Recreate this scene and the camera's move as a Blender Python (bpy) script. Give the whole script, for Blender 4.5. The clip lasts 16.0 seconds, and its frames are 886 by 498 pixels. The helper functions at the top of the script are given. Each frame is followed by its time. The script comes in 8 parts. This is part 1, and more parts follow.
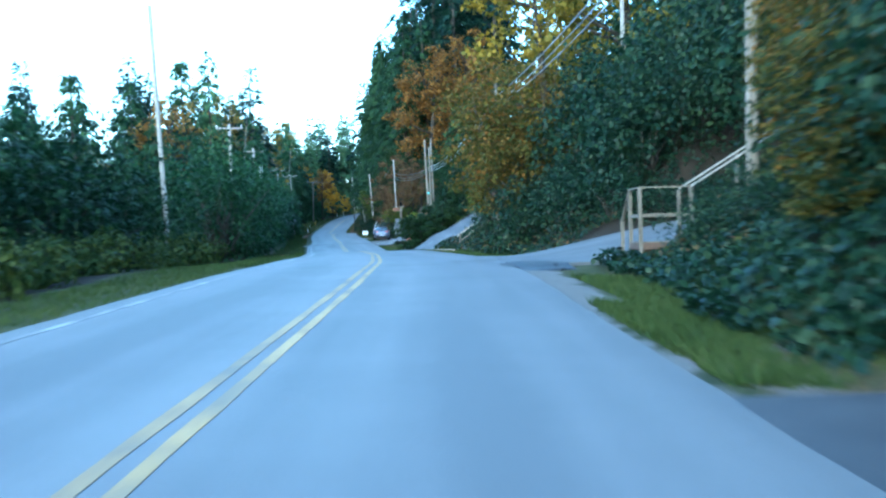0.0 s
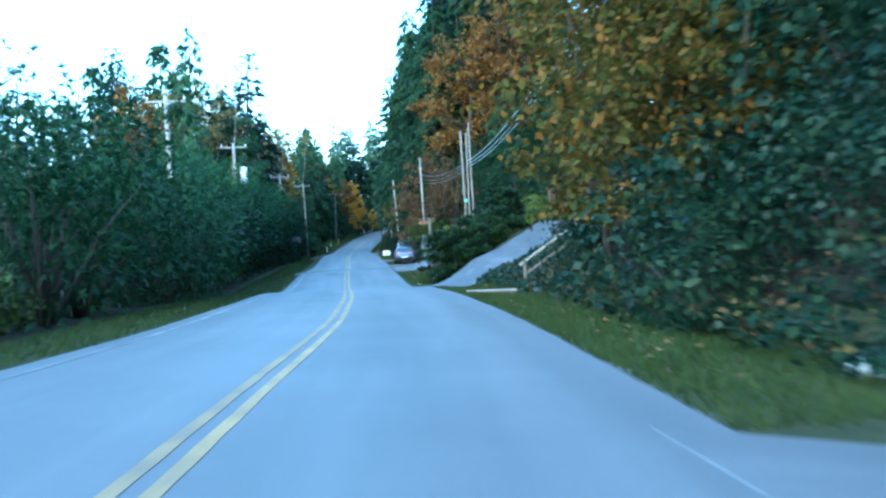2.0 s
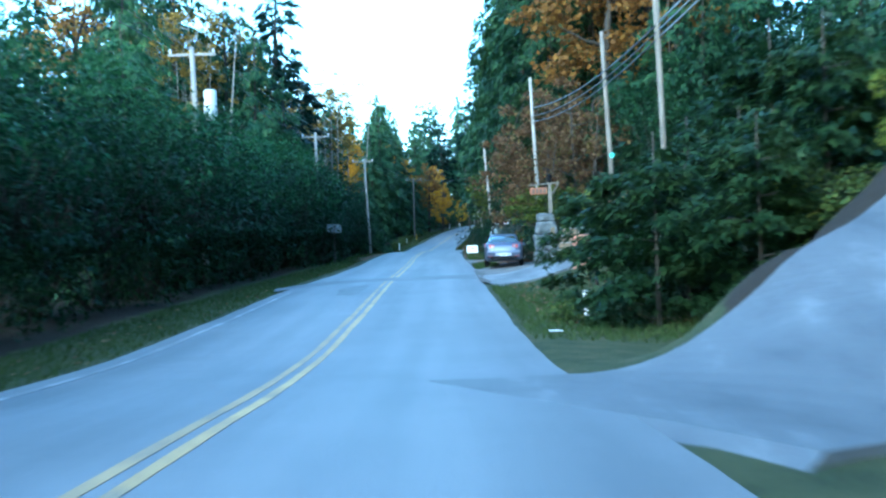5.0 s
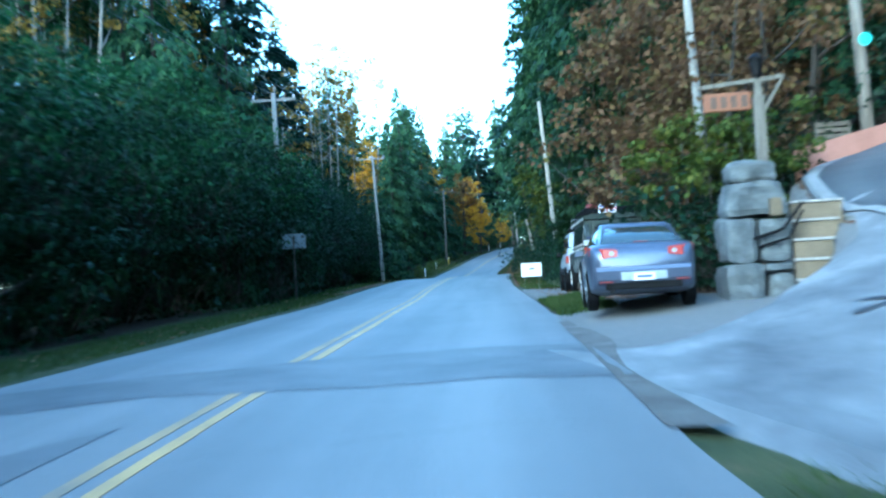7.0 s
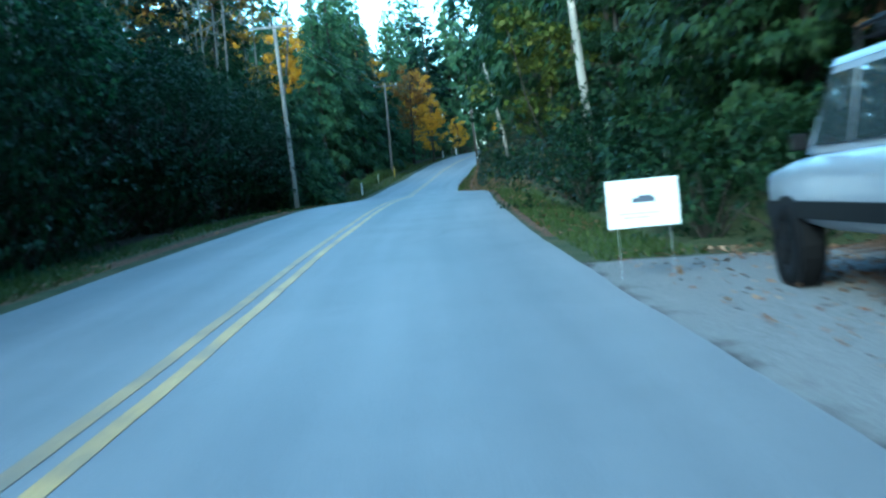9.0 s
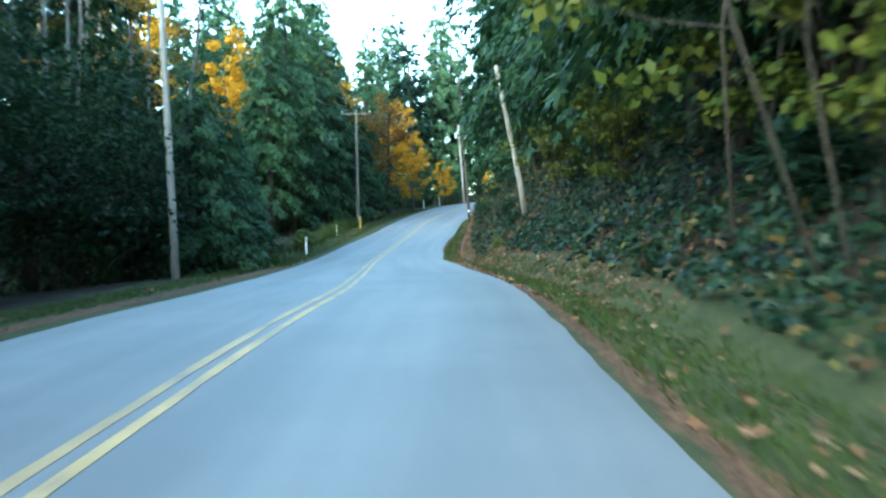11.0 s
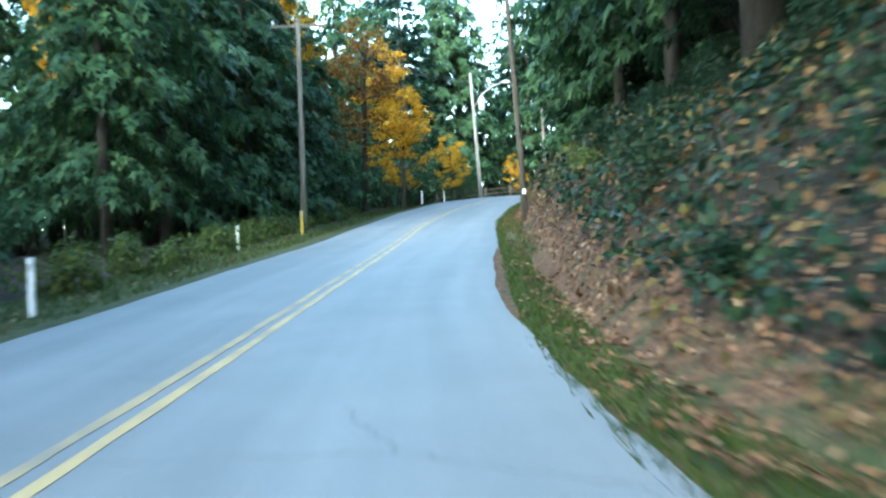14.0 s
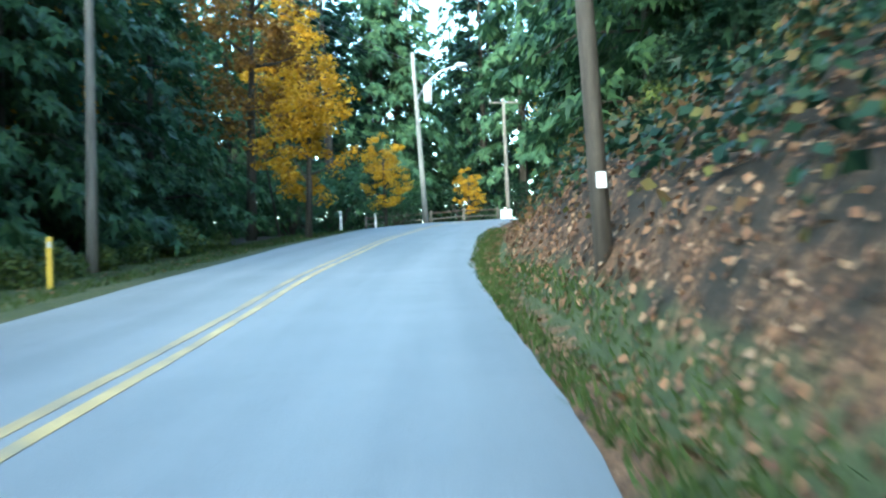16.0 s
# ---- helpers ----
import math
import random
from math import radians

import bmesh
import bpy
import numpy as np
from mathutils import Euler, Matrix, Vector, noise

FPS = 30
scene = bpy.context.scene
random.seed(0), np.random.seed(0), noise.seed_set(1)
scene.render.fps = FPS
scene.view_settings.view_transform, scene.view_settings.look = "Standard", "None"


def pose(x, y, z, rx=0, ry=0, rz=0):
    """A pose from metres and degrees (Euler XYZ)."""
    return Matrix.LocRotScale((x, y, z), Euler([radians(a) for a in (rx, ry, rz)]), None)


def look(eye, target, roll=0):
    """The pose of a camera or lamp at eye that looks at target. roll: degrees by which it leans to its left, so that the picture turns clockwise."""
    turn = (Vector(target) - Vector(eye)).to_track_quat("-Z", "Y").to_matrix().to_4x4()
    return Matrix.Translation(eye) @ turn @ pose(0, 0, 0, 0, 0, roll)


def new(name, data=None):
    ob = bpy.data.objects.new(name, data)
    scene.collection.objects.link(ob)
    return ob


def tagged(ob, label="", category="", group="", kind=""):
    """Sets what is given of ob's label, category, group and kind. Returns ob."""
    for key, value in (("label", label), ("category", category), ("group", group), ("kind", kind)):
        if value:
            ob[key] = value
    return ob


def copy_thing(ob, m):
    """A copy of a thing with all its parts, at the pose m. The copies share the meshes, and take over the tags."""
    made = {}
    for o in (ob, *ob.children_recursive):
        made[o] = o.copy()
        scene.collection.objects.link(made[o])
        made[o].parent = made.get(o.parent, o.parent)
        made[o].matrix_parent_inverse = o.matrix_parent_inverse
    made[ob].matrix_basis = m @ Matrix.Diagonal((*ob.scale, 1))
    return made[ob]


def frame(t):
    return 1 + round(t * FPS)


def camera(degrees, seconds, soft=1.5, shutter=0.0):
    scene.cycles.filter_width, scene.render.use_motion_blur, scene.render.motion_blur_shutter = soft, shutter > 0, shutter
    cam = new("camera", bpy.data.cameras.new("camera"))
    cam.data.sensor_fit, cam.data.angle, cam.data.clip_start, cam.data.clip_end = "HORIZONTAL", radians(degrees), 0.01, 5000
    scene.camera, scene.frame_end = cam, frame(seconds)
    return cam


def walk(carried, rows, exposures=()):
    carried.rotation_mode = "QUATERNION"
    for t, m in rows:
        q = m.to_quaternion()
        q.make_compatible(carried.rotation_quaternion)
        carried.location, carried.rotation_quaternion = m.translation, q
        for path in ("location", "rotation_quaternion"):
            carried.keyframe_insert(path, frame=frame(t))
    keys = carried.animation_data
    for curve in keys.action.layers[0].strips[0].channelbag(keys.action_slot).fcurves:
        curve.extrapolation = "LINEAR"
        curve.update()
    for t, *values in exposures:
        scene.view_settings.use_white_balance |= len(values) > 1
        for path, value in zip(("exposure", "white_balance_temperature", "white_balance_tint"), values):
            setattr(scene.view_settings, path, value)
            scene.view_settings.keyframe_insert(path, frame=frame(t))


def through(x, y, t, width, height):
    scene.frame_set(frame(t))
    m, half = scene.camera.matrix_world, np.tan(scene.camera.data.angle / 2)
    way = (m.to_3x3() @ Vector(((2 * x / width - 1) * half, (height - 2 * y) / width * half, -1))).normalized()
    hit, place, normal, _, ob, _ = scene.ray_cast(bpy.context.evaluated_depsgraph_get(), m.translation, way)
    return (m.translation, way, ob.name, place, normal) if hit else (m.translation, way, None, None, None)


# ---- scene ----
cam = camera(44.9, 16.0, soft=2.3, shutter=0.5)
PATH = [
    (0, (0.656, 3.934, 0.599), (0.685, 5.933, 0.582), -1.55),
    (0.5, (0.768, 11.793, 0.789), (0.797, 13.792, 0.769), -2.14),
    (1, (0.785, 20.404, 0.963), (0.804, 22.404, 0.946), -2.66),
    (1.5, (0.817, 27.606, 1.093), (0.814, 29.606, 1.082), -2.59),
    (2, (0.739, 34.118, 1.172), (0.697, 36.118, 1.187), -2.12),
    (2.5, (0.550, 41.397, 1.220), (0.455, 43.395, 1.247), -1.53),
    (3, (0.254, 48.082, 1.187), (0.113, 50.077, 1.205), -0.96),
    (3.5, (-0.141, 54.653, 1.091), (-0.314, 56.646, 1.083), -0.81),
    (4.75, (-1.56, 72.25, 1.145), (-1.77, 74.239, 1.162), -1.90),
    (6, (-3.455, 90.190, 0.774), (-3.691, 92.176, 0.826), -2.54),
    (6.5, (-4.185, 98.481, 1.042), (-4.456, 100.461, 1.117), -3.09),
    (7, (-5.110, 106.997, 1.251), (-5.394, 108.975, 1.328), -3.29),
    (7.5, (-5.871, 113.973, 1.466), (-6.146, 115.954, 1.509), -3.33),
    (8, (-6.692, 120.822, 1.679), (-6.942, 122.806, 1.655), -3.59),
    (8.5, (-7.498, 128.062, 1.874), (-7.730, 130.046, 1.785), -5.19),
    (9, (-8.311, 133.988, 2.038), (-8.519, 135.975, 1.940), -5.29),
    (9.5, (-9.066, 139.266, 2.195), (-9.257, 141.256, 2.135), -4.17),
    (12, (-11.906, 173.102, 3.313), (-12.057, 175.097, 3.310), -1.36),
    (12.5, (-12.637, 179.864, 3.337), (-12.799, 181.858, 3.324), -1.83),
    (13, (-13.328, 186.231, 3.339), (-13.490, 188.224, 3.327), -2.00),
    (13.5, (-14.092, 193.051, 3.352), (-14.255, 195.044, 3.346), -1.81),
    (14, (-14.962, 200.367, 3.407), (-15.113, 202.361, 3.419), -2.37),
    (14.5, (-15.608, 207.697, 3.482), (-15.740, 209.692, 3.519), -2.22),
    (15, (-16.045, 213.584, 3.712), (-16.143, 215.581, 3.760), -1.74),
    (15.5, (-16.261, 219.154, 3.990), (-16.331, 221.152, 4.042), -1.70),
    (16, (-16.328, 224.519, 4.394), (-16.360, 226.518, 4.458), -1.93),
]
EXPOSURES = [(0, 2.65, 4700, -13), (3.5, 2.8, 4520, -15), (6, 2.95, 4600, -15), (7.5, 3.0, 4600, -18), (9.5, 2.95, 4980, -25), (12, 3.98, 6150, -12), (14, 3.87, 6120, -12), (16, 3.8, 5850, -15)]
walk(cam, [(t, look(eye, target, roll)) for t, eye, target, roll in PATH], EXPOSURES)

# Two-lane road through a wooded hillside neighbourhood in autumn shade.

# ---------------------------------------------------------------- light
world = bpy.data.worlds.new("sky")
scene.world = world
world.use_nodes = True
wn = world.node_tree
sky = wn.nodes.new("ShaderNodeTexSky")
sky.sky_type, sky.sun_disc = "NISHITA", False
sky.sun_elevation, sky.sun_rotation = radians(24), radians(205)
sky.air_density, sky.dust_density, sky.ozone_density = 1.0, 1.0, 1.5
wn.nodes["Background"].inputs["Strength"].default_value = 0.15
wn.links.new(sky.outputs[0], wn.nodes["Background"].inputs["Color"])
sun_data = bpy.data.lights.new("sun", "SUN")
sun_data.energy, sun_data.angle, sun_data.color = 0.35, radians(25), (1.0, 0.95, 0.88)
sun = new("sun", sun_data)
sun.matrix_world = look((-40, -80, 60), (0, 0, 0))


# ---------------------------------------------------------------- materials
def ramp(nt, fac, stops):
    n = nt.nodes.new("ShaderNodeValToRGB")
    e = n.color_ramp.elements
    while len(e) < len(stops):
        e.new(0.5)
    for el, (p, c) in zip(e, stops):
        el.position, el.color = p, (*c, 1)
    nt.links.new(fac, n.inputs[0])
    return n.outputs[0]


def noise_out(nt, scale, detail=4, rough=0.55, vec=None, out="Fac"):
    n = nt.nodes.new("ShaderNodeTexNoise")
    n.inputs["Scale"].default_value, n.inputs["Detail"].default_value = scale, detail
    n.inputs["Roughness"].default_value = rough
    if vec is None:
        vec = nt.nodes.new("ShaderNodeTexCoord").outputs["Object"]
    nt.links.new(vec, n.inputs["Vector"])
    return n.outputs[out]


def mixed(nt, fac, a, b, mode="MIX"):
    n = nt.nodes.new("ShaderNodeMix")
    n.data_type, n.blend_type = "RGBA", mode
    for sock, v in ((n.inputs[0], fac), (n.inputs[6], a), (n.inputs[7], b)):
        if isinstance(v, (int, float)):
            sock.default_value = v
        elif isinstance(v, tuple):
            sock.default_value = (*v, 1)
        else:
            nt.links.new(v, sock)
    return n.outputs[2]


def maths(nt, op, a, b):
    n = nt.nodes.new("ShaderNodeMath")
    n.operation = op
    for sock, v in zip(n.inputs, (a, b)):
        if isinstance(v, (int, float)):
            sock.default_value = v
        else:
            nt.links.new(v, sock)
    return n.outputs[0]


def bumped(nt, height, strength, distance, bsdf):
    n = nt.nodes.new("ShaderNodeBump")
    n.inputs["Strength"].default_value, n.inputs["Distance"].default_value = strength, distance
    nt.links.new(height, n.inputs["Height"])
    nt.links.new(n.outputs[0], bsdf.inputs["Normal"])


def blank(name):
    m = bpy.data.materials.new(name)
    m.use_nodes = True
    return m, m.node_tree, m.node_tree.nodes["Principled BSDF"]


def surface(name, colors, scale=6.0, rough=0.8, fine=60.0, bump=0.3, metal=0.0, dist=0.01, stretch=None, coat=0.0):
    """Two-scale mottled surface: colors from dark to light over the broad noise, a finer grain on top."""
    m, nt, b = blank(name)
    vec = None
    if stretch:
        mp = nt.nodes.new("ShaderNodeMapping")
        mp.inputs["Scale"].default_value = stretch
        nt.links.new(nt.nodes.new("ShaderNodeTexCoord").outputs["Object"], mp.inputs[0])
        vec = mp.outputs[0]
    broad = noise_out(nt, scale, 5, 0.6, vec)
    grain = noise_out(nt, fine, 3, 0.6, vec)
    n = len(colors)
    stops = [(0.3 + 0.4 * k / max(1, n - 1), c) for k, c in enumerate(colors)]
    col = ramp(nt, broad, stops)
    shade = ramp(nt, grain, [(0.3, (0.72, 0.72, 0.72)), (0.7, (1.15, 1.15, 1.15))])
    nt.links.new(mixed(nt, 1.0, col, shade, "MULTIPLY"), b.inputs["Base Color"])
    b.inputs["Roughness"].default_value, b.inputs["Metallic"].default_value = rough, metal
    b.inputs["Coat Weight"].default_value = coat
    bumped(nt, grain, bump, dist, b)
    return m


def leafy(name, colors, shine=0.5, through=0.35):
    """Foliage: hue differs from leaf to leaf, from bough to bough and from plant to plant; some light comes through."""
    m, nt, b = blank(name)
    isl = nt.nodes.new("ShaderNodeNewGeometry").outputs["Random Per Island"]
    info = nt.nodes.new("ShaderNodeObjectInfo").outputs["Random"]
    patch = noise_out(nt, 0.9, 3, 0.6)
    v = maths(nt, "ADD", maths(nt, "MULTIPLY", isl, 0.45), maths(nt, "MULTIPLY", patch, 0.75))
    v = maths(nt, "ADD", v, maths(nt, "MULTIPLY", info, 0.2))
    n = len(colors)
    col = ramp(nt, v, [(0.25 + 0.75 * k / max(1, n - 1), c) for k, c in enumerate(colors)])
    nt.links.new(col, b.inputs["Base Color"])
    b.inputs["Roughness"].default_value = shine
    b.inputs["Specular IOR Level"].default_value = 0.15
    tr = nt.nodes.new("ShaderNodeBsdfTranslucent")
    nt.links.new(col, tr.inputs[0])
    mx = nt.nodes.new("ShaderNodeMixShader")
    mx.inputs[0].default_value = through
    nt.links.new(b.outputs[0], mx.inputs[1])
    nt.links.new(tr.outputs[0], mx.inputs[2])
    nt.links.new(mx.outputs[0], nt.nodes["Material Output"].inputs["Surface"])
    return m


def plain(name, color, rough=0.5, metal=0.0, coat=0.0, spec=0.5):
    m, nt, b = blank(name)
    g = noise_out(nt, 14, 4)
    col = ramp(nt, g, [(0.3, tuple(0.86 * c for c in color)), (0.7, color)])
    nt.links.new(col, b.inputs["Base Color"])
    b.inputs["Roughness"].default_value, b.inputs["Metallic"].default_value = rough, metal
    b.inputs["Coat Weight"].default_value, b.inputs["Specular IOR Level"].default_value = coat, spec
    return m


def asphalt(name, dark, light, patches=True):
    m, nt, b = blank(name)
    broad = noise_out(nt, 0.35, 5, 0.65)
    fine = noise_out(nt, 90, 3, 0.7)
    mp = nt.nodes.new("ShaderNodeMapping")
    mp.inputs["Scale"].default_value = (1.0, 0.03, 1.0)
    nt.links.new(nt.nodes.new("ShaderNodeUVMap").outputs[0], mp.inputs[0])
    tracks = noise_out(nt, 1.1, 3, 0.5, mp.outputs[0])
    v = maths(nt, "ADD", maths(nt, "MULTIPLY", broad, 0.3), maths(nt, "MULTIPLY", tracks, 0.7))
    col = ramp(nt, v, [(0.38, dark), (0.62, light)])
    shade = ramp(nt, fine, [(0.25, (0.6, 0.6, 0.6)), (0.75, (1.3, 1.3, 1.3))])
    col = mixed(nt, 1.0, col, shade, "MULTIPLY")
    # hairline cracks
    if patches:
        cr = nt.nodes.new("ShaderNodeTexVoronoi")
        cr.feature = "DISTANCE_TO_EDGE"
        cr.inputs["Scale"].default_value = 0.22
        warp = noise_out(nt, 1.3, 4, 0.7, None, "Color")
        obj = nt.nodes.new("ShaderNodeTexCoord").outputs["Object"]
        nt.links.new(mixed(nt, 0.55, obj, warp, "ADD"), cr.inputs["Vector"])
        line = ramp(nt, cr.outputs["Distance"], [(0.0, (1, 1, 1)), (0.006, (0, 0, 0))])
        gate = ramp(nt, noise_out(nt, 0.12, 2), [(0.56, (0, 0, 0)), (0.66, (0.5, 0.5, 0.5))])
        col = mixed(nt, mixed(nt, 1.0, line, gate, "MULTIPLY"), col, (0.02, 0.02, 0.022))
    nt.links.new(col, b.inputs["Base Color"])
    b.inputs["Roughness"].default_value = 0.62
    b.inputs["Specular IOR Level"].default_value = 0.45
    bumped(nt, fine, 0.35, 0.01, b)
    return m


ASPHALT = asphalt("road_asphalt", (0.105, 0.112, 0.122), (0.165, 0.172, 0.185))
DRIVE_ASPHALT = asphalt("drive_asphalt", (0.09, 0.096, 0.106), (0.155, 0.162, 0.175))
DRIVE_DARK = asphalt("drive_dark_asphalt", (0.045, 0.05, 0.058), (0.08, 0.086, 0.095))
DRIVE_WORN = surface("drive_worn_asphalt", [(0.055, 0.06, 0.068), (0.085, 0.09, 0.1), (0.10, 0.106, 0.116), (0.17, 0.178, 0.19)], 0.7, 0.65, 80, 0.3, stretch=(1.6, 0.6, 1))
CONCRETE = surface("drive_concrete", [(0.07, 0.073, 0.079), (0.12, 0.124, 0.131), (0.16, 0.165, 0.172), (0.24, 0.245, 0.252)], 0.8, 0.7, 60, 0.3, stretch=(1.5, 0.7, 1))
CONCRETE_PALE = surface("drive_concrete_pale", [(0.14, 0.144, 0.15), (0.26, 0.265, 0.27)], 1.5, 0.75, 60, 0.3)
TAR = surface("patch_tar", [(0.035, 0.037, 0.045), (0.06, 0.062, 0.07)], 1.2, 0.6, 80, 0.3)
WORN_TAR = surface("patch_tar_worn", [(0.05, 0.053, 0.062), (0.085, 0.09, 0.1), (0.12, 0.125, 0.135)], 0.9, 0.62, 80, 0.3)
DIRT = surface("gutter_dirt", [(0.05, 0.046, 0.042), (0.085, 0.08, 0.075), (0.13, 0.126, 0.122)], 1.6, 0.9, 50, 0.5)
DAMP = surface("asphalt_new", [(0.018, 0.02, 0.025), (0.034, 0.036, 0.043)], 1.0, 0.5, 90, 0.3)
YELLOW = surface("line_yellow", [(0.18, 0.145, 0.09), (0.34, 0.235, 0.09), (0.43, 0.305, 0.12)], 0.9, 0.6, 25, 0.2)
YELLOW_WORN = surface("line_yellow_worn", [(0.15, 0.125, 0.09), (0.275, 0.195, 0.09), (0.37, 0.262, 0.11)], 0.8, 0.6, 25, 0.2)
EDGE = surface("edge_line", [(0.12, 0.126, 0.134), (0.17, 0.175, 0.185), (0.36, 0.37, 0.38)], 0.8, 0.6, 40, 0.2)
WOOD_GREY = surface("wood_weathered", [(0.07, 0.06, 0.047), (0.12, 0.105, 0.085), (0.17, 0.15, 0.125)], 3, 0.85, 30, 0.4, stretch=(6, 6, 0.6))
WOOD_POLE = surface("pole_wood", [(0.10, 0.083, 0.066), (0.165, 0.143, 0.12), (0.23, 0.21, 0.185)], 2, 0.85, 26, 0.5, stretch=(8, 8, 0.5))
POLE_PALE = surface("pole_pale", [(0.2, 0.185, 0.165), (0.33, 0.315, 0.295)], 2, 0.8, 26, 0.4, stretch=(8, 8, 0.5))
POLE_DARK = surface("pole_dark", [(0.035, 0.028, 0.023), (0.075, 0.061, 0.05)], 2, 0.85, 26, 0.5, stretch=(8, 8, 0.5))
WOOD_BROWN = surface("wood_stained", [(0.05, 0.03, 0.021), (0.105, 0.062, 0.042)], 3, 0.75, 30, 0.3, stretch=(6, 6, 0.5))
FENCE_RED = surface("fence_cedar", [(0.03, 0.014, 0.01), (0.06, 0.025, 0.017), (0.095, 0.044, 0.03)], 2, 0.8, 30, 0.4, stretch=(7, 7, 0.5))
BARK = surface("bark", [(0.028, 0.023, 0.018), (0.065, 0.054, 0.043)], 4, 0.95, 24, 0.8, dist=0.03, stretch=(3, 3, 0.5))
BARK_PALE = surface("bark_pale", [(0.10, 0.09, 0.075), (0.2, 0.185, 0.16), (0.3, 0.285, 0.255)], 5, 0.9, 30, 0.4, stretch=(2, 2, 0.8))
CERAMIC = plain("ceramic", (0.6, 0.62, 0.64), 0.35)
GREY_METAL = plain("grey_metal", (0.45, 0.47, 0.5), 0.4, 0.6)
WIRE = plain("cable_black", (0.025, 0.026, 0.03), 0.5)
WIRE_GREY = plain("cable_grey", (0.22, 0.23, 0.25), 0.45)
WHITE = plain("white_paint", (0.75, 0.76, 0.77), 0.5)
CEDAR_LEAF = leafy("cedar_foliage", [(0.0055, 0.0146, 0.0083), (0.014, 0.0342, 0.0173), (0.0293, 0.0622, 0.0256), (0.0561, 0.0976, 0.0354)])
FIR_LEAF = leafy("fir_foliage", [(0.00455, 0.013, 0.0104), (0.0104, 0.0273, 0.0195), (0.0208, 0.0455, 0.0292)])
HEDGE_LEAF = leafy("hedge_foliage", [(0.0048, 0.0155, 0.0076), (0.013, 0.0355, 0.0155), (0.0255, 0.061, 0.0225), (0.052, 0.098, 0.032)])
# brighter copy of the hedge leaf: light on the hedge top put into colour
LIT_HEDGE_LEAF = leafy("lit_hedge_foliage", [(0.0067, 0.0222, 0.0102), (0.0188, 0.0524, 0.0215), (0.0363, 0.0887, 0.0309), (0.0739, 0.1411, 0.0444)])
# darker copy of the hedge leaf: shade under the boughs put into colour
SHADED_HEDGE_LEAF = leafy("shaded_hedge_foliage", [(0.0027, 0.0091, 0.0048), (0.0066, 0.0187, 0.0088), (0.0139, 0.0346, 0.0134), (0.0307, 0.0576, 0.0192)])
IVY_LEAF = leafy("ivy_foliage", [(0.00465, 0.0139, 0.0093), (0.0102, 0.027, 0.0158), (0.0209, 0.0442, 0.0232), (0.0372, 0.0605, 0.0256)], 0.4)
YELLOW_LEAF = leafy("yellow_foliage", [(0.15, 0.10, 0.014), (0.40, 0.215, 0.016), (0.55, 0.30, 0.02), (0.58, 0.38, 0.045)], 0.55, 0.45)
ALDER_LEAF = leafy("alder_foliage", [(0.07, 0.06, 0.018), (0.16, 0.11, 0.025), (0.25, 0.165, 0.03), (0.32, 0.22, 0.05)], 0.55, 0.4)
ORANGE_LEAF = leafy("orange_foliage", [(0.06, 0.036, 0.014), (0.135, 0.068, 0.019), (0.215, 0.11, 0.025), (0.28, 0.175, 0.038)], 0.55, 0.45)
MIXED_LEAF = leafy("turning_foliage", [(0.014, 0.029, 0.0105), (0.040, 0.054, 0.0135), (0.10, 0.082, 0.016), (0.19, 0.092, 0.02)], 0.55, 0.4)
RUSSET_LEAF = leafy("russet_foliage", [(0.03, 0.03, 0.012), (0.075, 0.04, 0.02), (0.13, 0.078, 0.038), (0.10, 0.095, 0.026)], 0.6, 0.35)
SHRUB_LEAF = leafy("shrub_foliage", [(0.021, 0.042, 0.014), (0.049, 0.077, 0.021), (0.112, 0.126, 0.028)], 0.5)
LIME_LEAF = leafy("lime_foliage", [(0.06, 0.094, 0.014), (0.12, 0.148, 0.02), (0.2, 0.192, 0.032)], 0.5)
RED_LEAF = leafy("red_foliage", [(0.063, 0.0245, 0.0245), (0.14, 0.049, 0.042)], 0.55)
# conifers beyond the bend: open-sky light put into a lighter leaf colour
SKYLIT_LEAF = leafy("skylit_conifer_foliage", [(0.02, 0.05, 0.03), (0.05, 0.10, 0.05), (0.09, 0.15, 0.07)])
GOLDEN_LEAF = leafy("golden_green_foliage", [(0.035, 0.05, 0.012), (0.10, 0.10, 0.016), (0.20, 0.15, 0.02), (0.28, 0.19, 0.022)], 0.55, 0.4)
YEW_LEAF = leafy("yew_foliage", [(0.0039, 0.0117, 0.0055), (0.0109, 0.0265, 0.0094), (0.0234, 0.0452, 0.0148), (0.0406, 0.064, 0.0195)])
LITTER = leafy("fallen_leaves", [(0.026, 0.015, 0.01), (0.085, 0.042, 0.025), (0.18, 0.093, 0.05), (0.34, 0.235, 0.15)], 0.7, 0.1)
# lighter copy of the cedar leaf: light on the fronds put into colour
LIT_CEDAR_LEAF = leafy("lit_cedar_foliage", [(0.0108, 0.027, 0.0162), (0.0243, 0.0567, 0.0297), (0.0486, 0.0972, 0.0419), (0.0891, 0.1458, 0.0567)])
VINE_LEAF = leafy("vine_maple_foliage", [(0.03, 0.05, 0.011), (0.062, 0.085, 0.015), (0.125, 0.125, 0.022)], 0.5)
GRASS = leafy("grass_blades", [(0.018, 0.033, 0.0096), (0.036, 0.06, 0.0144), (0.066, 0.084, 0.024)], 0.6, 0.3)


def attribute(nt, name):
    n = nt.nodes.new("ShaderNodeAttribute")
    n.attribute_name = name
    return n.outputs["Fac"]


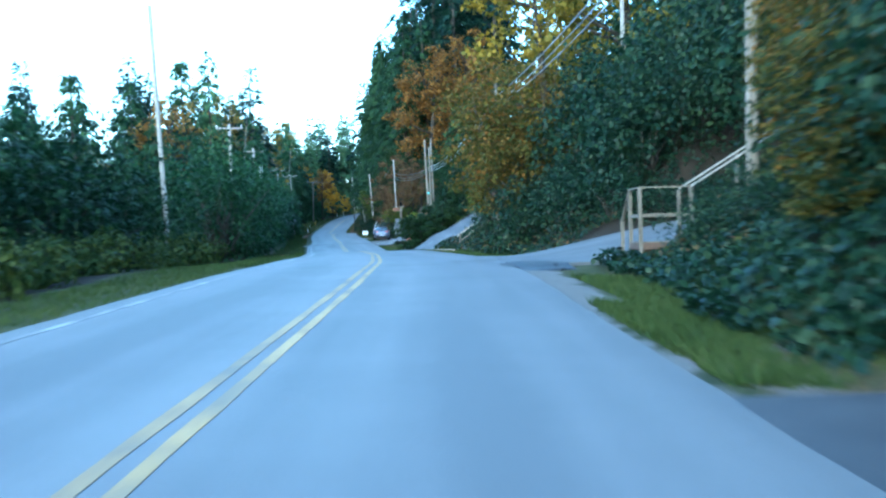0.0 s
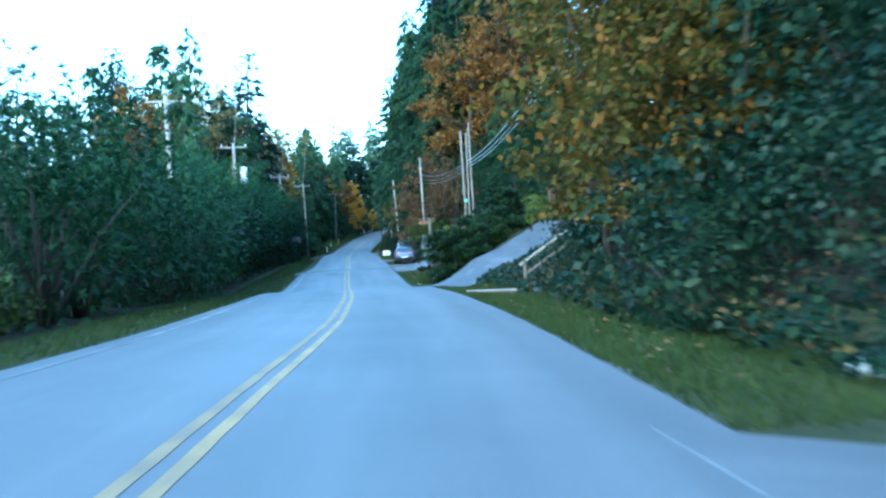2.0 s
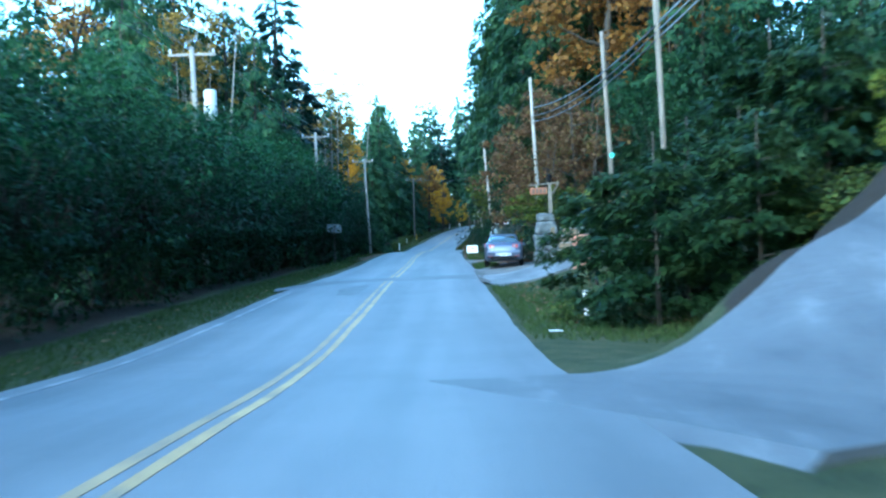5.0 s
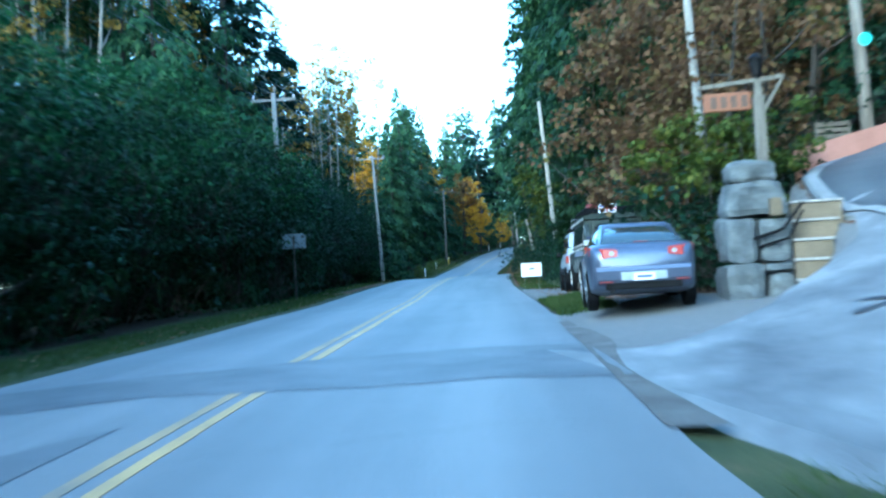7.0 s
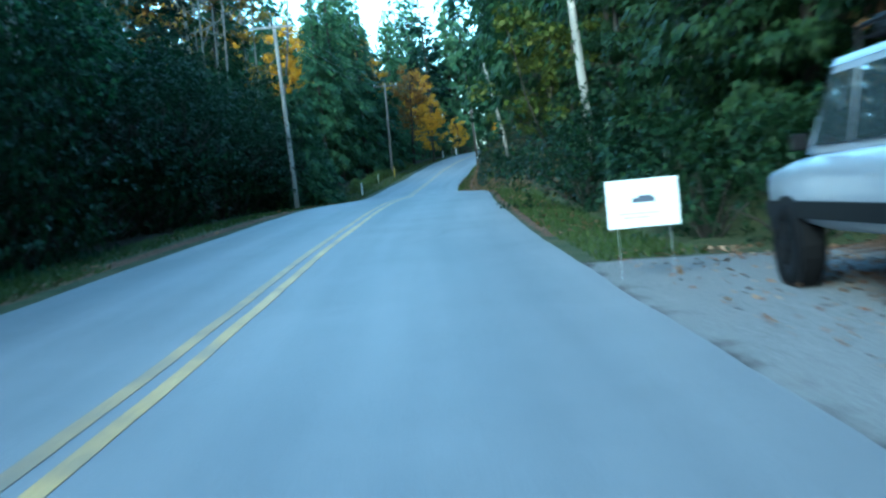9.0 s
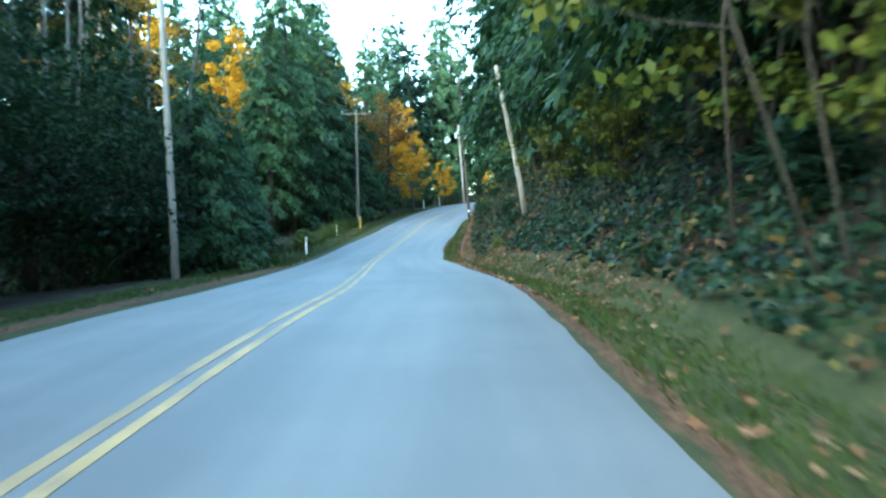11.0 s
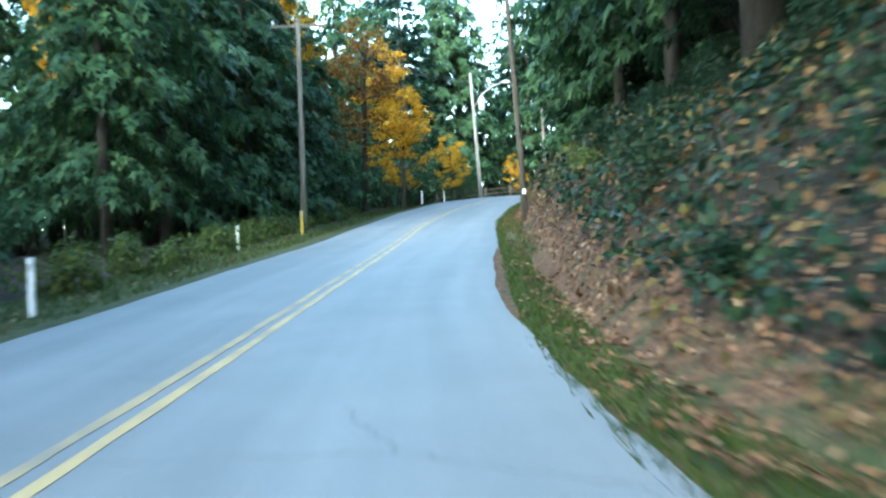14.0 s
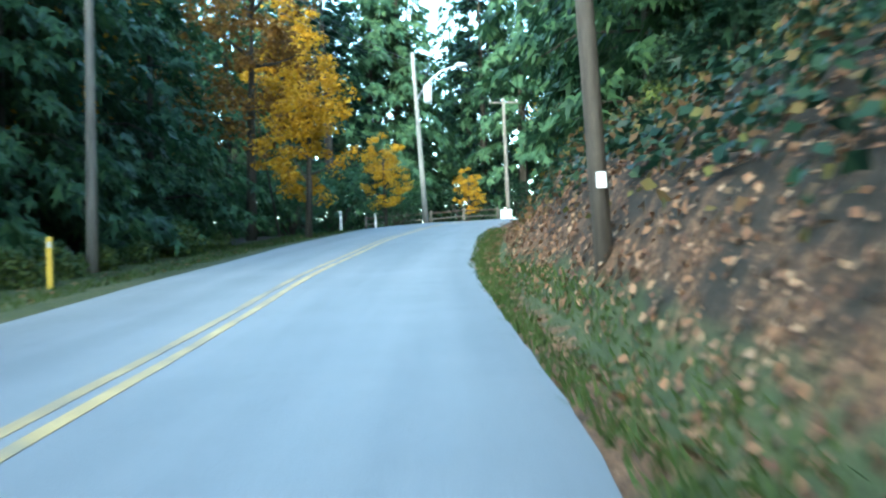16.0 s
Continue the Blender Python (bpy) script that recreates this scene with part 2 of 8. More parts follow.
def ground_material():
    m, nt, b = blank("ground_soil")
    fine, mid = noise_out(nt, 22, 4, 0.7), noise_out(nt, 1.6, 5, 0.65)
    soil = ramp(nt, fine, [(0.3, (0.012, 0.010, 0.007)), (0.7, (0.036, 0.028, 0.02))])
    grass = ramp(nt, mid, [(0.3, (0.025, 0.035, 0.014)), (0.55, (0.05, 0.058, 0.024)), (0.75, (0.09, 0.075, 0.04))])
    grass = mixed(nt, 1.0, grass, ramp(nt, fine, [(0.3, (0.6, 0.6, 0.6)), (0.7, (1.3, 1.3, 1.3))]), "MULTIPLY")
    litter = ramp(nt, noise_out(nt, 11, 3, 0.85), [(0.34, (0.018, 0.013, 0.009)), (0.48, (0.07, 0.038, 0.021)), (0.58, (0.14, 0.075, 0.04)), (0.68, (0.24, 0.15, 0.09))])
    gravel = ramp(nt, noise_out(nt, 45, 2, 0.9), [(0.3, (0.06, 0.06, 0.06)), (0.7, (0.24, 0.238, 0.234))])
    edge = maths(nt, "MULTIPLY", maths(nt, "SUBTRACT", mid, 0.5), 0.9)

    def mask(name):
        v = maths(nt, "ADD", attribute(nt, name), edge)
        return ramp(nt, v, [(0.42, (0, 0, 0)), (0.58, (1, 1, 1))])

    col = mixed(nt, mask("grass"), soil, grass)
    col = mixed(nt, mask("litter"), col, litter)
    col = mixed(nt, mask("gravel"), col, gravel)
    nt.links.new(col, b.inputs["Base Color"])
    b.inputs["Roughness"].default_value = 0.95
    b.inputs["Specular IOR Level"].default_value = 0.2
    bumped(nt, fine, 0.6, 0.04, b)
    return m


SOIL = ground_material()

# ---------------------------------------------------------------- lie of the land
CENTRE = [(-0.61, -90), (-0.91, -30), (-0.91, 10), (-0.76, 25), (-0.86, 36), (-1.85, 55), (-3.01, 68), (-4.61, 82), (-6.31, 97), (-7.24, 105.5), (-8.29, 115), (-9.36, 126), (-10.88, 140), (-12.14, 151), (-13.45, 165), (-14.51, 180), (-15.8, 191), (-17.69, 206), (-18.25, 213), (-18.48, 219), (-18.7, 226), (-18.99, 234), (-19.38, 246), (-18.94, 261), (-17.41, 277), (-14.88, 289), (-11.17, 299), (-5.08, 308), (3, 315), (15, 321), (35, 326), (90, 330)]
HEIGHT = [(-90, -2.2), (3.9, -0.62), (11.6, -0.47), (20, -0.27), (28, -0.07), (41, 0.01), (54, -0.02), (64, 0.0), (74, -0.01), (80, -0.07), (86, -0.25), (91, -0.41), (98, -0.24), (107, 0.06), (114, 0.3),
          (121, 0.52), (134, 0.87), (140, 0.97), (156, 1.5), (173, 2.06), (186, 2.16), (200, 2.25), (207, 2.3), (213, 2.52), (219, 2.88), (225, 3.27),
          (236, 3.95), (250, 5.0), (276, 7.2), (290, 8.2), (310, 9.4), (330, 10.5)]


def smooth_line(points, step=0.5, width=9):
    """Evenly spaced points along a polyline, rounded off."""
    p = np.array(points, float)
    far = np.r_[0, np.cumsum(np.linalg.norm(np.diff(p, axis=0), axis=1))]
    s = np.arange(0, far[-1], step)
    out = np.stack([np.interp(s, far, p[:, k]) for k in range(p.shape[1])], 1)
    kern = np.hanning(2 * width + 1)
    kern /= kern.sum()
    return np.stack([np.convolve(np.pad(out[:, k], width, "reflect", reflect_type="odd"), kern, "valid") for k in range(p.shape[1])], 1)


LINE = smooth_line(CENTRE, 0.5, 12)
hy = np.array(HEIGHT)
LINE_Z = np.interp(LINE[:, 1], hy[:, 0], hy[:, 1])
kz = np.hanning(33) / np.hanning(33).sum()
LINE_Z = np.convolve(np.pad(LINE_Z, 16, "edge"), kz, "valid")
TANGENT = np.gradient(LINE, axis=0)
TANGENT /= np.linalg.norm(TANGENT, axis=1)[:, None]
HALF = 3.5  # from the centre line to either edge


def near_road(x, y):
    """Station index, offset (right of the centre line positive) and road height."""
    x, y = np.atleast_1d(np.asarray(x, float)), np.atleast_1d(np.asarray(y, float))
    idx = np.empty(len(x), int)
    for a in range(0, len(x), 4000):
        d = (x[a:a + 4000, None] - LINE[None, :, 0]) ** 2 + (y[a:a + 4000, None] - LINE[None, :, 1]) ** 2
        idx[a:a + 4000] = d.argmin(1)
    dx, dy = x - LINE[idx, 0], y - LINE[idx, 1]
    t = TANGENT[idx]
    off = np.hypot(dx, dy) * np.sign(dx * t[:, 1] - dy * t[:, 0])
    return idx, off, LINE_Z[idx]


def on_road(y, off):
    """The place at the given station (by its y) and offset from the centre line."""
    k = int(np.argmin(abs(LINE[:, 1] - y)))
    t = TANGENT[k]
    return LINE[k, 0] + t[1] * off, LINE[k, 1] - t[0] * off


DRIVES = {  # centre points (x, y, z) and full width
    "drive_first": ([(-0.7, 35.1, -0.08), (4.5, 35.6, -0.08), (8.2, 37.3, 0.4), (13, 40.4, 1.2), (22, 45.6, 2.9)], 8.8),
    "drive_second": ([(-4, 84.5, -0.42), (-0.6, 86.4, -0.32), (2.5, 88.4, 0.7), (5.4, 91.6, 1.9), (7.4, 95.4, 3.0), (8.6, 98.6, 3.5)], 5.3),
    "drive_third": ([(-7, 115.6, 0.3), (-3.9, 116.4, 0.46), (-1.8, 117.6, 0.8), (-0.2, 120.0, 1.5), (0.9, 123.0, 2.25), (2.2, 126.0, 3.0), (4.8, 128.2, 4.1), (9.5, 129.6, 4.9), (17, 131, 5.8)], 5.2),
}
FLARE = {"drive_first": 0.45, "drive_second": 0.28, "drive_third": 0.6}
def left_third(y):
    """Half width of the third driveway on its left, narrow beside the pillar."""
    return np.interp(y, (118, 121, 123, 124.5, 125.3, 126, 127.2, 128.2, 129.5), (3.3, 3.1, 2.4, 2.7, 3.4, 4.4, 4.6, 4.0, 3.0))


#  heights of the tilted concrete where the third driveway climbs round the steps
TILT = np.array([(-3.9, 116.4, 0.46), (-4.2, 119, 0.57), (-4.0, 121.5, 0.64), (-3.3, 124.2, 0.74), (-2.65, 124.7, 0.82), (-2.4, 124.3, 0.98), (-1.9, 124, 1.28), (-1.4, 123.8, 1.58), (-1.0, 125.2, 2.0), (-0.8, 126.6, 2.3), (-1.5, 127.9, 2.8), (-0.45, 125, 2.2),
                 (-0.7, 120, 1.4), (-1.6, 114.6, 0.72), (-1.9, 117.5, 0.8), (0.5, 124, 2.4), (1.2, 122.5, 2.2), (0.95, 126, 2.65), (2.5, 126, 3.1), (-1.0, 128.9, 3.15), (0.3, 129.6, 3.5), (1.5, 130.1, 3.9), (3.2, 130.6, 4.2), (4.8, 128.2, 4.1), (9.5, 129.6, 4.9), (17, 131, 5.8), (-2.5, 121.5, 0.95)])


def plate(d2):
    return d2 * np.log(np.maximum(d2, 1e-9))


_n = len(TILT)
_a = np.zeros((_n + 3, _n + 3))
_a[:_n, :_n] = plate(((TILT[:, None, :2] - TILT[None, :, :2]) ** 2).sum(2)) + np.eye(_n) * 0.6
_a[:_n, _n:] = np.c_[np.ones(_n), TILT[:, :2] - (0, 120)]
_a[_n:, :_n] = _a[:_n, _n:].T
TILT_W = np.linalg.solve(_a, np.r_[TILT[:, 2], 0, 0, 0])


def third_z(x, y):
    d2 = (x[:, None] - TILT[None, :, 0]) ** 2 + (y[:, None] - TILT[None, :, 1]) ** 2
    return np.clip(plate(d2) @ TILT_W[:_n] + TILT_W[_n] + TILT_W[_n + 1] * x + TILT_W[_n + 2] * (y - 120), 0.3, 6.5)


DRIVE_LINES = {k: (smooth_line(p, 0.4, 5), w) for k, (p, w) in DRIVES.items()}

#             y:    verge width, bank slope, bank height, hill slope beyond
BANK = np.array([(-90, 1.2, 0.85, 4.0, 0.35), (10, 1.1, 0.85, 4.0, 0.35), (18, 1.6, 0.85, 4.0, 0.35), (25, 2.5, 0.75, 4.0, 0.35), (31, 3.2, 0.56, 3.0, 0.35), (42, 3.4, 0.7, 4.0, 0.4), (52, 2.6, 0.8, 5.0, 0.4), (62, 1.9, 0.75, 5.0, 0.4), (68, 1.9, 0.56, 4.5, 0.4), (76, 1.6, 0.52, 4.5, 0.4),
                 (83, 1.6, 0.44, 4.2, 0.4), (90, 1.4, 0.46, 4.5, 0.35), (98, 4.2, 0.55, 4.0, 0.35), (108, 5.5, 0.6, 4.0, 0.35), (118, 3.4, 0.7, 4.0, 0.35), (124, 4.0, 0.8, 4.5, 0.4), (146, 3.6, 0.8, 5.0, 0.4), (152, 1.9, 0.85, 5.5, 0.45),
                 (180, 1.2, 0.9, 5.5, 0.45), (204, 0.95, 0.9, 5.0, 0.45), (218, 0.6, 1.35, 1.9, 0.72), (226, 0.35, 1.45, 1.5, 0.72), (236, 0.2, 1.8, 1.5, 0.72), (246, 0.35, 1.5, 1.7, 0.7), (262, 0.7, 1.1, 3.0, 0.55), (400, 1.0, 0.8, 5.5, 0.4)])


def drive_level(off, zr, z):
    """Driveways start flush with the road and reach their own height some metres out."""
    w = np.clip((off - HALF) / 3.2, 0, 1)
    w = w * w * (3 - 2 * w)
    return (zr - 0.012) * (1 - w) + z * w


def ground_z(x, y):
    idx, off, zr = near_road(x, y)
    yy = LINE[idx, 1]
    vw, bs, bh, hs = (np.interp(yy, BANK[:, 0], BANK[:, k]) for k in range(1, 5))
    d = off - HALF
    up = np.maximum(d - vw, 0)
    hill = np.where(up * bs < bh, up * bs - 0.12 * np.minimum(up, 1), bh + (up - bh / bs) * hs * np.exp(-up / 90))
    xa, ya = np.atleast_1d(np.asarray(x, float)), np.atleast_1d(np.asarray(y, float))
    lumps = 0.13 * np.sin(1.3 * xa + 0.7 * ya) * np.sin(0.9 * ya - 0.4 * xa + 1) + 0.09 * np.sin(2.7 * ya + 1.1 * xa) * np.sin(2.1 * xa - 1.3 * ya) + 0.05 * np.sin(5.3 * ya - 2.0 * xa) * np.sin(4.1 * xa + 1.9 * ya)
    hill = hill + lumps * np.clip(up / 0.9, 0, 1) * np.clip((yy - 145) / 10, 0, 1)
    right = -0.05 + np.interp(yy, (120, 125, 133, 139, 150), (-0.07, 0.13, 0.12, 0.03, -0.07)) * np.minimum(np.clip(d, 0, vw), 2.3) + hill
    dl = -off - HALF
    left = -0.05 - 0.05 * np.clip(dl, 0, 3) - 0.02 * np.clip(dl - 3, 0, 60)
    z = zr + np.where(off > 0, right, left)
    z = np.where(abs(off) < HALF, zr - np.where((abs(off) > HALF - 1.0) & (yy > 112) & (yy < 290), 0.035, 0.10), z)
    xs, ys = np.atleast_1d(x), np.atleast_1d(y)
    for nm, (line, w) in DRIVE_LINES.items():
        d2 = (xs[:, None] - line[None, :, 0]) ** 2 + (ys[:, None] - line[None, :, 1]) ** 2
        k = d2.argmin(1)
        dd = np.sqrt(d2[np.arange(len(xs)), k])
        half, soft = w / 2 * (1 + FLARE[nm] * np.exp(-np.maximum(k - 9, 0) * 0.4 / 1.5)), 2.6
        if nm == "drive_third":
            tl = np.gradient(line[:, :2], axis=0)[k]
            lefts = tl[:, 0] * (ys - line[k, 1]) - tl[:, 1] * (xs - line[k, 0]) > 0
            fade = np.exp(-np.maximum(k - 11, 0) * 0.4 / 1.5)
            lt = left_third(line[k, 1])
            half = np.where(lefts, lt + (half - lt) * fade, half)
            soft = np.where(lefts, 0.5, 2.6)
        s = np.clip((dd - half - 0.1) / soft, 0, 1)
        s = s * s * (3 - 2 * s)
        level = drive_level(off, zr, np.where(dd < 9, third_z(xs, ys), line[k, 2]) if nm == "drive_third" else line[k, 2])
        z = np.where(abs(off) < HALF, z, (level - 0.065) * (1 - s) + z * s)
    return z


def gz(x, y):
    return float(ground_z([x], [y])[0])


# ---------------------------------------------------------------- building helpers
def mesh_from(name, verts, faces, material, smooth=False):
    me = bpy.data.meshes.new(name)
    me.from_pydata([tuple(v) for v in verts], [], [tuple(f) for f in faces])
    if material:
        me.materials.append(material)
    if smooth:
        me.polygons.foreach_set("use_smooth", [True] * len(me.polygons))
    me.update()
    return me


def soup(name, quads, material):
    """A mesh of loose faces: quads is an array (n, k, 3)."""
    n, k, _ = quads.shape
    me = bpy.data.meshes.new(name)
    me.vertices.add(n * k)
    me.vertices.foreach_set("co", quads.reshape(-1).astype(np.float32))
    me.loops.add(n * k)
    me.loops.foreach_set("vertex_index", np.arange(n * k, dtype=np.int32))
    me.polygons.add(n)
    me.polygons.foreach_set("loop_start", np.arange(0, n * k, k, dtype=np.int32))
    me.polygons.foreach_set("loop_total", np.full(n, k, dtype=np.int32))
    me.materials.append(material)
    me.update(calc_edges=True)
    return me


def put(name, mesh, parent=None, label=""):
    ob = new(name, mesh)
    if parent:
        ob.parent = parent
    if label:
        ob["label"] = label
    return ob


def part(name, bm, material, parent, label="", smooth=False):
    me = bpy.data.meshes.new(name)
    bmesh.ops.recalc_face_normals(bm, faces=bm.faces)
    bm.to_mesh(me)
    bm.free()
    if smooth:
        me.polygons.foreach_set("use_smooth", [True] * len(me.polygons))
    me.materials.append(material)
    return put(name, me, parent, label)


def thing(name, m, label, category, group="", kind=""):
    ob = new(name)
    ob.matrix_world = m
    return tagged(ob, label, category, group, kind)


def box(bm, lo, hi, bevel=0.0, m=None):
    c, s = [(a + b) / 2 for a, b in zip(lo, hi)], [abs(b - a) for a, b in zip(lo, hi)]
    got = bmesh.ops.create_cube(bm, size=1.0, matrix=(m or Matrix()) @ Matrix.LocRotScale(c, None, s))
    if bevel:
        edges = {e for v in got["verts"] for e in v.link_edges}
        bmesh.ops.bevel(bm, geom=list(edges), offset=bevel, segments=2, affect="EDGES", profile=0.6)
    return bm


def tube(bm, points, radii, sides=8):
    """A round bar along points, closed at both ends."""
    pts = [Vector(p) for p in points]
    rings = []
    for k, p in enumerate(pts):
        d = (pts[min(k + 1, len(pts) - 1)] - pts[max(k - 1, 0)]).normalized()
        side = d.cross(Vector((0.31, 0.2, 1)) if abs(d.z) < 0.95 else Vector((1, 0.1, 0))).normalized()
        up = side.cross(d)
        r = radii[k] if isinstance(radii, (list, tuple)) else radii
        rings.append([bm.verts.new(p + (side * math.cos(a) + up * math.sin(a)) * r) for a in [2 * math.pi * q / sides for q in range(sides)]])
    for a, b in zip(rings, rings[1:]):
        for q in range(sides):
            bm.faces.new((a[q], a[(q + 1) % sides], b[(q + 1) % sides], b[q]))
    bm.faces.new(rings[0][::-1])
    bm.faces.new(rings[-1])
    return bm


def disc(bm, radius, depth, m, segs=20, inner=None):
    bmesh.ops.create_cone(bm, cap_ends=True, segments=segs, radius1=radius, radius2=inner if inner is not None else radius, depth=depth, matrix=m)
    return bm


# ---------------------------------------------------------------- ground and road
ys = np.unique(np.r_[np.linspace(-900, -70, 14), np.linspace(-70, 0, 24), np.arange(0, 300, 0.7), np.linspace(300, 420, 50), np.linspace(420, 1800, 18)])
offs = np.unique(np.r_[-1400, -700, -350, -200, -140, np.linspace(-100, -20, 20), np.arange(-20, -7, 1.0), np.arange(-7, -3, 0.4), -2, 0, 2, np.arange(3, 14, 0.4), np.arange(14, 40, 1.5), np.linspace(40, 120, 20), 160, 220, 400, 800, 1500])
fy = np.interp(ys, LINE[LINE[:, 1] < 290][:, 1], LINE[LINE[:, 1] < 290][:, 0])
GX, GY = fy[:, None] + offs[None, :], np.repeat(ys[:, None], len(offs), 1)
gidx, goff, gzr = near_road(GX.ravel(), GY.ravel())
GZ = ground_z(GX.ravel(), GY.ravel())
rough_z = np.array([noise.noise(Vector((a * 0.45, b * 0.45, 0))) * 0.12 + noise.noise(Vector((a * 0.06, b * 0.06, 3))) * 0.5 for a, b in zip(GX.ravel(), GY.ravel())])
calm = np.clip((abs(goff) - HALF - 1.0) / 6, 0, 1)
for line, w in DRIVE_LINES.values():
    gd = np.full(GX.size, 9e9)
    for p in line:
        gd = np.minimum(gd, (GX.ravel() - p[0]) ** 2 + (GY.ravel() - p[1]) ** 2)
    calm = np.minimum(calm, np.clip((np.sqrt(gd) - w / 2 - 0.3) / 4, 0, 1))
GZ = GZ + rough_z * calm
nx = len(offs)
gf = [(r * nx + c, r * nx + c + 1, (r + 1) * nx + c + 1, (r + 1) * nx + c) for r in range(len(ys) - 1) for c in range(nx - 1)]
gme = mesh_from("ground", np.stack([GX.ravel(), GY.ravel(), GZ], 1), gf, SOIL, True)
gy_st = LINE[gidx, 1]
vw_g = np.interp(gy_st, BANK[:, 0], BANK[:, 1])
dr, dlf = goff - HALF, -goff - HALF
grass_m = np.where(goff > 0, np.clip(1.3 - (dr - vw_g) * np.interp(gy_st, (190, 206), (0.9, 1.9)), 0, 1), np.clip(1.2 - (dlf - 2.0) * 0.5, 0, 1))
park = ((gy_st > 121) & (gy_st < 146) & (goff > 0) & (dr < 5.5)).astype(float)
gravel_m = np.clip(1.25 - abs(dr - 1.5) * 0.5, 0, 1) * park
gravel_m = np.maximum(gravel_m, np.where(goff > 0, np.clip(0.75 - dr * 1.5, 0, 1) * (gy_st < 60), 0))
litter_m = np.where(goff > 0, np.clip((gy_st - 192) / 18, 0, 1) * np.clip(0.62 - abs(dr - vw_g - 0.2) * 0.3, 0, 1), 0)
litter_m = np.maximum(litter_m, np.where((dr > -0.1) & (dr < 0.35) & (gy_st > 150), 0.8, 0))
litter_m = np.maximum(litter_m, np.where((dlf > 0) & (dlf < 0.7) & (gy_st > 140) & (gy_st < 215), 0.62, 0))
litter_m = np.maximum(litter_m, park * np.clip((dr - 0.9) * 0.8, 0, 0.95))
inset = 0.65 * np.interp(gy_st, (194, 216, 223, 234, 275), (0, 1, 1, 0.45, 0))
litter_m = np.where((dr + inset > 0.3) & (dr + inset < 0.9) & (gy_st > 176), np.minimum(litter_m, 0.25), litter_m)
litter_m = np.maximum(litter_m, np.where((dr + inset > -0.1) & (dr + inset < 0.36) & (gy_st > 176), 0.75, 0))
litter_m = np.maximum(litter_m, np.where((dlf > 0) & (dlf < 0.9) & (gy_st > 150) & (gy_st < 212), 0.7, 0))
gravel_m = np.maximum(gravel_m, np.where((gy_st > 3) & (gy_st < 14.5), np.clip(0.5 - abs(dr - 0.9) * 0.2, 0, 1), 0))
litter_m = np.maximum(litter_m, np.where((gy_st > 3) & (gy_st < 14.5) & (goff > 0), np.clip(0.55 - abs(dr - 1.2) * 0.15, 0, 1), 0))
gravel_m = np.maximum(gravel_m, np.where((gy_st > 18) & (gy_st < 28.6), np.clip(1.1 - abs(dr - 0.2) * 1.0, 0, 1), 0))
grass_m = np.where(park > 0, np.where((gy_st < 134) & (gy_st > 127), np.clip(0.75 - abs(dr - 0.6) * 0.6, 0, 1), np.clip(0.42 - abs(dr - 0.3) * 0.7, 0, 1)), grass_m)
gravel_m = np.where((park > 0) & (gy_st < 134) & (gy_st > 127), gravel_m * 0.5, gravel_m)
mouth = (gy_st > 118.5) & (gy_st < 127.3) & (goff > 0) & (dr < 5)
grass_m, gravel_m = np.where(mouth, 0.0, grass_m), np.where(mouth, 0.85, gravel_m)
litter_m = np.where(mouth & (dr < 2.5), 0.0, litter_m)
for nm, vals in (("grass", grass_m), ("gravel", gravel_m), ("litter", litter_m)):
    gme.attributes.new(nm, "FLOAT", "POINT").data.foreach_set("value", vals.astype(np.float32))
tagged(put("ground", gme), "grassy verges, banks and forest floor beside the road", "ground", kind="structure")


def ribbon(name, line, zs, left, right, lift, material, edge_noise=0.0, skirt=0.12, cells=6):
    """A slab that follows a line: left and right are offsets from it."""
    t = np.gradient(line[:, :2], axis=0)
    t /= np.linalg.norm(t, axis=1)[:, None]
    nrm = np.stack([t[:, 1], -t[:, 0]], 1)
    n = len(line)
    left, right = np.broadcast_to(left, n).astype(float).copy(), np.broadcast_to(right, n).astype(float).copy()
    if edge_noise:
        for k in range(n):
            left[k] += noise.noise(Vector((line[k, 1] * 0.5, 1.7, line[k, 0] * .5))) * edge_noise + noise.noise(Vector((line[k, 1] * 1.1, 5.7, 0))) * edge_noise * .6
            right[k] += noise.noise(Vector((line[k, 1] * 0.5, 9.1, line[k, 0] * .5))) * edge_noise + noise.noise(Vector((line[k, 1] * 1.1, 3.3, 0))) * edge_noise * .6
    rows = []
    for k in range(n):
        fr = np.linspace(0, 1, cells + 1)
        o = left[k] + (right[k] - left[k]) * fr
        p = line[k, None, :2] + nrm[k][None] * o[:, None]
        z = np.full(len(fr), zs[k] + lift)
        row = np.c_[p, z]
        lo, hi = row[0].copy(), row[-1].copy()
        lo[2] -= skirt
        hi[2] -= skirt
        rows.append(np.vstack([lo, row, hi]))
    w = cells + 3
    v = np.vstack(rows)
    f = [(a * w + c, a * w + c + 1, (a + 1) * w + c + 1, (a + 1) * w + c) for a in range(n - 1) for c in range(w - 1)]
    me = mesh_from(name, v, f, material, False)
    uv = me.uv_layers.new(name="UVMap")
    span = np.tile(np.linspace(0, 7, w), n)
    along = np.repeat(np.arange(n) * 0.5, w)
    li = np.empty(len(me.loops), np.int32)
    me.loops.foreach_get("vertex_index", li)
    uv.data.foreach_set("uv", np.stack([span[li], along[li]], 1).ravel().astype(np.float32))
    return me


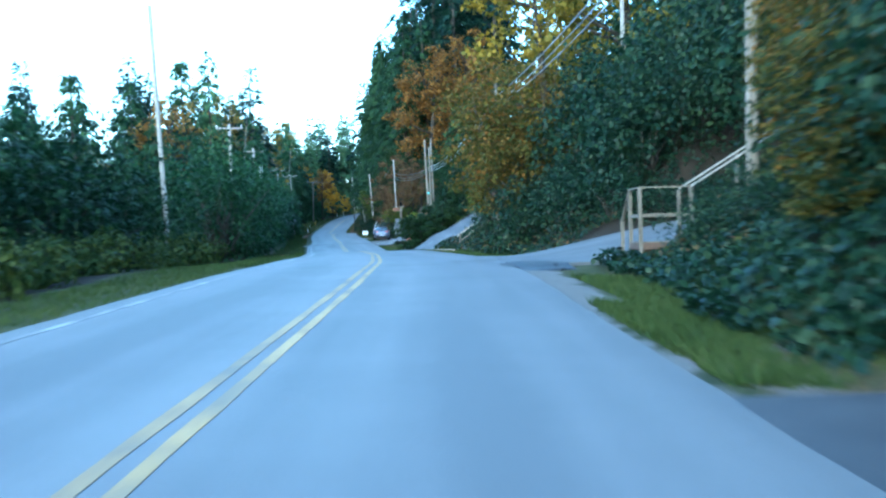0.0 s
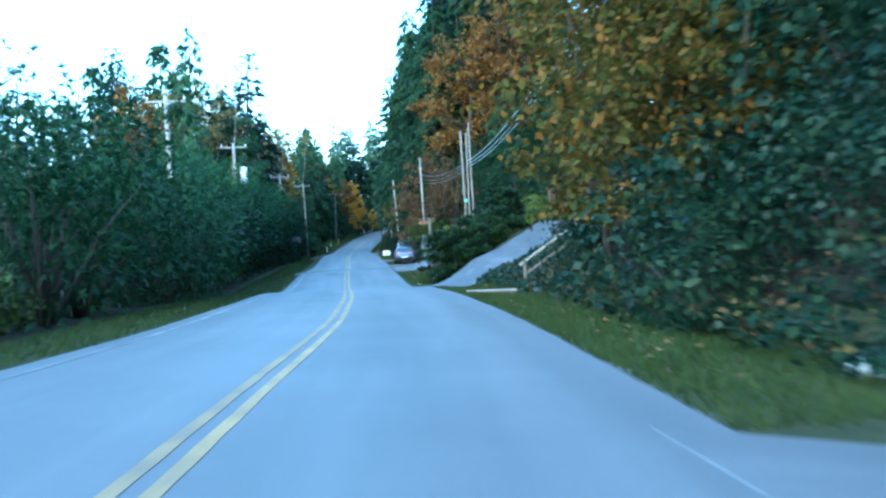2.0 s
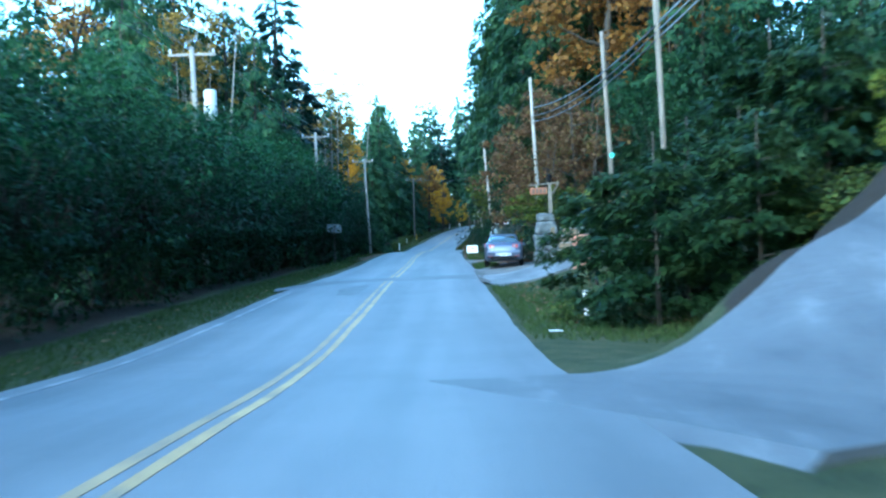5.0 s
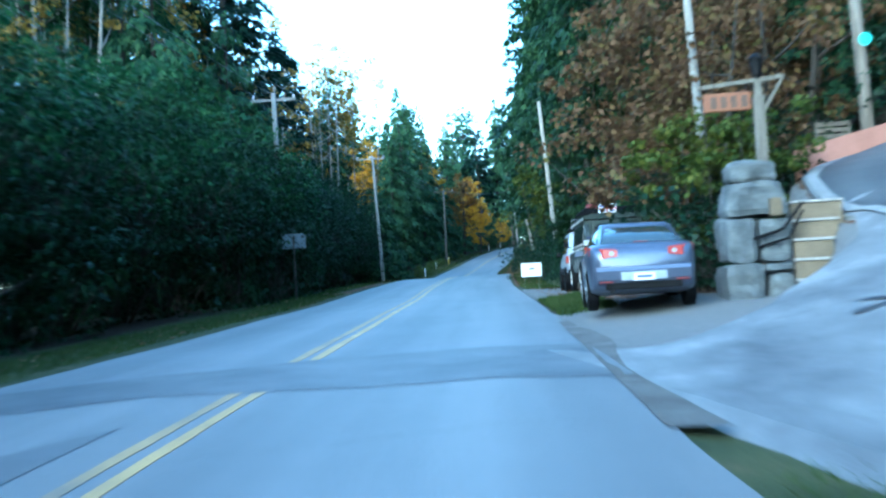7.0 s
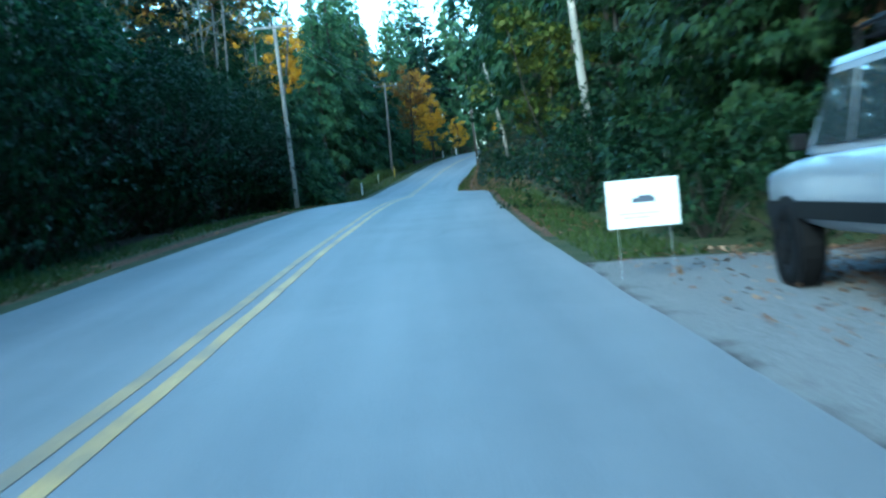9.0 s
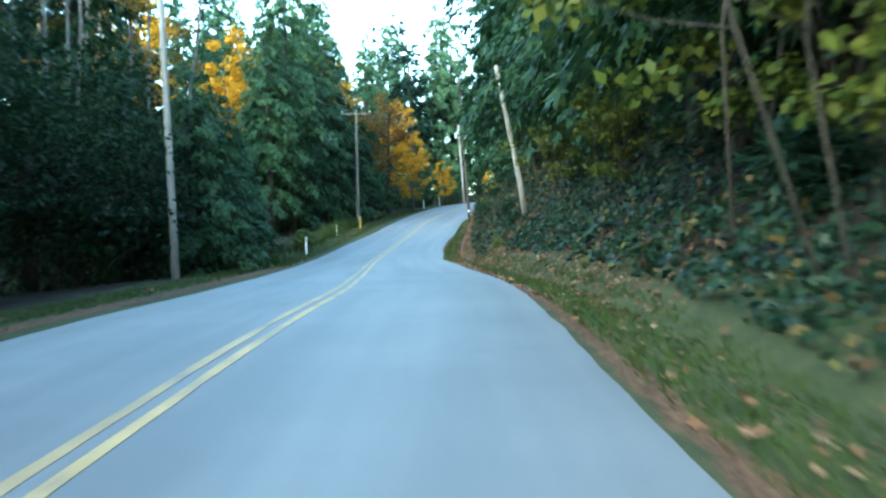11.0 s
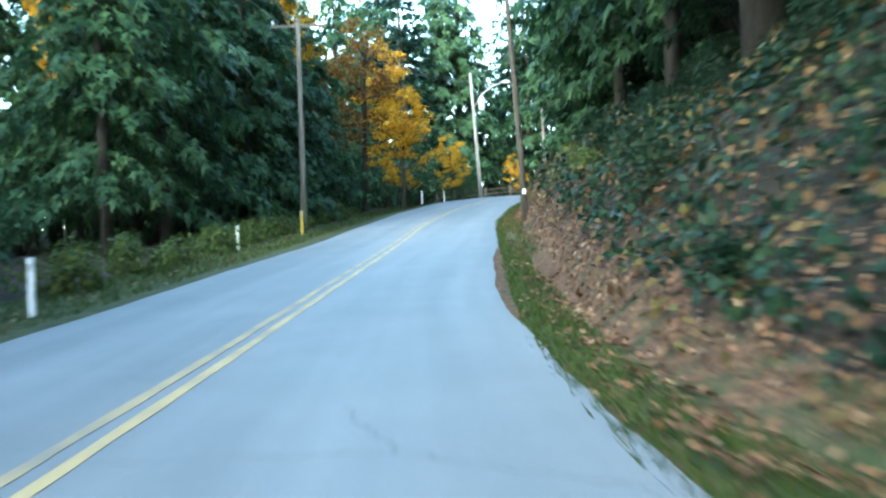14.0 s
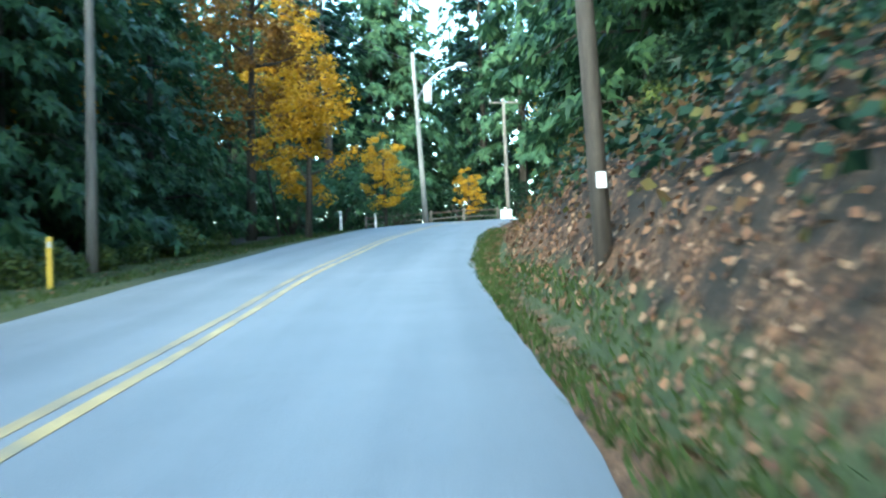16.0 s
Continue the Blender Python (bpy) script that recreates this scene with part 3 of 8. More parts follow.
LEFT_EDGE = np.interp(LINE[:, 1], (50, 110, 125, 165, 190, 207, 225, 240, 290), (3.5, 3.45, 3.0, 3.1, 2.98, 3.15, 3.15, 2.85, 3.3))
RIGHT_EDGE = HALF - np.interp(LINE[:, 1], (185, 192, 205, 212, 217, 226, 231, 241, 260, 276), (0, 0.16, 0.12, 0.25, 0.5, 0.5, 0.32, 0.26, 0.15, 0))
road = tagged(put("road", ribbon("road", LINE, LINE_Z, -LEFT_EDGE, RIGHT_EDGE, 0.0, ASPHALT, 0.035, 0.14)), "worn grey-blue asphalt two-lane road", "road", kind="structure")
for o, paint in ((-0.12, YELLOW_WORN), (0.12, YELLOW)):
    st = (LINE[:, 1] > -60) & (LINE[:, 1] < 300)
    put("centre_line", ribbon("centre_line", LINE[st], LINE_Z[st], o - 0.058, o + 0.058, 0.005, paint, 0.016, 0.004, 1), road, "faded yellow painted line")
st = (LINE[:, 1] > -60) & (LINE[:, 1] < 112)
put("edge_line", ribbon("edge_line", LINE[st], LINE_Z[st], -3.12, -3.0, 0.005, EDGE, 0.03, 0.004, 1), road, "worn white edge line")
for nm, (dl, w) in DRIVE_LINES.items():
    keep = np.ones(len(dl), bool)
    _, o, _ = near_road(dl[:, 0], dl[:, 1])
    keep = o > HALF - (0.4 if nm == "drive_third" else 0.9)
    dl2 = dl[keep]
    flare = 1 + FLARE[nm] * np.exp(-np.arange(len(dl2)) * 0.4 / 1.5)
    mat = {"drive_first": DRIVE_ASPHALT, "drive_second": DRIVE_WORN, "drive_third": CONCRETE}[nm]
    lefth = w / 2 * flare
    if nm == "drive_third":
        lt = left_third(dl2[:, 1])
        lefth = lt + (lefth - lt) * np.exp(-np.maximum(np.arange(len(dl2)) - 2, 0) * 0.4 / 1.5)
    me = ribbon("driveway", dl2, dl2[:, 2], -lefth, w / 2 * flare, 0.0, mat, 0.15, 0.25, 8)
    co = np.empty(len(me.vertices) * 3, np.float32)
    me.vertices.foreach_get("co", co)
    co = co.reshape(-1, 3)
    kk = ((co[:, None, 0] - dl2[None, :, 0]) ** 2 + (co[:, None, 1] - dl2[None, :, 1]) ** 2).argmin(1)
    drop = np.tile(np.r_[0.25, np.zeros(9), 0.25], len(dl2))
    _, o, rz = near_road(co[:, 0], co[:, 1])
    if nm == "drive_third":
        drop[drop > 0] = 0.8
        co[:, 2] = drive_level(o, rz, third_z(co[:, 0], co[:, 1])) + 0.02 - drop
    else:
        co[:, 2] = drive_level(o, rz, dl2[kk, 2]) + 0.02 - drop
    co[:11, 2] -= 0.14  # the end dips under the road's surface
    me.vertices.foreach_set("co", co.ravel())
    me.update()
    drv = put("driveway", me)
    if nm == "drive_third":  # older dark asphalt from the bend upwards, with a pale worn edge
        up = dl2[dl2[:, 1] > 119.4]
        edge = np.interp(up[:, 1], (119.4, 121, 123, 124.5, 125.3, 126, 127.2, 128.2, 129.5), (0.1, 0.9, 1.6, 2.3, 3.1, 4.1, 4.3, 3.7, 2.7))
        for sec, lo, hi, lift, mt, lb in (("asphalt_section", -edge, w / 2 - 0.35, 0.014, DRIVE_DARK, "dark older asphalt"), ("concrete_edge", -edge - 0.22, -edge + 0.06, 0.024, CONCRETE_PALE, "pale worn concrete edge")):
            me = ribbon(sec, up, up[:, 2], lo, hi, 0.0, mt, 0.12, 0.0, 6)
            co = np.empty(len(me.vertices) * 3, np.float32)
            me.vertices.foreach_get("co", co)
            co = co.reshape(-1, 3)
            _, o2, rz2 = near_road(co[:, 0], co[:, 1])
            co[:, 2] = drive_level(o2, rz2, third_z(co[:, 0], co[:, 1])) + 0.02 + lift
            me.vertices.foreach_set("co", co.ravel())
            me.update()
            put(sec, me, drv, lb)
    tagged(drv,
           {"drive_first": "grey asphalt driveway joining the road", "drive_second": "steep grey asphalt driveway rising from the road", "drive_third": "pale concrete driveway sweeping up from the road"}[nm], "driveway", kind="structure")
def road_z(x, y):
    """Height of the road's surface under a place, along its station."""
    idx, _, z = near_road(x, y)
    along = ((np.atleast_1d(x) - LINE[idx, 0]) * TANGENT[idx, 0] + (np.atleast_1d(y) - LINE[idx, 1]) * TANGENT[idx, 1]) / 0.5
    return z + along * np.gradient(LINE_Z)[idx]


def patch(name, near, far, label, material=TAR, wob=0.15, cells=5, lift=0.006):
    """A thin skin on the road between two lines of places."""
    n = 40
    rows = []
    for e, line in enumerate((near, far)):
        p = np.array(line, float)
        s = np.linspace(0, len(p) - 1, n + 1)
        q = np.stack([np.interp(s, np.arange(len(p)), p[:, k]) for k in (0, 1)], 1)
        for k in range(n + 1):
            q[k, 1] += noise.noise(Vector((q[k, 0] * 1.1, e * 7 + q[0, 1], 2))) * wob + noise.noise(Vector((q[k, 0] * 4, e * 3, q[0, 1]))) * wob * 0.4
        rows.append(q)
    grid = [rows[0] + (rows[1] - rows[0]) * c / cells for c in range(cells + 1)]
    xy = np.concatenate(grid)
    zz = road_z(xy[:, 0], xy[:, 1])
    beyond = (near_road(xy[:, 0], xy[:, 1])[1] > HALF) & (name != "gutter_dirt")
    if beyond.any():  # lies on a driveway mouth there
        nm = "drive_first" if near[0][1] < 60 else "drive_third"
        line, wd = DRIVE_LINES[nm]
        d2 = ((xy[:, None, :] - line[None, :, :2]) ** 2).sum(2)
        k = d2.argmin(1)
        inside = wd / 2 * (1 + FLARE[nm] * np.exp(-np.maximum(k - 9, 0) * 0.4 / 1.5)) - np.sqrt(d2.min(1))
        zz = np.where(beyond, ground_z(xy[:, 0], xy[:, 1]) + 0.03 + 0.065 * np.clip(inside / 0.6 + 0.4, 0, 1), zz)
    v = np.c_[xy, zz + lift]
    w = n + 1
    if name == "damp_patch":  # its rim sinks into what lies beside it
        row, col = np.divmod(np.arange(len(v)), w)
        v[:, 2] -= 0.07 * ((row == 0) | (row == cells) | (col == 0) | (col == n)) * beyond
    f = [(c * w + k, c * w + k + 1, (c + 1) * w + k + 1, (c + 1) * w + k) for c in range(cells) for k in range(n)]
    put(name, mesh_from(name, v, f, material), road, label)


st = (LINE[:, 1] > 1.0) & (LINE[:, 1] < 11.3)
put("apron", ribbon("apron", LINE[st], LINE_Z[st], HALF - 0.25, HALF + 3.4 - 3.2 * np.clip((LINE[st, 1] - 9.6) / 1.7, 0, 1) ** 2, -0.012, TAR, 0.1, 0.45, 6), road, "dark worn asphalt apron beside the lane")
patch("trench_patch", [(-11.75, 112.0), (-10.47, 115.95), (-9.25, 116.8), (-7.57, 116.8), (-6.03, 117.2), (-4.85, 116.8)], [(-12.1, 113.6), (-11.5, 117.5), (-10.05, 118.8), (-8.4, 120.1), (-6.3, 120.6), (-5.3, 120.3)], "dark tar trench repair across the road", WORN_TAR)
patch("tar_patch", [(-8.97, 109.2), (-8.5, 109.1), (-8.29, 109.9), (-8.45, 111.3), (-8.7, 113.5)], [(-9.07, 110.2), (-9.3, 111.3), (-9.5, 112.3), (-9.2, 113.8), (-8.85, 115.0)], "dark tar patch", WORN_TAR, 0.3)
patch("gutter_dirt", [on_road(y, 3.42) for y in np.arange(113.6, 125, 1.2)], [on_road(y, 3.72 + 0.12 * math.sin(y * 0.9)) for y in np.arange(113.6, 125, 1.2)], "brown grit along the driveway mouth", DIRT, 0.3, 3, 0.016)
patch("crack_seal", [(-4.3, 31.5), (-0.85, 31.9), (1.0, 32.15), (2.3, 32.9)], [(-4.3, 31.56), (-0.85, 32.02), (1.0, 32.28), (2.3, 32.96)], "dark sealed crack across the road", TAR, 0.12, 1)
patch("damp_patch", [(2.47, 30.6), (2.42, 29.7), (2.66, 28.7), (3.1, 28.1), (3.7, 28.3)], [(2.5, 31.5), (3.1, 32.3), (3.7, 32.7), (4.15, 31.4), (4.15, 28.6)], "dark new asphalt patch at the driveway mouth", DAMP, 0.1, 10, 0.012)
patch("crack_seal", [(2.91, 38.3), (2.87, 36.8), (2.79, 35.2)], [(2.93, 38.3), (2.90, 36.8), (2.81, 35.2)], "dark crack in the driveway mouth", WORN_TAR, 0.15, 1, 0.02)
patch("crack_seal", [(3.74, 38.8), (3.58, 37.0), (3.5, 35.7)], [(3.76, 38.8), (3.61, 37.0), (3.52, 35.7)], "dark crack in the driveway mouth", WORN_TAR, 0.15, 1, 0.02)
for near in ([(-2.1, 118.6), (-1.9, 119.6), (-1.5, 121.0), (-1.0, 122.6)], [(-2.6, 118.4), (-1.9, 118.7), (-1.2, 119.0), (-0.6, 119.1)], [(-3.2, 119.6), (-2.6, 119.2), (-2.0, 118.5), (-1.4, 117.4)]):
    patch("crack_seal", near, [(x + 0.05, y + 0.05) for x, y in near], "dark crack in the concrete", TAR, 0.25, 1, 0.012)
patch("worn_patch", [(1.2, 34.0), (1.9, 33.9), (2.8, 34.0)], [(1.3, 34.5), (1.9, 34.6), (2.7, 35.2)], "worn darker asphalt", WORN_TAR, 0.3, 3, 0.008)
for x0, y0, x1, y1 in ((1.55, 26.9, 1.9, 26.8), (-3.6, 50.5, -2.9, 52.8)):
    patch("crack_seal", [(x0, y0), (x1, y1)], [(x0 + .05, y0 + .12), (x1 + .07, y1)], "short dark crack in the asphalt", TAR, 0.1, 1)


# ---------------------------------------------------------------- plants
rng = np.random.default_rng(7)


def unit(v):
    return v / np.maximum(np.linalg.norm(v, axis=1)[:, None], 1e-6)


def fronds(base, way, length, width, r, lite=False, side=None):
    """Feathered evergreen sprays: a tip and side leaflets each, lying flat or, with side given, hanging like curtains."""
    n = len(base)
    way = unit(way)
    side = unit(np.cross(way, np.array([0, 0, 1.0]) + r.normal(0, 0.35, (n, 3)))) if side is None else unit(side)
    down = np.cross(side, way)
    L, W = length[:, None], width[:, None]
    tris = []
    tip = base + way * L - np.array([0, 0, 0.12]) * L
    tris.append(np.stack([base + way * L * 0.45 - side * W * 0.22, base + way * L * 0.45 + side * W * 0.22, tip], 1))
    for f, sp in ((0.12, 1.0),) if lite else ((0.08, 1.0), (0.4, 0.75)):
        for sg in (-1, 1):
            a = base + way * L * f
            b = base + way * L * (f + 0.3)
            c = base + way * L * (f + 0.55) + side * sg * W * sp * 0.75 + down * (r.random((n, 1)) - 0.5) * W * 0.5
            tris.append(np.stack([a, b, c], 1))
    return np.concatenate(tris)


def blades(base, nrm, size, r, aspect=0.75):
    """Broad leaves: kites facing about nrm."""
    n = len(base)
    nrm = unit(nrm)
    a = unit(np.cross(nrm, r.normal(0, 1, (n, 3))))
    b = np.cross(nrm, a)
    s = size[:, None]
    fold = nrm * s * 0.12
    return np.stack([base - a * s * 0.5, base + b * s * 0.5 * aspect + fold, base + a * s * 0.55, base - b * s * 0.5 * aspect + fold], 1)


def stem_mesh(name, paths, material, sides=7):
    bm = bmesh.new()
    for pts, radii in paths:
        tube(bm, pts, radii, sides)
    me = bpy.data.meshes.new(name)
    bm.to_mesh(me)
    bm.free()
    me.polygons.foreach_set("use_smooth", [True] * len(me.polygons))
    me.materials.append(material)
    return me


def conifer(name, h, r, clear, n, seed, leaf, size, droop=0.45, bark=BARK, thick=0.016, lite=True, limbs=4, hang=False):
    g = np.random.default_rng(seed)
    ob = new(name)
    nb = int(5.5 * h)
    u = np.sort(g.random(nb)) ** 0.9
    az = np.arange(nb) * 2.399 + g.normal(0, 0.3, nb)
    ln = (r * (1 - u) ** 0.75 * g.uniform(0.62, 1.12, nb) + 0.25) * (0.75 + 0.25 * np.minimum(1, u * 6))
    z0 = clear + (h - clear) * u
    lean = g.normal(0, 0.01 * h, 2)
    paths = [([(0, 0, -0.5), (lean[0] * .2, lean[1] * .2, h * 0.35), (lean[0] * .6, lean[1] * .6, h * .7), (lean[0], lean[1], h * 0.98)], [h * thick, h * thick * 0.72, h * thick * 0.38, 0.02])]
    for k in range(0, nb, limbs):
        e = ln[k] * 0.8
        c, s = math.cos(az[k]), math.sin(az[k])
        lx, ly = lean[0] * z0[k] / h * .9, lean[1] * z0[k] / h * .9
        paths.append(([(lx, ly, z0[k]), (lx + c * e * 0.5, ly + s * e * 0.5, z0[k] + 0.12 * e - droop * e * 0.2), (lx + c * e, ly + s * e, z0[k] + 0.2 * e - droop * e)], [0.012 + 0.011 * e, 0.01 + 0.006 * e, 0.006]))
    for _ in range(int(clear * 2.2)):  # dead snags below the crown
        z = g.uniform(0.15, 1) * clear
        a, e = g.uniform(0, 6.28), g.uniform(0.3, 1.2)
        paths.append(([(0, 0, z), (math.cos(a) * e, math.sin(a) * e, z - 0.2 * e)], [0.025, 0.008]))
    put("trunk", stem_mesh("trunk", paths, bark, 5), ob)
    k = g.choice(nb, n, p=ln ** 1.15 / (ln ** 1.15).sum())
    t = g.beta(2.0, 1.1, n)
    e = ln[k] * t
    ca, sa = np.cos(az[k]), np.sin(az[k])
    wob = g.normal(0, 0.13, n) * (0.5 + ln[k] * 0.45)
    fr = z0[k] / h * .9
    base = np.stack([lean[0] * fr + ca * e - sa * wob, lean[1] * fr + sa * e + ca * wob, z0[k] + (0.2 * t - droop * t * t) * ln[k] + g.normal(0, 0.10, n) - abs(wob) * 0.35], 1)
    turn = az[k] + g.normal(0, 0.75, n)
    way = np.stack([np.cos(turn), np.sin(turn), g.normal(-0.35 - droop * t * 0.6, 0.22)], 1)
    sz = size * g.uniform(0.6, 1.25, n)
    side = None
    if hang:  # cedar sprays droop from the bough, broad side outwards
        way = np.stack([np.cos(turn) * 0.6, np.sin(turn) * 0.6, g.normal(-0.75, 0.25, n)], 1)
        side = np.stack([-np.sin(turn), np.cos(turn), g.normal(0, 0.25, n)], 1)
    put("crown", soup("crown", fronds(base, way, sz, sz * (0.6 if lite else 0.42), g, lite, side), leaf), ob)
    return ob


def broadleaf(name, h, r, low, n, seed, leaf, size, bark=BARK, stems=1, clumps=60, spread=0.55, thick=0.02, tall=1.0):
    g = np.random.default_rng(seed)
    ob = new(name)
    paths, ends = [], []
    for s in range(stems):
        bx, by = (g.normal(0, 0.35 * r * (stems > 1), 2))
        tx, ty = bx * 1.8 + g.normal(0, 0.12 * r), by * 1.8 + g.normal(0, 0.12 * r)
        top = h * g.uniform(0.78, 0.95)
        rad = h * thick / math.sqrt(stems)
        mid = [(bx * .6, by * .6, -0.4), ((bx + tx) / 2 + g.normal(0, .1), (by + ty) / 2 + g.normal(0, .1), top * 0.5), (tx, ty, top)]
        paths.append((mid, [rad, rad * 0.65, 0.015]))
        for _ in range(9 if stems == 1 else 4):
            f = g.uniform(max(0.15, low / h), 0.92)
            p = np.array([bx + (tx - bx) * f, by + (ty - by) * f, top * f])
            a, e = g.uniform(0, 6.28), r * g.uniform(0.5, 0.95) * (1.1 - f * 0.5)
            q = p + np.array([math.cos(a) * e, math.sin(a) * e, e * g.uniform(0.3, 0.9)])
            paths.append(([tuple(p), tuple(p + (q - p) * 0.5 + np.array([0, 0, -0.05 * e])), tuple(q)], [rad * 0.42, rad * 0.25, 0.008]))
            ends.append(q)
    put("trunk", stem_mesh("trunk", paths, bark, 6), ob)
    v = unit(g.normal(0, 1, (clumps, 3))) * (g.random((clumps, 1)) ** 0.45)
    cz = (low + h) / 2
    cc = np.stack([v[:, 0] * r, v[:, 1] * r, cz + v[:, 2] * (h - low) / 2 * tall], 1)
    cc[:min(len(ends), clumps // 3)] = np.array(ends)[:clumps // 3]
    cr = g.uniform(0.5, 1.15, clumps) * spread * (r / 3) ** 0.5
    k = g.integers(0, clumps, n)
    q = unit(g.normal(0, 1, (n, 3))) * (g.random((n, 1)) ** 0.5)
    base = cc[k] + q * cr[k][:, None] * np.array([1.25, 1.25, 0.8])
    nrm = q * 0.6 + g.normal(0, 0.5, (n, 3)) + np.array([0, 0, 0.55])
    put("crown", soup("crown", blades(base, nrm, size * g.uniform(0.55, 1.2, n), g), leaf), ob)
    return ob


def bush(name, h, r, n, seed, leaf, size, kind="frond", lumps=16, lite=False):
    """A dense shrub down to the ground, lumpy in outline."""
    g = np.random.default_rng(seed)
    ob = new(name)
    lc = np.stack([g.normal(0, 0.45, lumps) * r, g.normal(0, 0.45, lumps) * r, g.uniform(0.12, 0.85, lumps) * h], 1)
    lr = g.uniform(0.35, 0.62, lumps) * r * (1.15 - 0.45 * lc[:, 2] / h)
    paths = [([(0, 0, -0.3), tuple(c * np.array([.4, .4, .45])), tuple(c * 0.75)], [0.032 * h ** .5, 0.018 * h ** .5, 0.006]) for c in lc]
    put("stem", stem_mesh("stem", paths, BARK, 5), ob)
    k = g.choice(lumps, n, p=lr ** 2 / (lr ** 2).sum())
    v = unit(g.normal(0, 1, (n, 3)) + np.array([0, 0, 0.25]))
    base = lc[k] + v * (lr[k] * g.uniform(0.72, 1.06, n))[:, None]
    base[:, 2] = np.maximum(base[:, 2], g.uniform(-0.1, 0.25, n))
    if kind == "frond":
        way = v * 0.9 + g.normal(0, 0.45, (n, 3)) + np.array([0, 0, -0.25])
        me = soup("crown", fronds(base - v * size * 0.3, way, size * g.uniform(0.6, 1.25, n), size * g.uniform(0.3, 0.5, n) * (1.15 if lite else 1), g, lite), leaf)
    else:
        me = soup("crown", blades(base, v + g.normal(0, 0.45, (n, 3)) + np.array([0, 0, .3]), size * g.uniform(0.6, 1.2, n), g), leaf)
    put("crown", me, ob)
    return ob


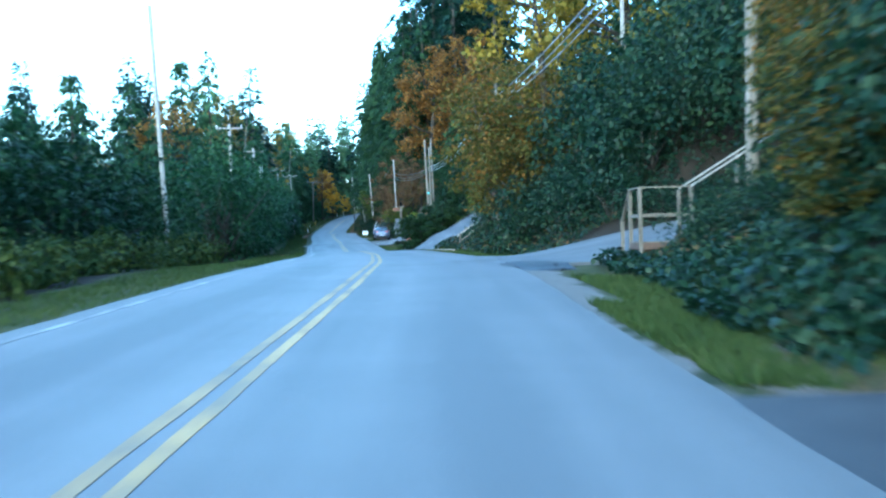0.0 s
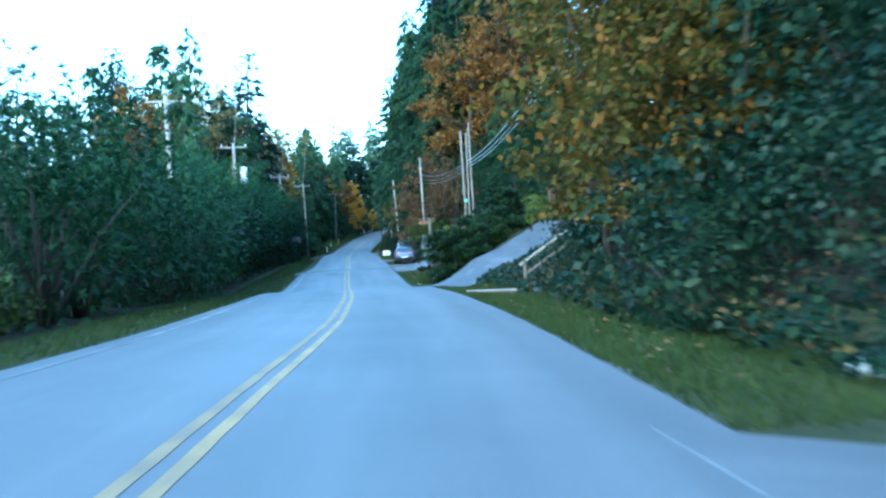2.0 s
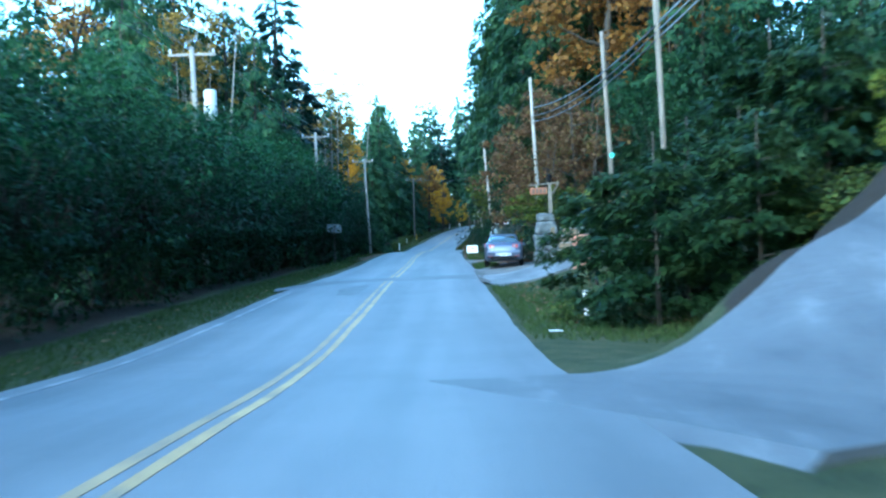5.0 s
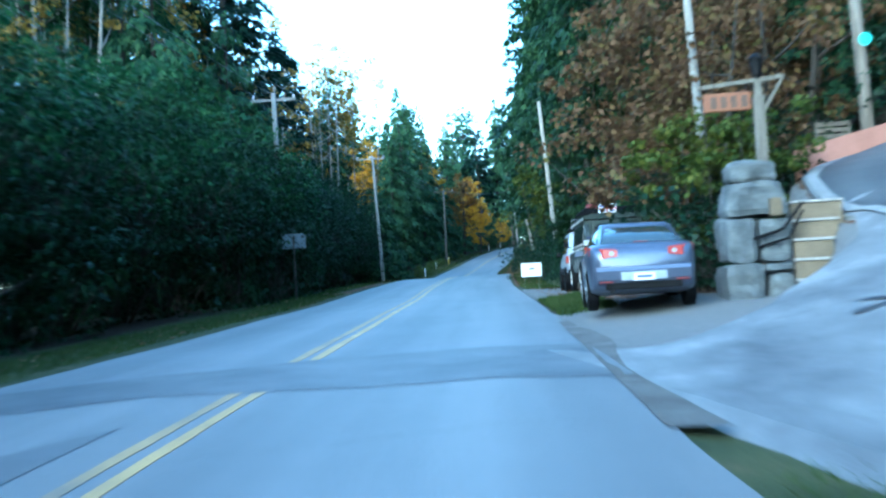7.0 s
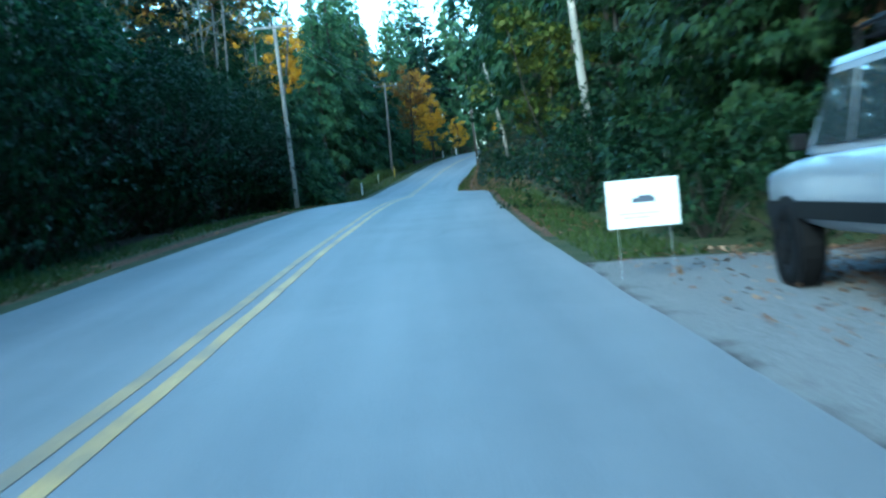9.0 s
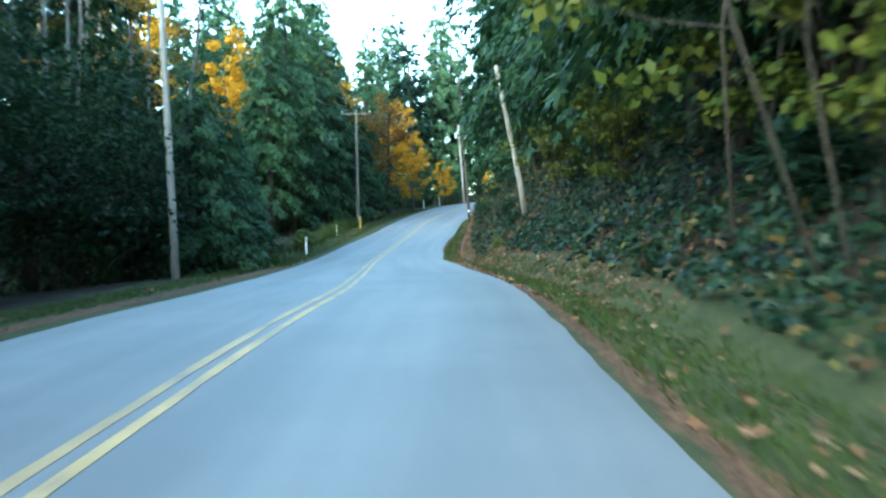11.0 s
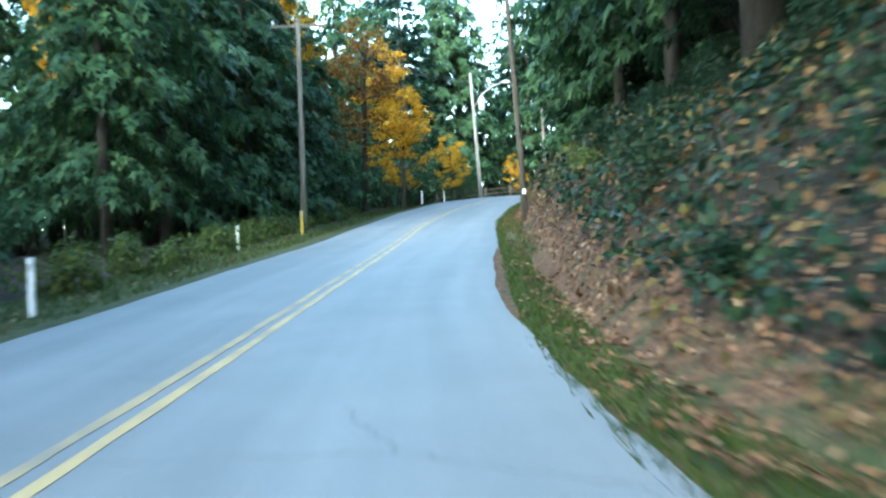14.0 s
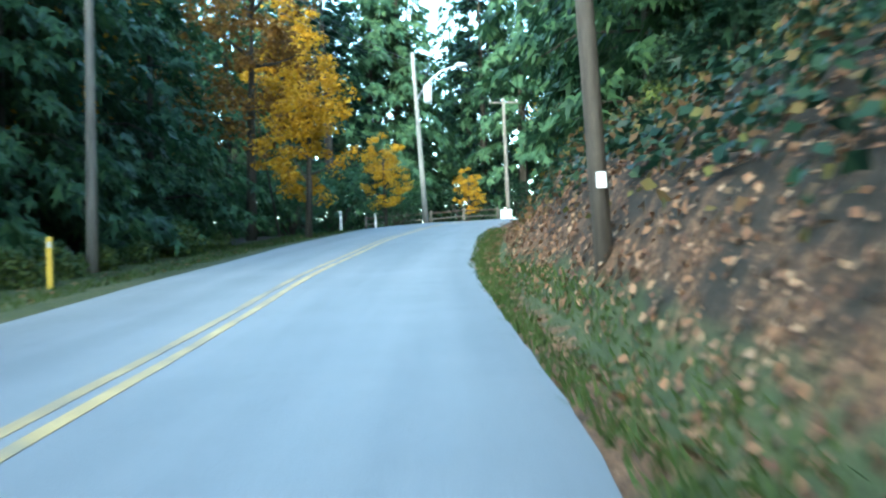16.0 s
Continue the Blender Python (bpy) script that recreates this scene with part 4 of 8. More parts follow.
PLANTS = {
    "cedar": (lambda: conifer("cedar_tree", 20, 4.3, 1.5, 2000, 11, CEDAR_LEAF, 0.8, 0.55, hang=True), "tall dark green cedar with drooping boughs", "tree", "forest conifers"),
    "cedar_fine": (lambda: conifer("cedar_tree", 20, 4.6, 2.4, 5200, 19, CEDAR_LEAF, 0.5, 0.6, thick=0.013, hang=True), "dark cedar with fine feathery boughs over the bank", "tree", "bank cedars"),
    "cedar_b": (lambda: conifer("cedar_tree", 22, 4.8, 3.0, 1600, 12, CEDAR_LEAF, 0.95, 0.6, hang=True), "tall dark cedar with a ragged drooping crown", "tree", "forest conifers"),
    "fir": (lambda: conifer("fir_tree", 24, 4.0, 3.0, 1500, 13, FIR_LEAF, 1.0, 0.3), "tall blue-green fir with a pointed top", "tree", "forest conifers"),
    "fir_b": (lambda: conifer("fir_tree", 20, 3.2, 5.0, 1400, 14, FIR_LEAF, 0.8, 0.25), "slender fir with a sparse crown", "tree", "forest conifers"),
    "bare_cedar": (lambda: conifer("cedar_tree", 22, 4.4, 2.6, 3000, 15, LIT_CEDAR_LEAF, 0.66, 0.6, thick=0.012, limbs=8, hang=True), "dark cedar with a bare lower trunk", "tree", "forest edge cedars"),
    "big_fir": (lambda: conifer("fir_tree", 27, 4.6, 9.0, 1800, 18, FIR_LEAF, 0.95, 0.35, thick=0.019), "huge old fir with a thick bare lower trunk", "tree", "bank firs"),
    "bend_conifer": (lambda: conifer("hemlock_tree", 24, 5.0, 1.0, 2400, 17, SKYLIT_LEAF, 0.95, 0.45, hang=True), "tall soft green conifer beyond the bend, lightened as lit by open sky", "tree", "bend hemlocks"),
    "far_fir": (lambda: conifer("fir_tree", 24, 4.4, 2.0, 560, 16, FIR_LEAF, 1.5, 0.35, limbs=12), "distant dark fir on the wooded hill", "tree", "distant firs"),
    "hedge": (lambda: bush("hedge_tree", 5.2, 2.6, 1800, 21, HEDGE_LEAF, 0.37, lite=True), "dense dark green evergreen hedge tree beside the road", "hedge", "roadside hedge"),
    "hedge_b": (lambda: bush("hedge_tree", 5.8, 2.4, 1800, 22, HEDGE_LEAF, 0.37, lumps=20, lite=True), "tall shaggy evergreen hedge tree beside the road", "hedge", "roadside hedge"),
    "hedge_c": (lambda: bush("hedge_tree", 4.6, 2.7, 1800, 23, SHADED_HEDGE_LEAF, 0.37, lite=True), "low evergreen hedge tree beside the road, leaves darkened as in shade", "hedge", "roadside hedge"),
    "hedge_d": (lambda: bush("hedge_tree", 5.6, 2.6, 1900, 27, SHADED_HEDGE_LEAF, 0.36, lumps=20, lite=True), "evergreen boughs hanging over the verge, leaves darkened as in shade", "hedge", "roadside hedge"),
    "hedge_e": (lambda: bush("hedge_tree", 5.6, 2.6, 1900, 29, LIT_HEDGE_LEAF, 0.36, lumps=20, lite=True), "evergreen boughs along the hedge top, leaves brightened as if lit", "hedge", "roadside hedge"),
    "cypress_column": (lambda: conifer("cypress_tree", 9.5, 2.1, 0.1, 5600, 28, YEW_LEAF, 0.26, 0.15, hang=True), "tall dense dark green cypress beside the gravel", "tree", "garden conifers"),
    "thicket": (lambda: bush("thicket_bush", 5.0, 2.8, 900, 24, LIT_CEDAR_LEAF, 0.62, lumps=12, lite=True), "dark evergreen undergrowth deep in the wood", "shrub", "undergrowth"),
    "young_cedar": (lambda: conifer("young_cedar", 10, 3.6, 0.2, 3000, 25, LIT_CEDAR_LEAF, 0.46, 0.4, hang=True), "bushy young cedar with boughs down to the ground", "tree", "young cedars"),
    "alder": (lambda: broadleaf("alder_tree", 21, 3.4, 8, 2600, 31, ALDER_LEAF, 0.26, BARK_PALE, 5, 70, 0.6, 0.012), "pale-stemmed alder clump with thin yellow autumn leaves", "tree", "alders"),
    "alder_b": (lambda: broadleaf("alder_tree", 19, 3.0, 9, 1300, 32, MIXED_LEAF, 0.26, BARK_PALE, 6, 50, 0.6, 0.012), "pale-stemmed alder clump, nearly bare", "tree", "alders"),
    "maple_gold": (lambda: broadleaf("maple_tree", 13, 3.6, 2.0, 4400, 33, YELLOW_LEAF, 0.30, BARK, 1, 75, 0.75), "maple tree in golden yellow autumn leaf", "tree", "autumn maples"),
    "maple_orange": (lambda: broadleaf("maple_tree", 16, 4.2, 4.0, 3800, 34, ORANGE_LEAF, 0.34, BARK, 1, 80, 0.8), "maple tree in orange autumn leaf", "tree", "autumn maples"),
    "maple_turning": (lambda: broadleaf("maple_tree", 9, 3.4, 0.2, 7600, 35, MIXED_LEAF, 0.24, BARK, 2, 130, 0.75, 0.014), "maple with green leaves turning orange", "tree", "autumn maples"),
    "maple_russet": (lambda: broadleaf("maple_tree", 11, 3.6, 1.5, 4600, 36, RUSSET_LEAF, 0.28, BARK, 2, 75, 0.7), "maple with curling russet leaves", "tree", "autumn maples"),
    "maple_yellow_green": (lambda: broadleaf("maple_tree", 15, 4.6, 3.0, 4200, 37, GOLDEN_LEAF, 0.34, BARK, 1, 85, 0.85), "broad maple with yellow-green leaves", "tree", "autumn maples"),
    "maple_tall": (lambda: broadleaf("maple_tree", 17, 2.7, 6.5, 5600, 38, YELLOW_LEAF, 0.30, BARK, 2, 80, 0.7, 0.008), "tall thin-stemmed maple in golden leaf above the cedars", "tree", "autumn maples"),
    "ivy_mass": (lambda: bush("ivy_thicket", 5.0, 3.2, 2200, 40, IVY_LEAF, 0.265, "leaf", 22), "tall thicket smothered in dark green ivy", "shrub", "bank shrubs"),
    "laurel": (lambda: bush("laurel_bush", 2.6, 1.7, 1250, 41, IVY_LEAF, 0.185, "leaf"), "glossy green laurel bush on the bank", "shrub", "bank shrubs"),
    "shrub": (lambda: bush("round_shrub", 2.0, 1.3, 2400, 42, SHRUB_LEAF, 0.12, "leaf", 10), "rounded yellow-green garden shrub", "shrub", "garden shrubs"),
    "lime": (lambda: bush("clipped_shrub", 1.7, 1.25, 5000, 43, LIME_LEAF, 0.085, "leaf", 9), "clipped lime-green shrub above the wall", "shrub", "garden shrubs"),
    "brush": (lambda: bush("low_brush", 1.1, 1.2, 900, 44, SHRUB_LEAF, 0.15, "leaf", 9), "low yellow-green brush on the verge", "shrub", "verge brush"),
    "fern": (lambda: bush("sword_fern", 0.9, 0.9, 600, 45, IVY_LEAF, 0.34, lite=True), "green sword fern on the bank", "fern", "bank ferns"),
    "vine_maple": (lambda: broadleaf("vine_maple", 5, 2.0, 1.4, 2600, 46, VINE_LEAF, 0.2, BARK, 3, 34, 0.55, 0.010), "small vine maple with yellow-green leaves", "tree", "vine maples"),
    "red_shrub": (lambda: bush("red_shrub", 2.4, 2.0, 2000, 47, RED_LEAF, 0.14, "leaf", 12), "dull red garden shrub", "shrub", "garden shrubs"),
    "spruce_shrub": (lambda: conifer("garden_spruce", 5.0, 3.0, 0.1, 3400, 48, YEW_LEAF, 0.36, 0.2), "bushy blue-green garden spruce", "tree", "garden conifers"),
    "juniper": (lambda: conifer("cypress", 5.0, 0.9, 0.1, 1800, 49, SHRUB_LEAF, 0.3, -0.6), "narrow light green ivy column round a pole", "climber", "climbers"),
}
FIRST = {}


def plant(kind, x, y, scale=1.0, z=None, turn=None, squash=1.0, wide=1.0):
    zz = gz(x, y) - 0.05 if z is None else z
    a = rng.uniform(0, 6.28) if turn is None else turn
    m = Matrix.LocRotScale((x, y, zz), Euler((0, 0, a)), (scale * wide, scale * wide, scale * squash))
    if kind not in FIRST:
        make, label, cat, group = PLANTS[kind]
        ob = tagged(make(), label, cat, group)
        FIRST[kind] = ob
        ob.matrix_world = m
        return ob
    src = FIRST[kind]
    keep = src.matrix_basis.copy()
    src.matrix_basis = Matrix()
    ob = copy_thing(src, m)
    src.matrix_basis = keep
    return ob


# -- left side: an unbroken evergreen hedge close to the road
y = 18.0
n = 0
while y < 206:
    d = 8.3 + rng.uniform(-0.3, 0.5) + (3.4 if y < 62 else 0) + (0.9 if y > 94 else 0) - (0.9 if 108 < y < 158 else 0) - (0.5 if 138 < y < 147 or 156 < y < 168 else 0) + (0.9 if 178 < y < 190 else 0)
    x, yy = on_road(y, -d)
    if y < 94:
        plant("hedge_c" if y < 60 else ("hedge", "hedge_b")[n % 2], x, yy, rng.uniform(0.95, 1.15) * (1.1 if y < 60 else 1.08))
    else:  # boughs reach out high over a hollow, its shade put into the leaf colour
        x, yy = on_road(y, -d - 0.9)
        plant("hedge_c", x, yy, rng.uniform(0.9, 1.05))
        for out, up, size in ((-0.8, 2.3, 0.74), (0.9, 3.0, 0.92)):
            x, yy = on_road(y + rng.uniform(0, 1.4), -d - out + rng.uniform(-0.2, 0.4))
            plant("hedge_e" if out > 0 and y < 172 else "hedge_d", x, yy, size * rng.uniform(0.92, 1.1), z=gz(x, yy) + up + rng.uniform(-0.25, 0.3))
    if n % 3 == 0:
        x, yy = on_road(y + 1.5, -d - rng.uniform(3.0, 4.5))
        plant("thicket", x, yy, rng.uniform(1.1, 1.35))
    y += rng.uniform(3.2, 4.0)
    n += 1
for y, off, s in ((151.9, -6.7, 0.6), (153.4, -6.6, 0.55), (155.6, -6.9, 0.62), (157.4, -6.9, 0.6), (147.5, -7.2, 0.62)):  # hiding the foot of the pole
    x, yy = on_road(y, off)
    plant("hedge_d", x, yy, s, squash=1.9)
# -- left: conifers behind the hedge
for y, off, kind, s in ((64, -27, "cedar", 0.55), (72, -38, "fir_b", 0.75), (88, -30, "fir_b", 0.7), (84, -46, "cedar", 0.75), (98, -22, "cedar", 0.5), (104, -28, "fir", 0.62), (108, -40, "cedar_b", 0.8), (122, -34, "fir_b", 0.95),
                        (116, -22, "cedar", 0.6), (131, -24, "cedar_b", 0.75), (142, -19, "fir_b", 0.8), (148, -34, "fir", 0.95), (158, -20.5, "cedar_b", 1.22), (96, -30, "cedar", 0.72), (112, -30, "fir", 0.72), (126, -19, "cedar", 0.62), (138, -22, "cedar", 0.8), (132, -36, "fir", 0.95), (160, -34, "cedar", 1.0), (172, -15, "fir_b", 0.9), (176, -25, "cedar", 1.05),
                        (184, -14, "cedar", 0.8), (188, -24, "fir", 1.0), (196, -16, "cedar_b", 0.9), (200, -32, "fir", 1.05), (206, -22, "cedar", 1.0), (212, -34, "cedar_b", 1.1), (201, -11.5, "cedar", 0.95), (207, -15, "fir", 0.95), (194, -13.5, "fir_b", 1.0), (213, -13.5, "cedar_b", 0.85), (150, -26, "cedar_b", 1.05), (156, -15.5, "cedar", 0.85), (164, -20, "fir", 0.9), (169, -22, "cedar", 1.0), (178, -18, "fir", 0.85), (142, -27, "cedar", 0.9), (162, -27, "fir", 1.05)):
    x, yy = on_road(y, off)
    plant(kind, x, yy, s)
for x, y, kind, s, w in ((-21.5, 123.5, "young_cedar", 1.3, 1.0), (-19.8, 116.5, "young_cedar", 1.05, 1.0), (-25.5, 152, "cedar", 1.0, 1.1), (-26, 166, "fir", 1.1, 1.1), (-23.5, 160, "young_cedar", 1.5, 0.8), (-24.5, 131, "young_cedar", 1.95, 0.72), (-30, 126, "young_cedar", 1.5, 0.8), (-33, 108, "cedar_b", 0.85, 1.2), (-22.5, 148, "young_cedar", 1.7, 0.7), (-29, 152, "alder", 1.1, 1.0), (-28.5, 159, "alder", 1.0, 1.0), (-28, 170, "alder", 0.95, 1.0), (-33, 142, "maple_orange", 1.2, 1.0), (-44, 96, "fir_b", 0.85, 1.0), (-27.5, 163, "cedar", 1.1, 1.1)):
    plant(kind, x, y, s, wide=w)
for y, off, kind, s in ((146, -14.5, "alder", 0.95), (153, -15.5, "alder_b", 1.05), (160, -15, "alder", 1.0), (166, -16, "alder_b", 1.1), (172, -14.5, "alder_b", 1.0), (204, -10, "alder", 1.1), (207, -13, "alder", 1.15), (199, -11.5, "alder_b", 1.1),
                        (185, -15, "alder", 1.1), (194, -18, "maple_orange", 1.25), (180, -24, "alder", 1.2), (176, -16, "alder_b", 1.0), (120, -26, "maple_orange", 0.75)):
    x, yy = on_road(y, off)
    plant(kind, x, yy, s)
# -- left: cedar wood with bare trunks, where the road bends
for y in np.arange(212, 284, 3.1):
    for row, off in ((0, -10.4), (1, -14.6), (2, -20)):
        if row == 2 and rng.random() < 0.4:
            continue
        if y < 236 or row == 0 and y > 258 or row > 0 and y < 249:
            continue
        x, yy = on_road(y + rng.uniform(-1.2, 1.2), off + rng.uniform(-1.3, 1.3))
        plant("bare_cedar", x, yy, rng.uniform(0.75, 1.1))
for y in np.arange(207, 262, 2.6):
    x, yy = on_road(y, -6.0 + rng.uniform(-0.4, 0.3))
    if rng.random() < 0.75:
        plant("brush", x, yy, rng.uniform(0.6, 1.0))
for x, y, s in ((-29.5, 220.5, 0.55), (-31, 225, 0.6), (-30, 229, 0.5), (-34, 224, 0.8), (-36, 230, 0.8), (-38, 219, 1.1), (-40, 226, 1.2), (-39, 234, 1.2), (-41, 241, 1.2), (-44, 222, 1.4), (-45, 231, 1.4), (-37, 246, 1.1), (-40, 262, 1.3), (-44, 270, 1.4), (-48, 278, 1.5), (-36, 256, 1.2), (-52, 268, 1.5), (-46, 256, 1.4)):
    plant("thicket", x, y, s)
for x, y, s in ((-24, 292, 0.9), (-27, 296, 1.0), (-26, 286, 0.8), (-25.5, 303, 1.0), (-20.5, 304.5, 0.9), (-30.5, 297, 1.1), (-28, 288, 0.9), (-33, 290, 1.0), (-29, 281, 0.7)):
    plant("thicket", x, y, s)
plant("maple_gold", -22.4, 267.5, 0.6)
plant("maple_orange", -25.2, 270, 0.8)
plant("maple_orange", -31.5, 274, 0.7)
plant("maple_gold", -20.4, 284.5, 0.42)
plant("maple_gold", -15.5, 304, 0.34)
plant("maple_gold", -6.5, 319, 1.35)
plant("maple_gold", -31, 262, 1.3)
for x, y, s in ((-33.2, 246, 0.95), (-35.4, 249.5, 1.05), (-38, 230, 1.0), (-37, 229, 1.1), (-24.6, 277.5, 0.72), (-36, 214, 1.0)):
    plant("maple_tall", x, y, s)
for y in np.arange(200, 262, 4.4):
    x, yy = on_road(y, -33 + rng.uniform(-2, 2))
    plant("thicket", x, yy, rng.uniform(0.9, 1.3))
for y in np.arange(206, 290, 4.2):
    x, yy = on_road(y, -25 + rng.uniform(-2, 2))
    plant("thicket", x, yy, rng.uniform(0.8, 1.1))
for x, y, kind, s in ((-41, 250, "cedar", 1.0), (-45, 243, "fir", 1.0), (-39, 237, "cedar_b", 0.95), (-36, 226, "cedar", 0.75), (-42, 220, "fir", 0.9)):
    plant(kind, x, y, s)
for y, off, kind, s in ((250, 7.6, "young_cedar", 1.15), (246, 9.0, "cedar", 0.85), (255, 8.0, "cedar", 0.8), (241, 10.5, "cedar", 0.9), (234, 11.4, "cedar_b", 0.9), (227, 12, "cedar", 0.95)):  # boughs over the bend
    x, yy = on_road(y, off)
    plant(kind, x, yy, s)
for y, off, s in ((211.5, 8.8, 1.1), (216.5, 9.4, 1.2), (223.5, 9.2, 1.15), (229, 9.8, 1.2)):
    x, yy = on_road(y, off)
    plant("cedar_fine", x, yy, s, wide=1.1)
plant("big_fir", -10.5, 219.9, 1.0)
plant("big_fir", -8.6, 213.5, 0.8)
for y, off, s in ((204.5, -7.6, 0.95), (207.5, -8.2, 0.98), (210.5, -7.8, 0.9), (213.5, -8.3, 0.88), (216.5, -8.4, 0.8), (219.5, -8.6, 0.66), (222.5, -9.2, 0.5), (252, -11.2, 1.5), (258, -9.6, 1.35), (263, -9.0, 1.2), (246, -12.5, 1.7), (268, -12, 1.5)):
    x, yy = on_road(y, off)
    plant("young_cedar", x, yy, s)
# -- far bend and beyond the road's end
for x, y, kind, s in ((-20, 312, "cedar", 1.1), (-14, 316, "fir", 1.05), (-8, 322, "cedar_b", 1.1), (-1, 327, "fir", 1.1), (-26, 306, "fir", 1.1), (-32, 300, "cedar", 1.15), (-30, 318, "fir", 1.2), (-17, 326, "cedar", 1.2), (8, 333, "cedar", 1.1),
                      (-36, 285, "cedar_b", 1.2), (-42, 268, "fir", 1.15), (-24, 330, "fir", 1.3), (-4, 338, "cedar_b", 1.25), (-12, 340, "fir", 1.3), (18, 338, "fir", 1.1), (-40, 312, "cedar", 1.3), (-34, 332, "fir", 1.3)):
    plant(kind, x, y, s)
for x in np.arange(-46, 14, 4.3):
    plant("bend_conifer", x + rng.uniform(-1.2, 1.2), 316 + abs(x + 14) * -0.25 + rng.uniform(-3, 3), rng.uniform(0.95, 1.25))
    plant("laurel", x, 309 + abs(x + 14) * -0.2 + (8 if x > -8 else 0), rng.uniform(0.9, 1.4))
    if x < -20:
        plant("hedge", x, 294 + rng.uniform(-4, 4), 0.6)
# -- right hillside
for y in np.arange(152, 300, 4.6):
    for off in (9.6, 16, 24) if y < 240 else (9.6, 18):
        if off == 9.6 and (y < 196 and rng.random() < 0.45):
            continue
        x, yy = on_road(y + rng.uniform(-1.8, 1.8), off + rng.uniform(-1.8, 1.8))
        plant("cedar_fine" if off < 12 else "far_fir", x, yy, rng.uniform(1.15, 1.6), wide=0.85)
for x, y, kind, s in ((1.2, 156, "cedar", 1.25), (-1.4, 168, "fir", 1.3), (-3.2, 180, "cedar", 1.3), (-8.0, 192, "cedar_fine", 1.1), (-7.0, 178, "cedar_fine", 1.0), (3, 164, "fir", 1.5), (5.5, 158, "fir", 1.3)):
    plant(kind, x, y, s)
for y in np.arange(40, 152, 7.5):
    for off in (27, 38):
        x, yy = on_road(y + rng.uniform(-2.5, 2.5), off + rng.uniform(-2.5, 2.5))
        if 7 < x < 22 and 92 < yy < 114 or 7 < x < 24 and 128 < yy < 148:
            continue
        plant(("cedar", "fir", "far_fir", "fir_b")[int(rng.integers(4))], x, yy, rng.uniform(0.85, 1.2))
for y in np.arange(8, 40, 5):
    x, yy = on_road(y, 17 + rng.uniform(-2, 2))
    plant(("cedar", "fir", "cedar_b")[int(rng.integers(3))], x, yy, rng.uniform(0.8, 1.0))
